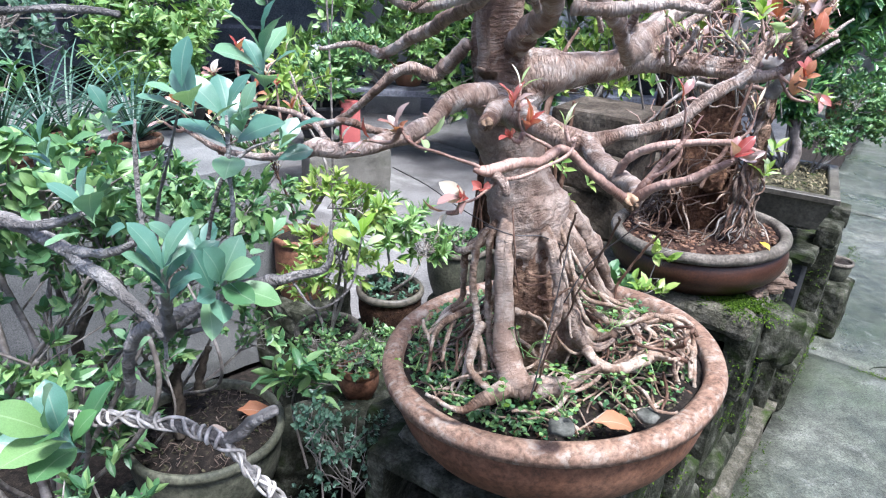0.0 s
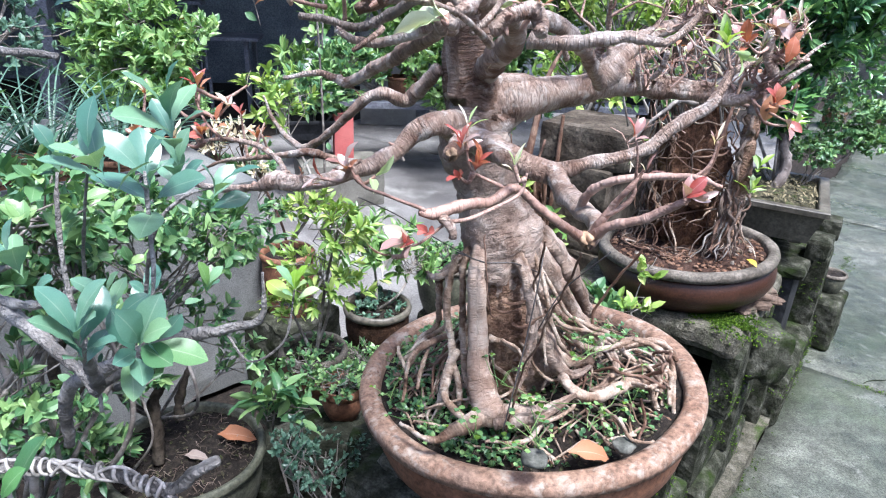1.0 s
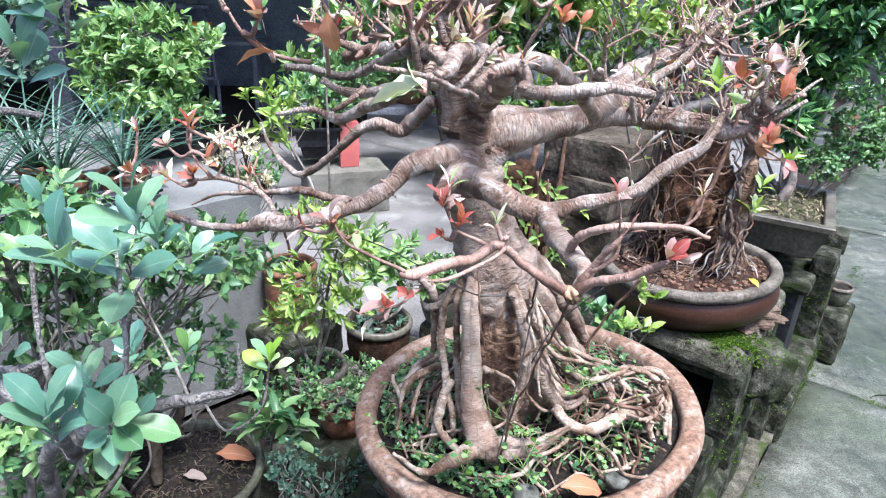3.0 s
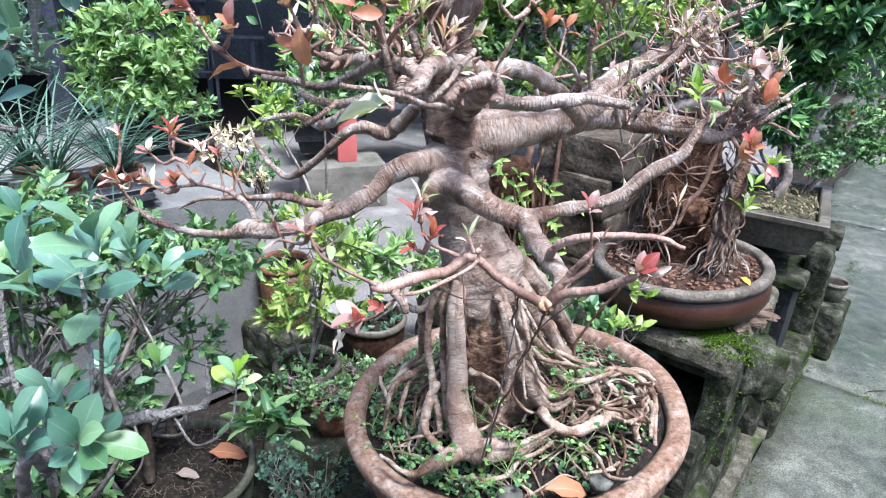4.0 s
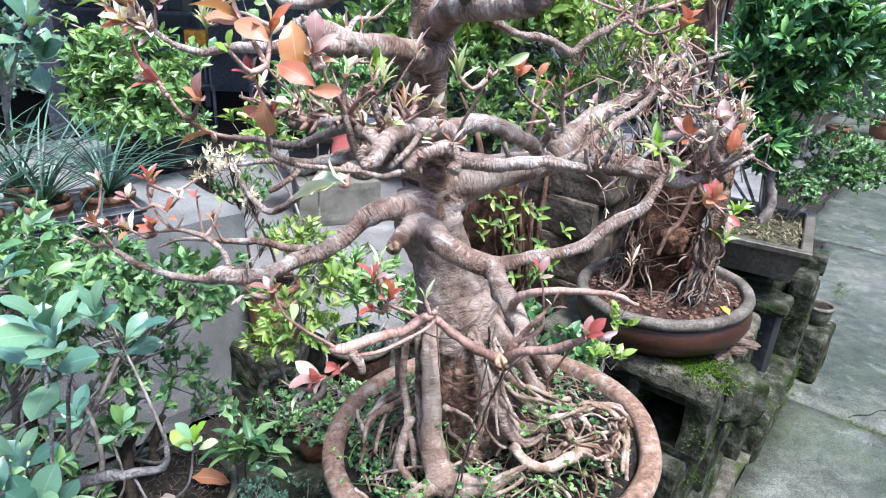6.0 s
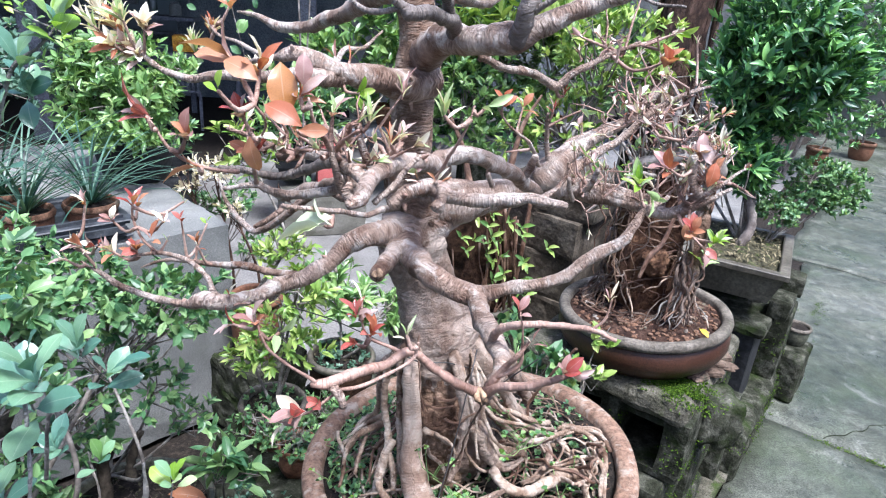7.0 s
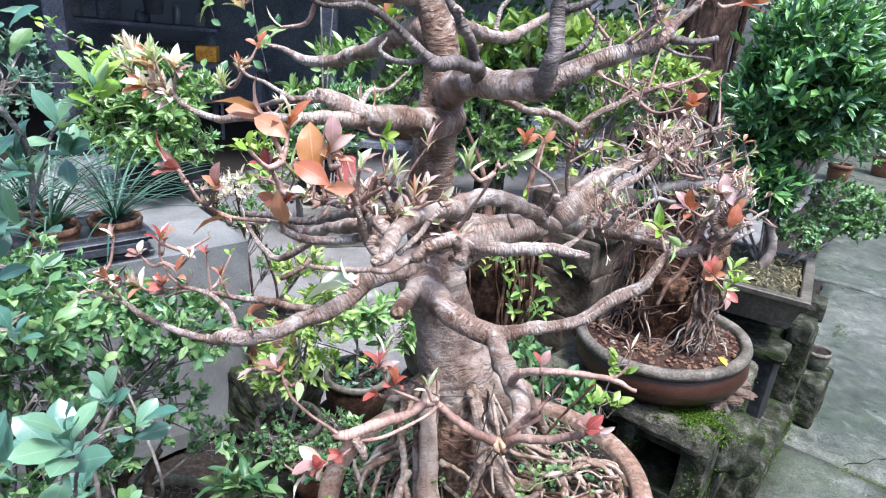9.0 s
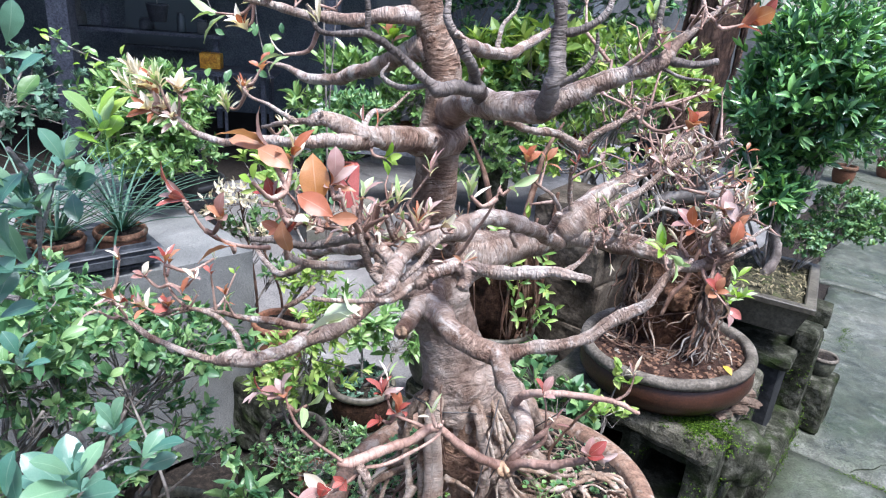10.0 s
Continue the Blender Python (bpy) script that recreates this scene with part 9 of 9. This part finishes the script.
tp, ax = clump_tips(rngc, (1.5, 4.0, 3.0), (1.4, 1.2, 0.6), 420)
part("crown", leaf_cloud(*rosettes(rngc, tp, ax, 8, 0.11), 0.4), LDARK, trunk2, smooth=False)
for k, (base, clumps, mat, L, lab) in enumerate([
    ((0.75, 3.3, 0), [((0.6, 3.1, 0.95), (0.3, 0.25, 0.2), 70), ((0.8, 3.2, 1.3), (0.36, 0.25, 0.2), 150)], LYELLOW, 0.055, "yellow-green bush behind the root bonsai"),
    ((0.09, 4.88, 0.53), [((0.09, 4.61, 0.7), (0.39, 0.36, 0.42), 200), ((0.39, 4.76, 1.15), (0.38, 0.33, 0.3), 60)], LBRIGHT, 0.068, "green bush across the yard"),
    ((3.4, 6.6, 0), [((3.4, 6.6, 1.0), (0.7, 0.6, 0.8), 300), ((3.0, 6.9, 1.9), (0.8, 0.7, 0.6), 260)], LDARK, 0.09, "dark tree at the yard's end"),
    ((-0.2, 6.0, 0), [((-0.1, 6.0, 1.3), (0.6, 0.4, 0.6), 260), ((0.9, 6.2, 1.7), (0.8, 0.5, 0.6), 300)], LDARK, 0.09, "dark bush beside the shed"),
    ((6.4, 9.6, 0), [((6.3, 9.6, 1.1), (0.9, 0.7, 0.9), 300), ((5.2, 10.2, 1.6), (0.9, 0.6, 0.9), 300), ((7.5, 9.0, 1.5), (1.0, 0.8, 1.0), 300)], LSHRUB, 0.1, "bushes along the yard wall")]):
    shrub("background_bush", base, clumps, L, 0.4, 8, mat, GREYTWIG, lab, "bush", 0.02, 120 + k, "background bushes")
for k, (x, y, r, h) in enumerate([(4.15, 7.5, 0.13, 0.2), (4.95, 8.05, 0.15, 0.22)]):
    pot("far_pot", (x, y, 0.0), r, h, CLAY, BRICKM, "terracotta pot standing at the far end of the yard", 0.72, 0.025, 0.04, None, "far pots", 0.006, 0.02, 40, k)
    shrub("far_plant", (x, y, h - 0.05), [((x, y, h + 0.3), (0.2, 0.2, 0.18), 60)], 0.08, 0.35, 7, LSHRUB, GREYTWIG, "leafy plant in a far terracotta pot", "plant", 0.012, 140 + k, "far plants")

shrub("broad_leaved_bush", (0.58, 4.96, 0.53), [((0.2, 4.73, 1.23), (0.34, 0.2, 0.17), 40), ((0.57, 4.73, 1.35), (0.34, 0.2, 0.2), 40), ((-0.07, 4.73, 1.16), (0.2, 0.17, 0.13), 22)], 0.162, 0.42, 6, LYELLOW, GREYTWIG, "bush with broad bright lime-green leaves beyond the benches", "bush", 0.012, 171, "", True, (0.35, 1.25), 20, 0.4)
shrub("long_leaved_bush", (-0.59, 4.77, 0.53), [((-0.56, 4.73, 1.23), (0.27, 0.2, 0.17), 36), ((-0.93, 4.73, 1.08), (0.24, 0.2, 0.15), 32), ((-0.88, 4.73, 0.69), (0.29, 0.2, 0.15), 40), ((-1.16, 4.73, 0.79), (0.2, 0.2, 0.12), 24)], 0.108, 0.36, 7, LBRIGHT, GREYTWIG, "bush with long mid-green leaves near the shed", "bush", 0.01, 173, "", True, (0.35, 1.25), 20, 0.4)

shrub("low_dark_bush", (0.25, 4.91, 0.53), [((0.11, 4.82, 0.58), (0.27, 0.2, 0.2), 70), ((0.48, 4.82, 0.56), (0.24, 0.2, 0.17), 60), ((-0.09, 4.82, 0.79), (0.17, 0.17, 0.13), 30)], 0.07, 0.4, 7, LDARK, GREYTWIG, "dense dark green bush standing beyond the large fig", "bush", 0.01, 175, "", True, (0.35, 1.25), 30, 0.45)
shrub("cream_leaved_plant", (-0.76, 2.42, 0), [((-0.80, 2.4, 0.80), (0.10, 0.09, 0.08), 26), ((-0.90, 2.4, 0.74), (0.07, 0.07, 0.07), 16), ((-0.72, 2.38, 0.64), (0.06, 0.06, 0.07), 12)], 0.035, 0.34, 5, LCREAM, BROWNTRUNK, "sparse twiggy plant with pale cream leaves, in the yard", "plant", 0.007, 177, "", True, (0.35, 1.25), 50, 0.4)
shrub("twiggy_plant", (-0.68, 2.48, 0), [((-0.74, 2.46, 0.66), (0.09, 0.08, 0.08), 40), ((-0.86, 2.46, 0.62), (0.08, 0.08, 0.07), 34), ((-0.68, 2.46, 0.46), (0.07, 0.06, 0.06), 20)], 0.034, 0.4, 6, LSHRUB, GREYTWIG, "small green plant with thin crossing twigs, in the yard", "plant", 0.006, 179, "", True, (0.35, 1.25), 50, 0.4)
bottle = thing("plastic_bottle", (-1.11, 4.68, 0.532), "white plastic bottle standing on the low shelf", "bottle")
part("body", moved(lathe([(0.0, 0.0), (0.058, 0.0), (0.062, 0.008), (0.062, 0.2), (0.05, 0.25), (0.026, 0.285), (0.024, 0.3), (0.0, 0.3)], 32), Matrix.Translation((-1.11, 4.68, 0.532))), WHITEP, bottle)
part("cap", moved(lathe([(0.0, 0.3), (0.027, 0.3), (0.027, 0.325), (0.0, 0.327)], 24), Matrix.Translation((-1.11, 4.68, 0.532))), WALLC, bottle)

# vines before the shed
vine = thing("hanging_vine", (-0.95, 3.4, 2.6), "thin vine with sparse heart-shaped green leaves hanging before the shed", "vine")
for k, rows in enumerate([[(-1.0, 3.4, 2.7, 0.004), (-0.95, 3.35, 2.0, 0.004), (-1.05, 3.3, 1.5, 0.003), (-0.98, 3.3, 1.1, 0.002)], [(-0.75, 3.3, 2.6, 0.005), (-0.72, 3.25, 1.9, 0.005), (-0.68, 3.2, 1.3, 0.005), (-0.66, 3.2, 0.7, 0.006), (-0.66, 3.2, 0.0, 0.007)], [(-0.6, 3.3, 2.5, 0.004), (-0.62, 3.22, 1.7, 0.004), (-0.66, 3.22, 1.0, 0.004)], [(-1.5, 3.3, 2.6, 0.003), (-1.35, 3.2, 1.8, 0.003), (-1.2, 3.2, 1.35, 0.002)]]):
    stem = part("stem", tube(rows, 5, 0.1, 0.05, k), GREYTWIG, vine)
    for j in range(5):
        p = spline(rows, 0.03)
        q = p[rng.integers(len(p) // 2, len(p))]
        a = rng.uniform(0, 6.28)
        put_leaf(stem, (LBRIGHT, LSHRUB)[j % 2], "broad", q[:3] + rng.normal(0, 0.03, 3), (math.cos(a), -0.6, rng.uniform(-0.9, 0.2)), (0, -1, 0.5), rng.uniform(0.03, 0.055))

for k in range(14):
    a, c = Vector((-1.425, 3.250, 1.434)), Vector((-0.927, 3.250, 1.010))
    at = (a.x + (c.x - a.x) * rng.random(), 3.25 + rng.normal(0, 0.05), a.z + (c.z - a.z) * rng.random() ** 1.3)
    put_leaf(stem, (LSHRUB, LBRIGHT, LSHRUB)[k % 3], "broad", at, (rng.normal(0, 0.7), -0.4, rng.uniform(-1, 0.1)), (0, -1, 0.4), rng.uniform(0.04, 0.075))
spray = thing("arching_spray", (-1.725, 2.700, 1.295), "arching thin branch with small light green leaves before the shed", "branch")
rows = [(*(-1.725, 2.700, 1.295), 0.004), (*(-1.562, 2.680, 1.239), 0.004), (*(-1.397, 2.660, 1.197), 0.003), (*(-1.219, 2.640, 1.211), 0.002)]
arch = part("stem", tube(rows, 6, 0.2, 0.02, 3.0), GREYTWIG, spray)
line = spline(rows, 0.02)
for k in range(46):
    f = line[rng.integers(0, len(line))][:3] + rng.normal(0, 0.02, 3)
    put_leaf(arch, (LBRIGHT, LLIME, LSHRUB)[k % 3], "oval", f, (rng.normal(0, 1), rng.normal(-0.4, 0.4), rng.normal(0.2, 0.6)), (0, -0.5, 1), rng.uniform(0.03, 0.055))

# ---- the young broad-leaved fig in its pot ----
near = thing("young_fig", (-0.39, 0.42, 0.53), "young fig with broad blue-green glossy leaves on grey knobbly twigs", "fig tree")
pot("nursery_pot", (-0.39, 0.42, 0.28), 0.15, 0.27, POTGREEN, POTGREEN, "olive clay pot of the young fig", 0.75, 0.016, 0.02, None, "", 0.01, 0.02, 56, 9.0)
soil_disc("soil", Matrix.Translation((-0.39, 0.42, 0.28)), 0.135, 0.245, SOIL, "dark soil in the young fig's pot", 0.01, 0.006, 4.0, 12, 40)
block_at("concrete_block", *(lambda p: (0.571 * p[0] + 0.821 * p[1], 0.821 * p[0] - 0.571 * p[1]))((-0.39, 0.42)), -0.004, (0.4, 0.38, 0.288), BLOCK, "dark block under the young fig's pot", "concrete block", (), 0, "low row blocks", 111.0, 0.008, 0.02)
for k, (at, ax, n, size, mats) in enumerate([
    ((-0.108, 0.500, 1.458), (0.1, -0.3, 1), 5, 0.033, [LLIME, LBRIGHT]),
    ((-0.135, 0.500, 1.428), (0.2, -0.3, 0.8), 6, 0.033, [LFICUS]),
    ((-0.145, 0.480, 1.405), (-0.2, -0.3, 1), 6, 0.034, [LFICUS]),
    ((-0.144, 0.520, 1.403), (0.4, -0.4, 0.3), 5, 0.031, [LFICUS]),
    ((-0.141, 0.450, 1.376), (-0.2, -0.4, 0.6), 6, 0.037, [LFICUS]),
    ((-0.089, 0.395, 1.250), (0.0, -0.3, 1), 8, 0.042, [LFICUS]),
    ((-0.200, 0.420, 1.175), (-0.2, -0.3, 1), 6, 0.041, [LFICUS]),
    ((-0.112, 0.345, 1.173), (0.1, -0.2, 1), 9, 0.037, [LFICUS]),
    # Two darker leaf materials mixed in: they carry the shade this sprig sits in.
    ((-0.212, 0.360, 1.038), (-0.1, -0.5, 0.8), 10, 0.062, [LFICUS, LSHRUB, LDARK]),
]):
    sprig(near, at, ax, n, size * 0.84, mats, "obovate", k + 500, (25, 80), 0.9)
for k, (at, ax, n, size, mats) in enumerate([
    ((-0.014, 0.417, 1.173), (0.1, -0.3, 1), 7, 0.024, [LLIME, LFICUS, LPALE]),
    ((-0.314, 0.550, 1.174), (-0.2, -0.2, 1), 8, 0.037, [LFICUS]),
    ((-0.281, 0.600, 1.197), (0.1, -0.2, 1), 7, 0.034, [LFICUS]),
    ((-0.157, 0.500, 1.115), (0.1, -0.3, 0.9), 7, 0.034, [LFICUS]),
    ((-0.086, 0.360, 1.161), (0.4, -0.4, 0.6), 8, 0.037, [LFICUS, LFICUS, LSHRUB]),
    ((-0.128, 0.400, 1.163), (0, -0.3, 1), 7, 0.034, [LFICUS]),
    ((-0.076, 0.460, 1.222), (0.4, -0.2, 0.8), 6, 0.034, [LFICUS]),
    ((-0.097, 0.360, 1.268), (-0.3, -0.3, 1), 6, 0.037, [LFICUS]),
    ((-0.107, 0.505, 1.452), (0.1, -0.1, 1), 6, 0.027, [LLIME, LFICUS, LBRIGHT]),
]):
    sprig(near, at, ax, n, size * 0.84, mats, "obovate", k + 509, (25, 80), 0.9)
for k, (at, ax, n, size, mats) in enumerate([
    ((-0.146, 0.470, 1.410), (0, -0.3, 1), 7, 0.034, [LFICUS]),
    ((-0.054, 0.360, 1.293), (0.1, -0.3, 1), 8, 0.035, [LFICUS]),
    ((-0.110, 0.480, 1.228), (0.2, -0.3, 1), 7, 0.031, [LFICUS]),
    ((-0.100, 0.420, 1.492), (0.2, -0.2, 0.8), 5, 0.034, [LFICUS, LBRIGHT]),
    ((-0.144, 0.520, 1.411), (0.1, -0.3, 0.6), 5, 0.027, [LFICUS]),
    ((-0.085, 0.450, 1.152), (0.3, -0.2, 0.8), 5, 0.024, [LFICUS, LBRIGHT]),
    ((-0.234, 0.500, 1.022), (0, -0.2, 1), 6, 0.031, [LFICUS]),
    ((-0.125, 0.450, 1.505), (0.5, -0.3, 0.4), 5, 0.036, [LFICUS, LBRIGHT]),
    ((-0.150, 0.450, 1.418), (0.1, -0.3, 1), 6, 0.036, [LFICUS]),
    ((-0.156, 0.440, 1.350), (0.2, -0.3, 0.8), 6, 0.036, [LFICUS]),
]):
    sprig(near, at, ax, n, size * 0.84, mats, "obovate", k + 518, (25, 80), 0.9)
part("branch", tube([(-0.143, 0.400, 1.097, 0.0042), (-0.121, 0.360, 1.150, 0.0028), (-0.112, 0.345, 1.173, 0.0014)], 10, 0.35, None, 16.7), NEARTWIG, near)
part("branch", tube([(-0.131, 0.400, 1.098, 0.0021), (-0.101, 0.380, 1.125, 0.0016), (-0.085, 0.380, 1.188, 0.0013), (-0.088, 0.390, 1.219, 0.0013), (-0.089, 0.395, 1.250, 0.0009)], 10, 0.35, None, 26.7), NEARTWIG, near)
part("branch", tube([(-0.143, 0.400, 1.097, 0.0032), (-0.151, 0.400, 1.167, 0.0016), (-0.155, 0.410, 1.216, 0.0014), (-0.157, 0.420, 1.238, 0.0008)], 10, 0.35, None, 21.0), NEARTWIG, near)
part("branch", tube([(-0.205, 0.440, 1.010, 0.0040), (-0.185, 0.425, 1.072, 0.0048), (-0.149, 0.415, 1.100, 0.0052), (-0.100, 0.420, 1.124, 0.0046), (-0.061, 0.420, 1.137, 0.0034), (-0.038, 0.420, 1.147, 0.0022), (-0.035, 0.420, 1.180, 0.0008)], 10, 0.35, None, 26.0), NEARTWIG, near)
part("branch", tube([(-0.062, 0.420, 1.132, 0.0009), (-0.044, 0.410, 1.119, 0.0008), (-0.022, 0.415, 1.134, 0.0008), (-0.014, 0.417, 1.171, 0.0007)], 10, 0.35, None, 20.7), NEARTWIG, near)
part("branch", tube([(-0.286, 0.450, 1.147, 0.0034), (-0.237, 0.430, 1.157, 0.0036), (-0.200, 0.420, 1.173, 0.0021)], 10, 0.35, None, 15.3), NEARTWIG, near)
part("branch", tube([(-0.159, 0.420, 1.061, 0.0016), (-0.153, 0.420, 1.164, 0.0012), (-0.118, 0.380, 1.229, 0.0009), (-0.097, 0.360, 1.268, 0.0006)], 10, 0.35, None, 20.0), NEARTWIG, near)
part("branch", tube([(-0.154, 0.480, 1.097, 0.0017), (-0.125, 0.460, 1.182, 0.0013), (-0.102, 0.460, 1.211, 0.0010), (-0.078, 0.460, 1.221, 0.0006)], 10, 0.35, None, 21.0), NEARTWIG, near)
part("branch", tube([(-0.161, 0.500, 1.369, 0.0015), (-0.141, 0.500, 1.419, 0.0015), (-0.119, 0.500, 1.437, 0.0010), (-0.107, 0.505, 1.452, 0.0007)], 10, 0.35, None, 20.7), NEARTWIG, near)
part("branch", tube([(-0.128, 0.450, 1.500, 0.0012), (-0.148, 0.450, 1.452, 0.0019), (-0.164, 0.447, 1.405, 0.0026), (-0.215, 0.442, 1.345, 0.0032), (-0.290, 0.440, 1.260, 0.0036), (-0.360, 0.440, 1.100, 0.004), (-0.40, 0.42, 0.75, 0.005)], 10, 0.5, None, 33.0, 0.004), NEARTWIG, near)
part("branch", tube([(-0.142, 0.460, 1.444, 0.0017), (-0.144, 0.480, 1.412, 0.0020), (-0.164, 0.500, 1.351, 0.0015)], 10, 0.35, None, 14.7), NEARTWIG, near)
part("branch", tube([(-0.325, 0.550, 1.285, 0.0029), (-0.270, 0.550, 1.290, 0.0029), (-0.229, 0.550, 1.288, 0.0022)], 10, 0.35, None, 14.7), NEARTWIG, near)
part("stem", tube([(-0.144, 0.400, 1.092, 0.0032), (-0.205, 0.425, 1.128, 0.0046), (-0.286, 0.450, 1.150, 0.0056), (-0.370, 0.450, 1.120, 0.0062), (-0.410, 0.440, 0.900, 0.0080), (-0.395, 0.420, 0.520, 0.0090)], 12, 0.3, None, 4.0, 0.003), NEARTWIG, near)
part("branch", tube([(-0.153, 0.420, 1.164, 0.0022), (-0.190, 0.425, 1.142, 0.0030), (-0.235, 0.435, 1.138, 0.0040)], 10, 0.35, None, 9.0, 0.002), NEARTWIG, near)
core = [(-0.385, 0.430, 0.86, 0.008), (-0.31, 0.450, 0.955, 0.0076), (-0.229, 0.450, 0.977, 0.0071), (-0.176, 0.440, 0.984, 0.0064), (-0.139, 0.430, 0.985, 0.0058), (-0.115, 0.425, 0.969, 0.0054), (-0.092, 0.420, 0.947, 0.0054), (-0.069, 0.415, 0.918, 0.0051)]
part("branch", tube([(*q[:3], q[3] * 0.58) for q in core], 10, 0.4, None, 2.0), NEARTWIG, near)
part("branch", tube([(-0.143, 0.400, 1.097, 0.0030), (-0.110, 0.390, 1.125, 0.0024), (-0.083, 0.37, 1.155, 0.0014)], 9, 0.35, None, 8.0), NEARTWIG, near)
sprig(near, (-0.083, 0.37, 1.155), (0.8, -0.2, 0.35), 5, 0.034, [LFICUS, LFICUS, LSHRUB], "obovate", 540, (25, 80), 0.9)
side_twig = [(-0.176, 0.440, 0.984, 0.0046), (-0.125, 0.430, 0.983, 0.0054), (-0.101, 0.430, 1.003, 0.0049), (-0.083, 0.430, 1.015, 0.0039)]
part("branch", tube(side_twig, 9, 0.25, None, 5.0), NEARTWIG, near)
bound = spline(core, 0.0012)
rng = np.random.default_rng(47)
for strand in range(4):
    coil, a = [], strand * 1.6
    for i in range(int(len(bound) * 0.1 * strand), len(bound)):
        q = bound[i]
        t = bound[min(i + 1, len(bound) - 1)][:3] - bound[max(i - 1, 0)][:3]
        t = t / (np.linalg.norm(t) + 1e-9)
        u = np.cross(t, (0, 0.2, 1))
        u /= np.linalg.norm(u)
        v = np.cross(t, u)
        a += 0.0012 / (0.013 + 0.006 * math.sin(i * 0.07 + strand * 2)) * 6.283 * (1, 0.3, -0.22, 0.12)[strand]
        coil.append((*(q[:3] + (u * math.cos(a) + v * math.sin(a)) * (q[3] * 0.58 + 0.0012 + 0.0014 * math.sin(i * 0.13 + strand * 2))), 0.0015))
    part("training_wire", tube(coil, 6, 0.2, 0.0015), WIREG, near, "pale grey training wire wound round the branch")
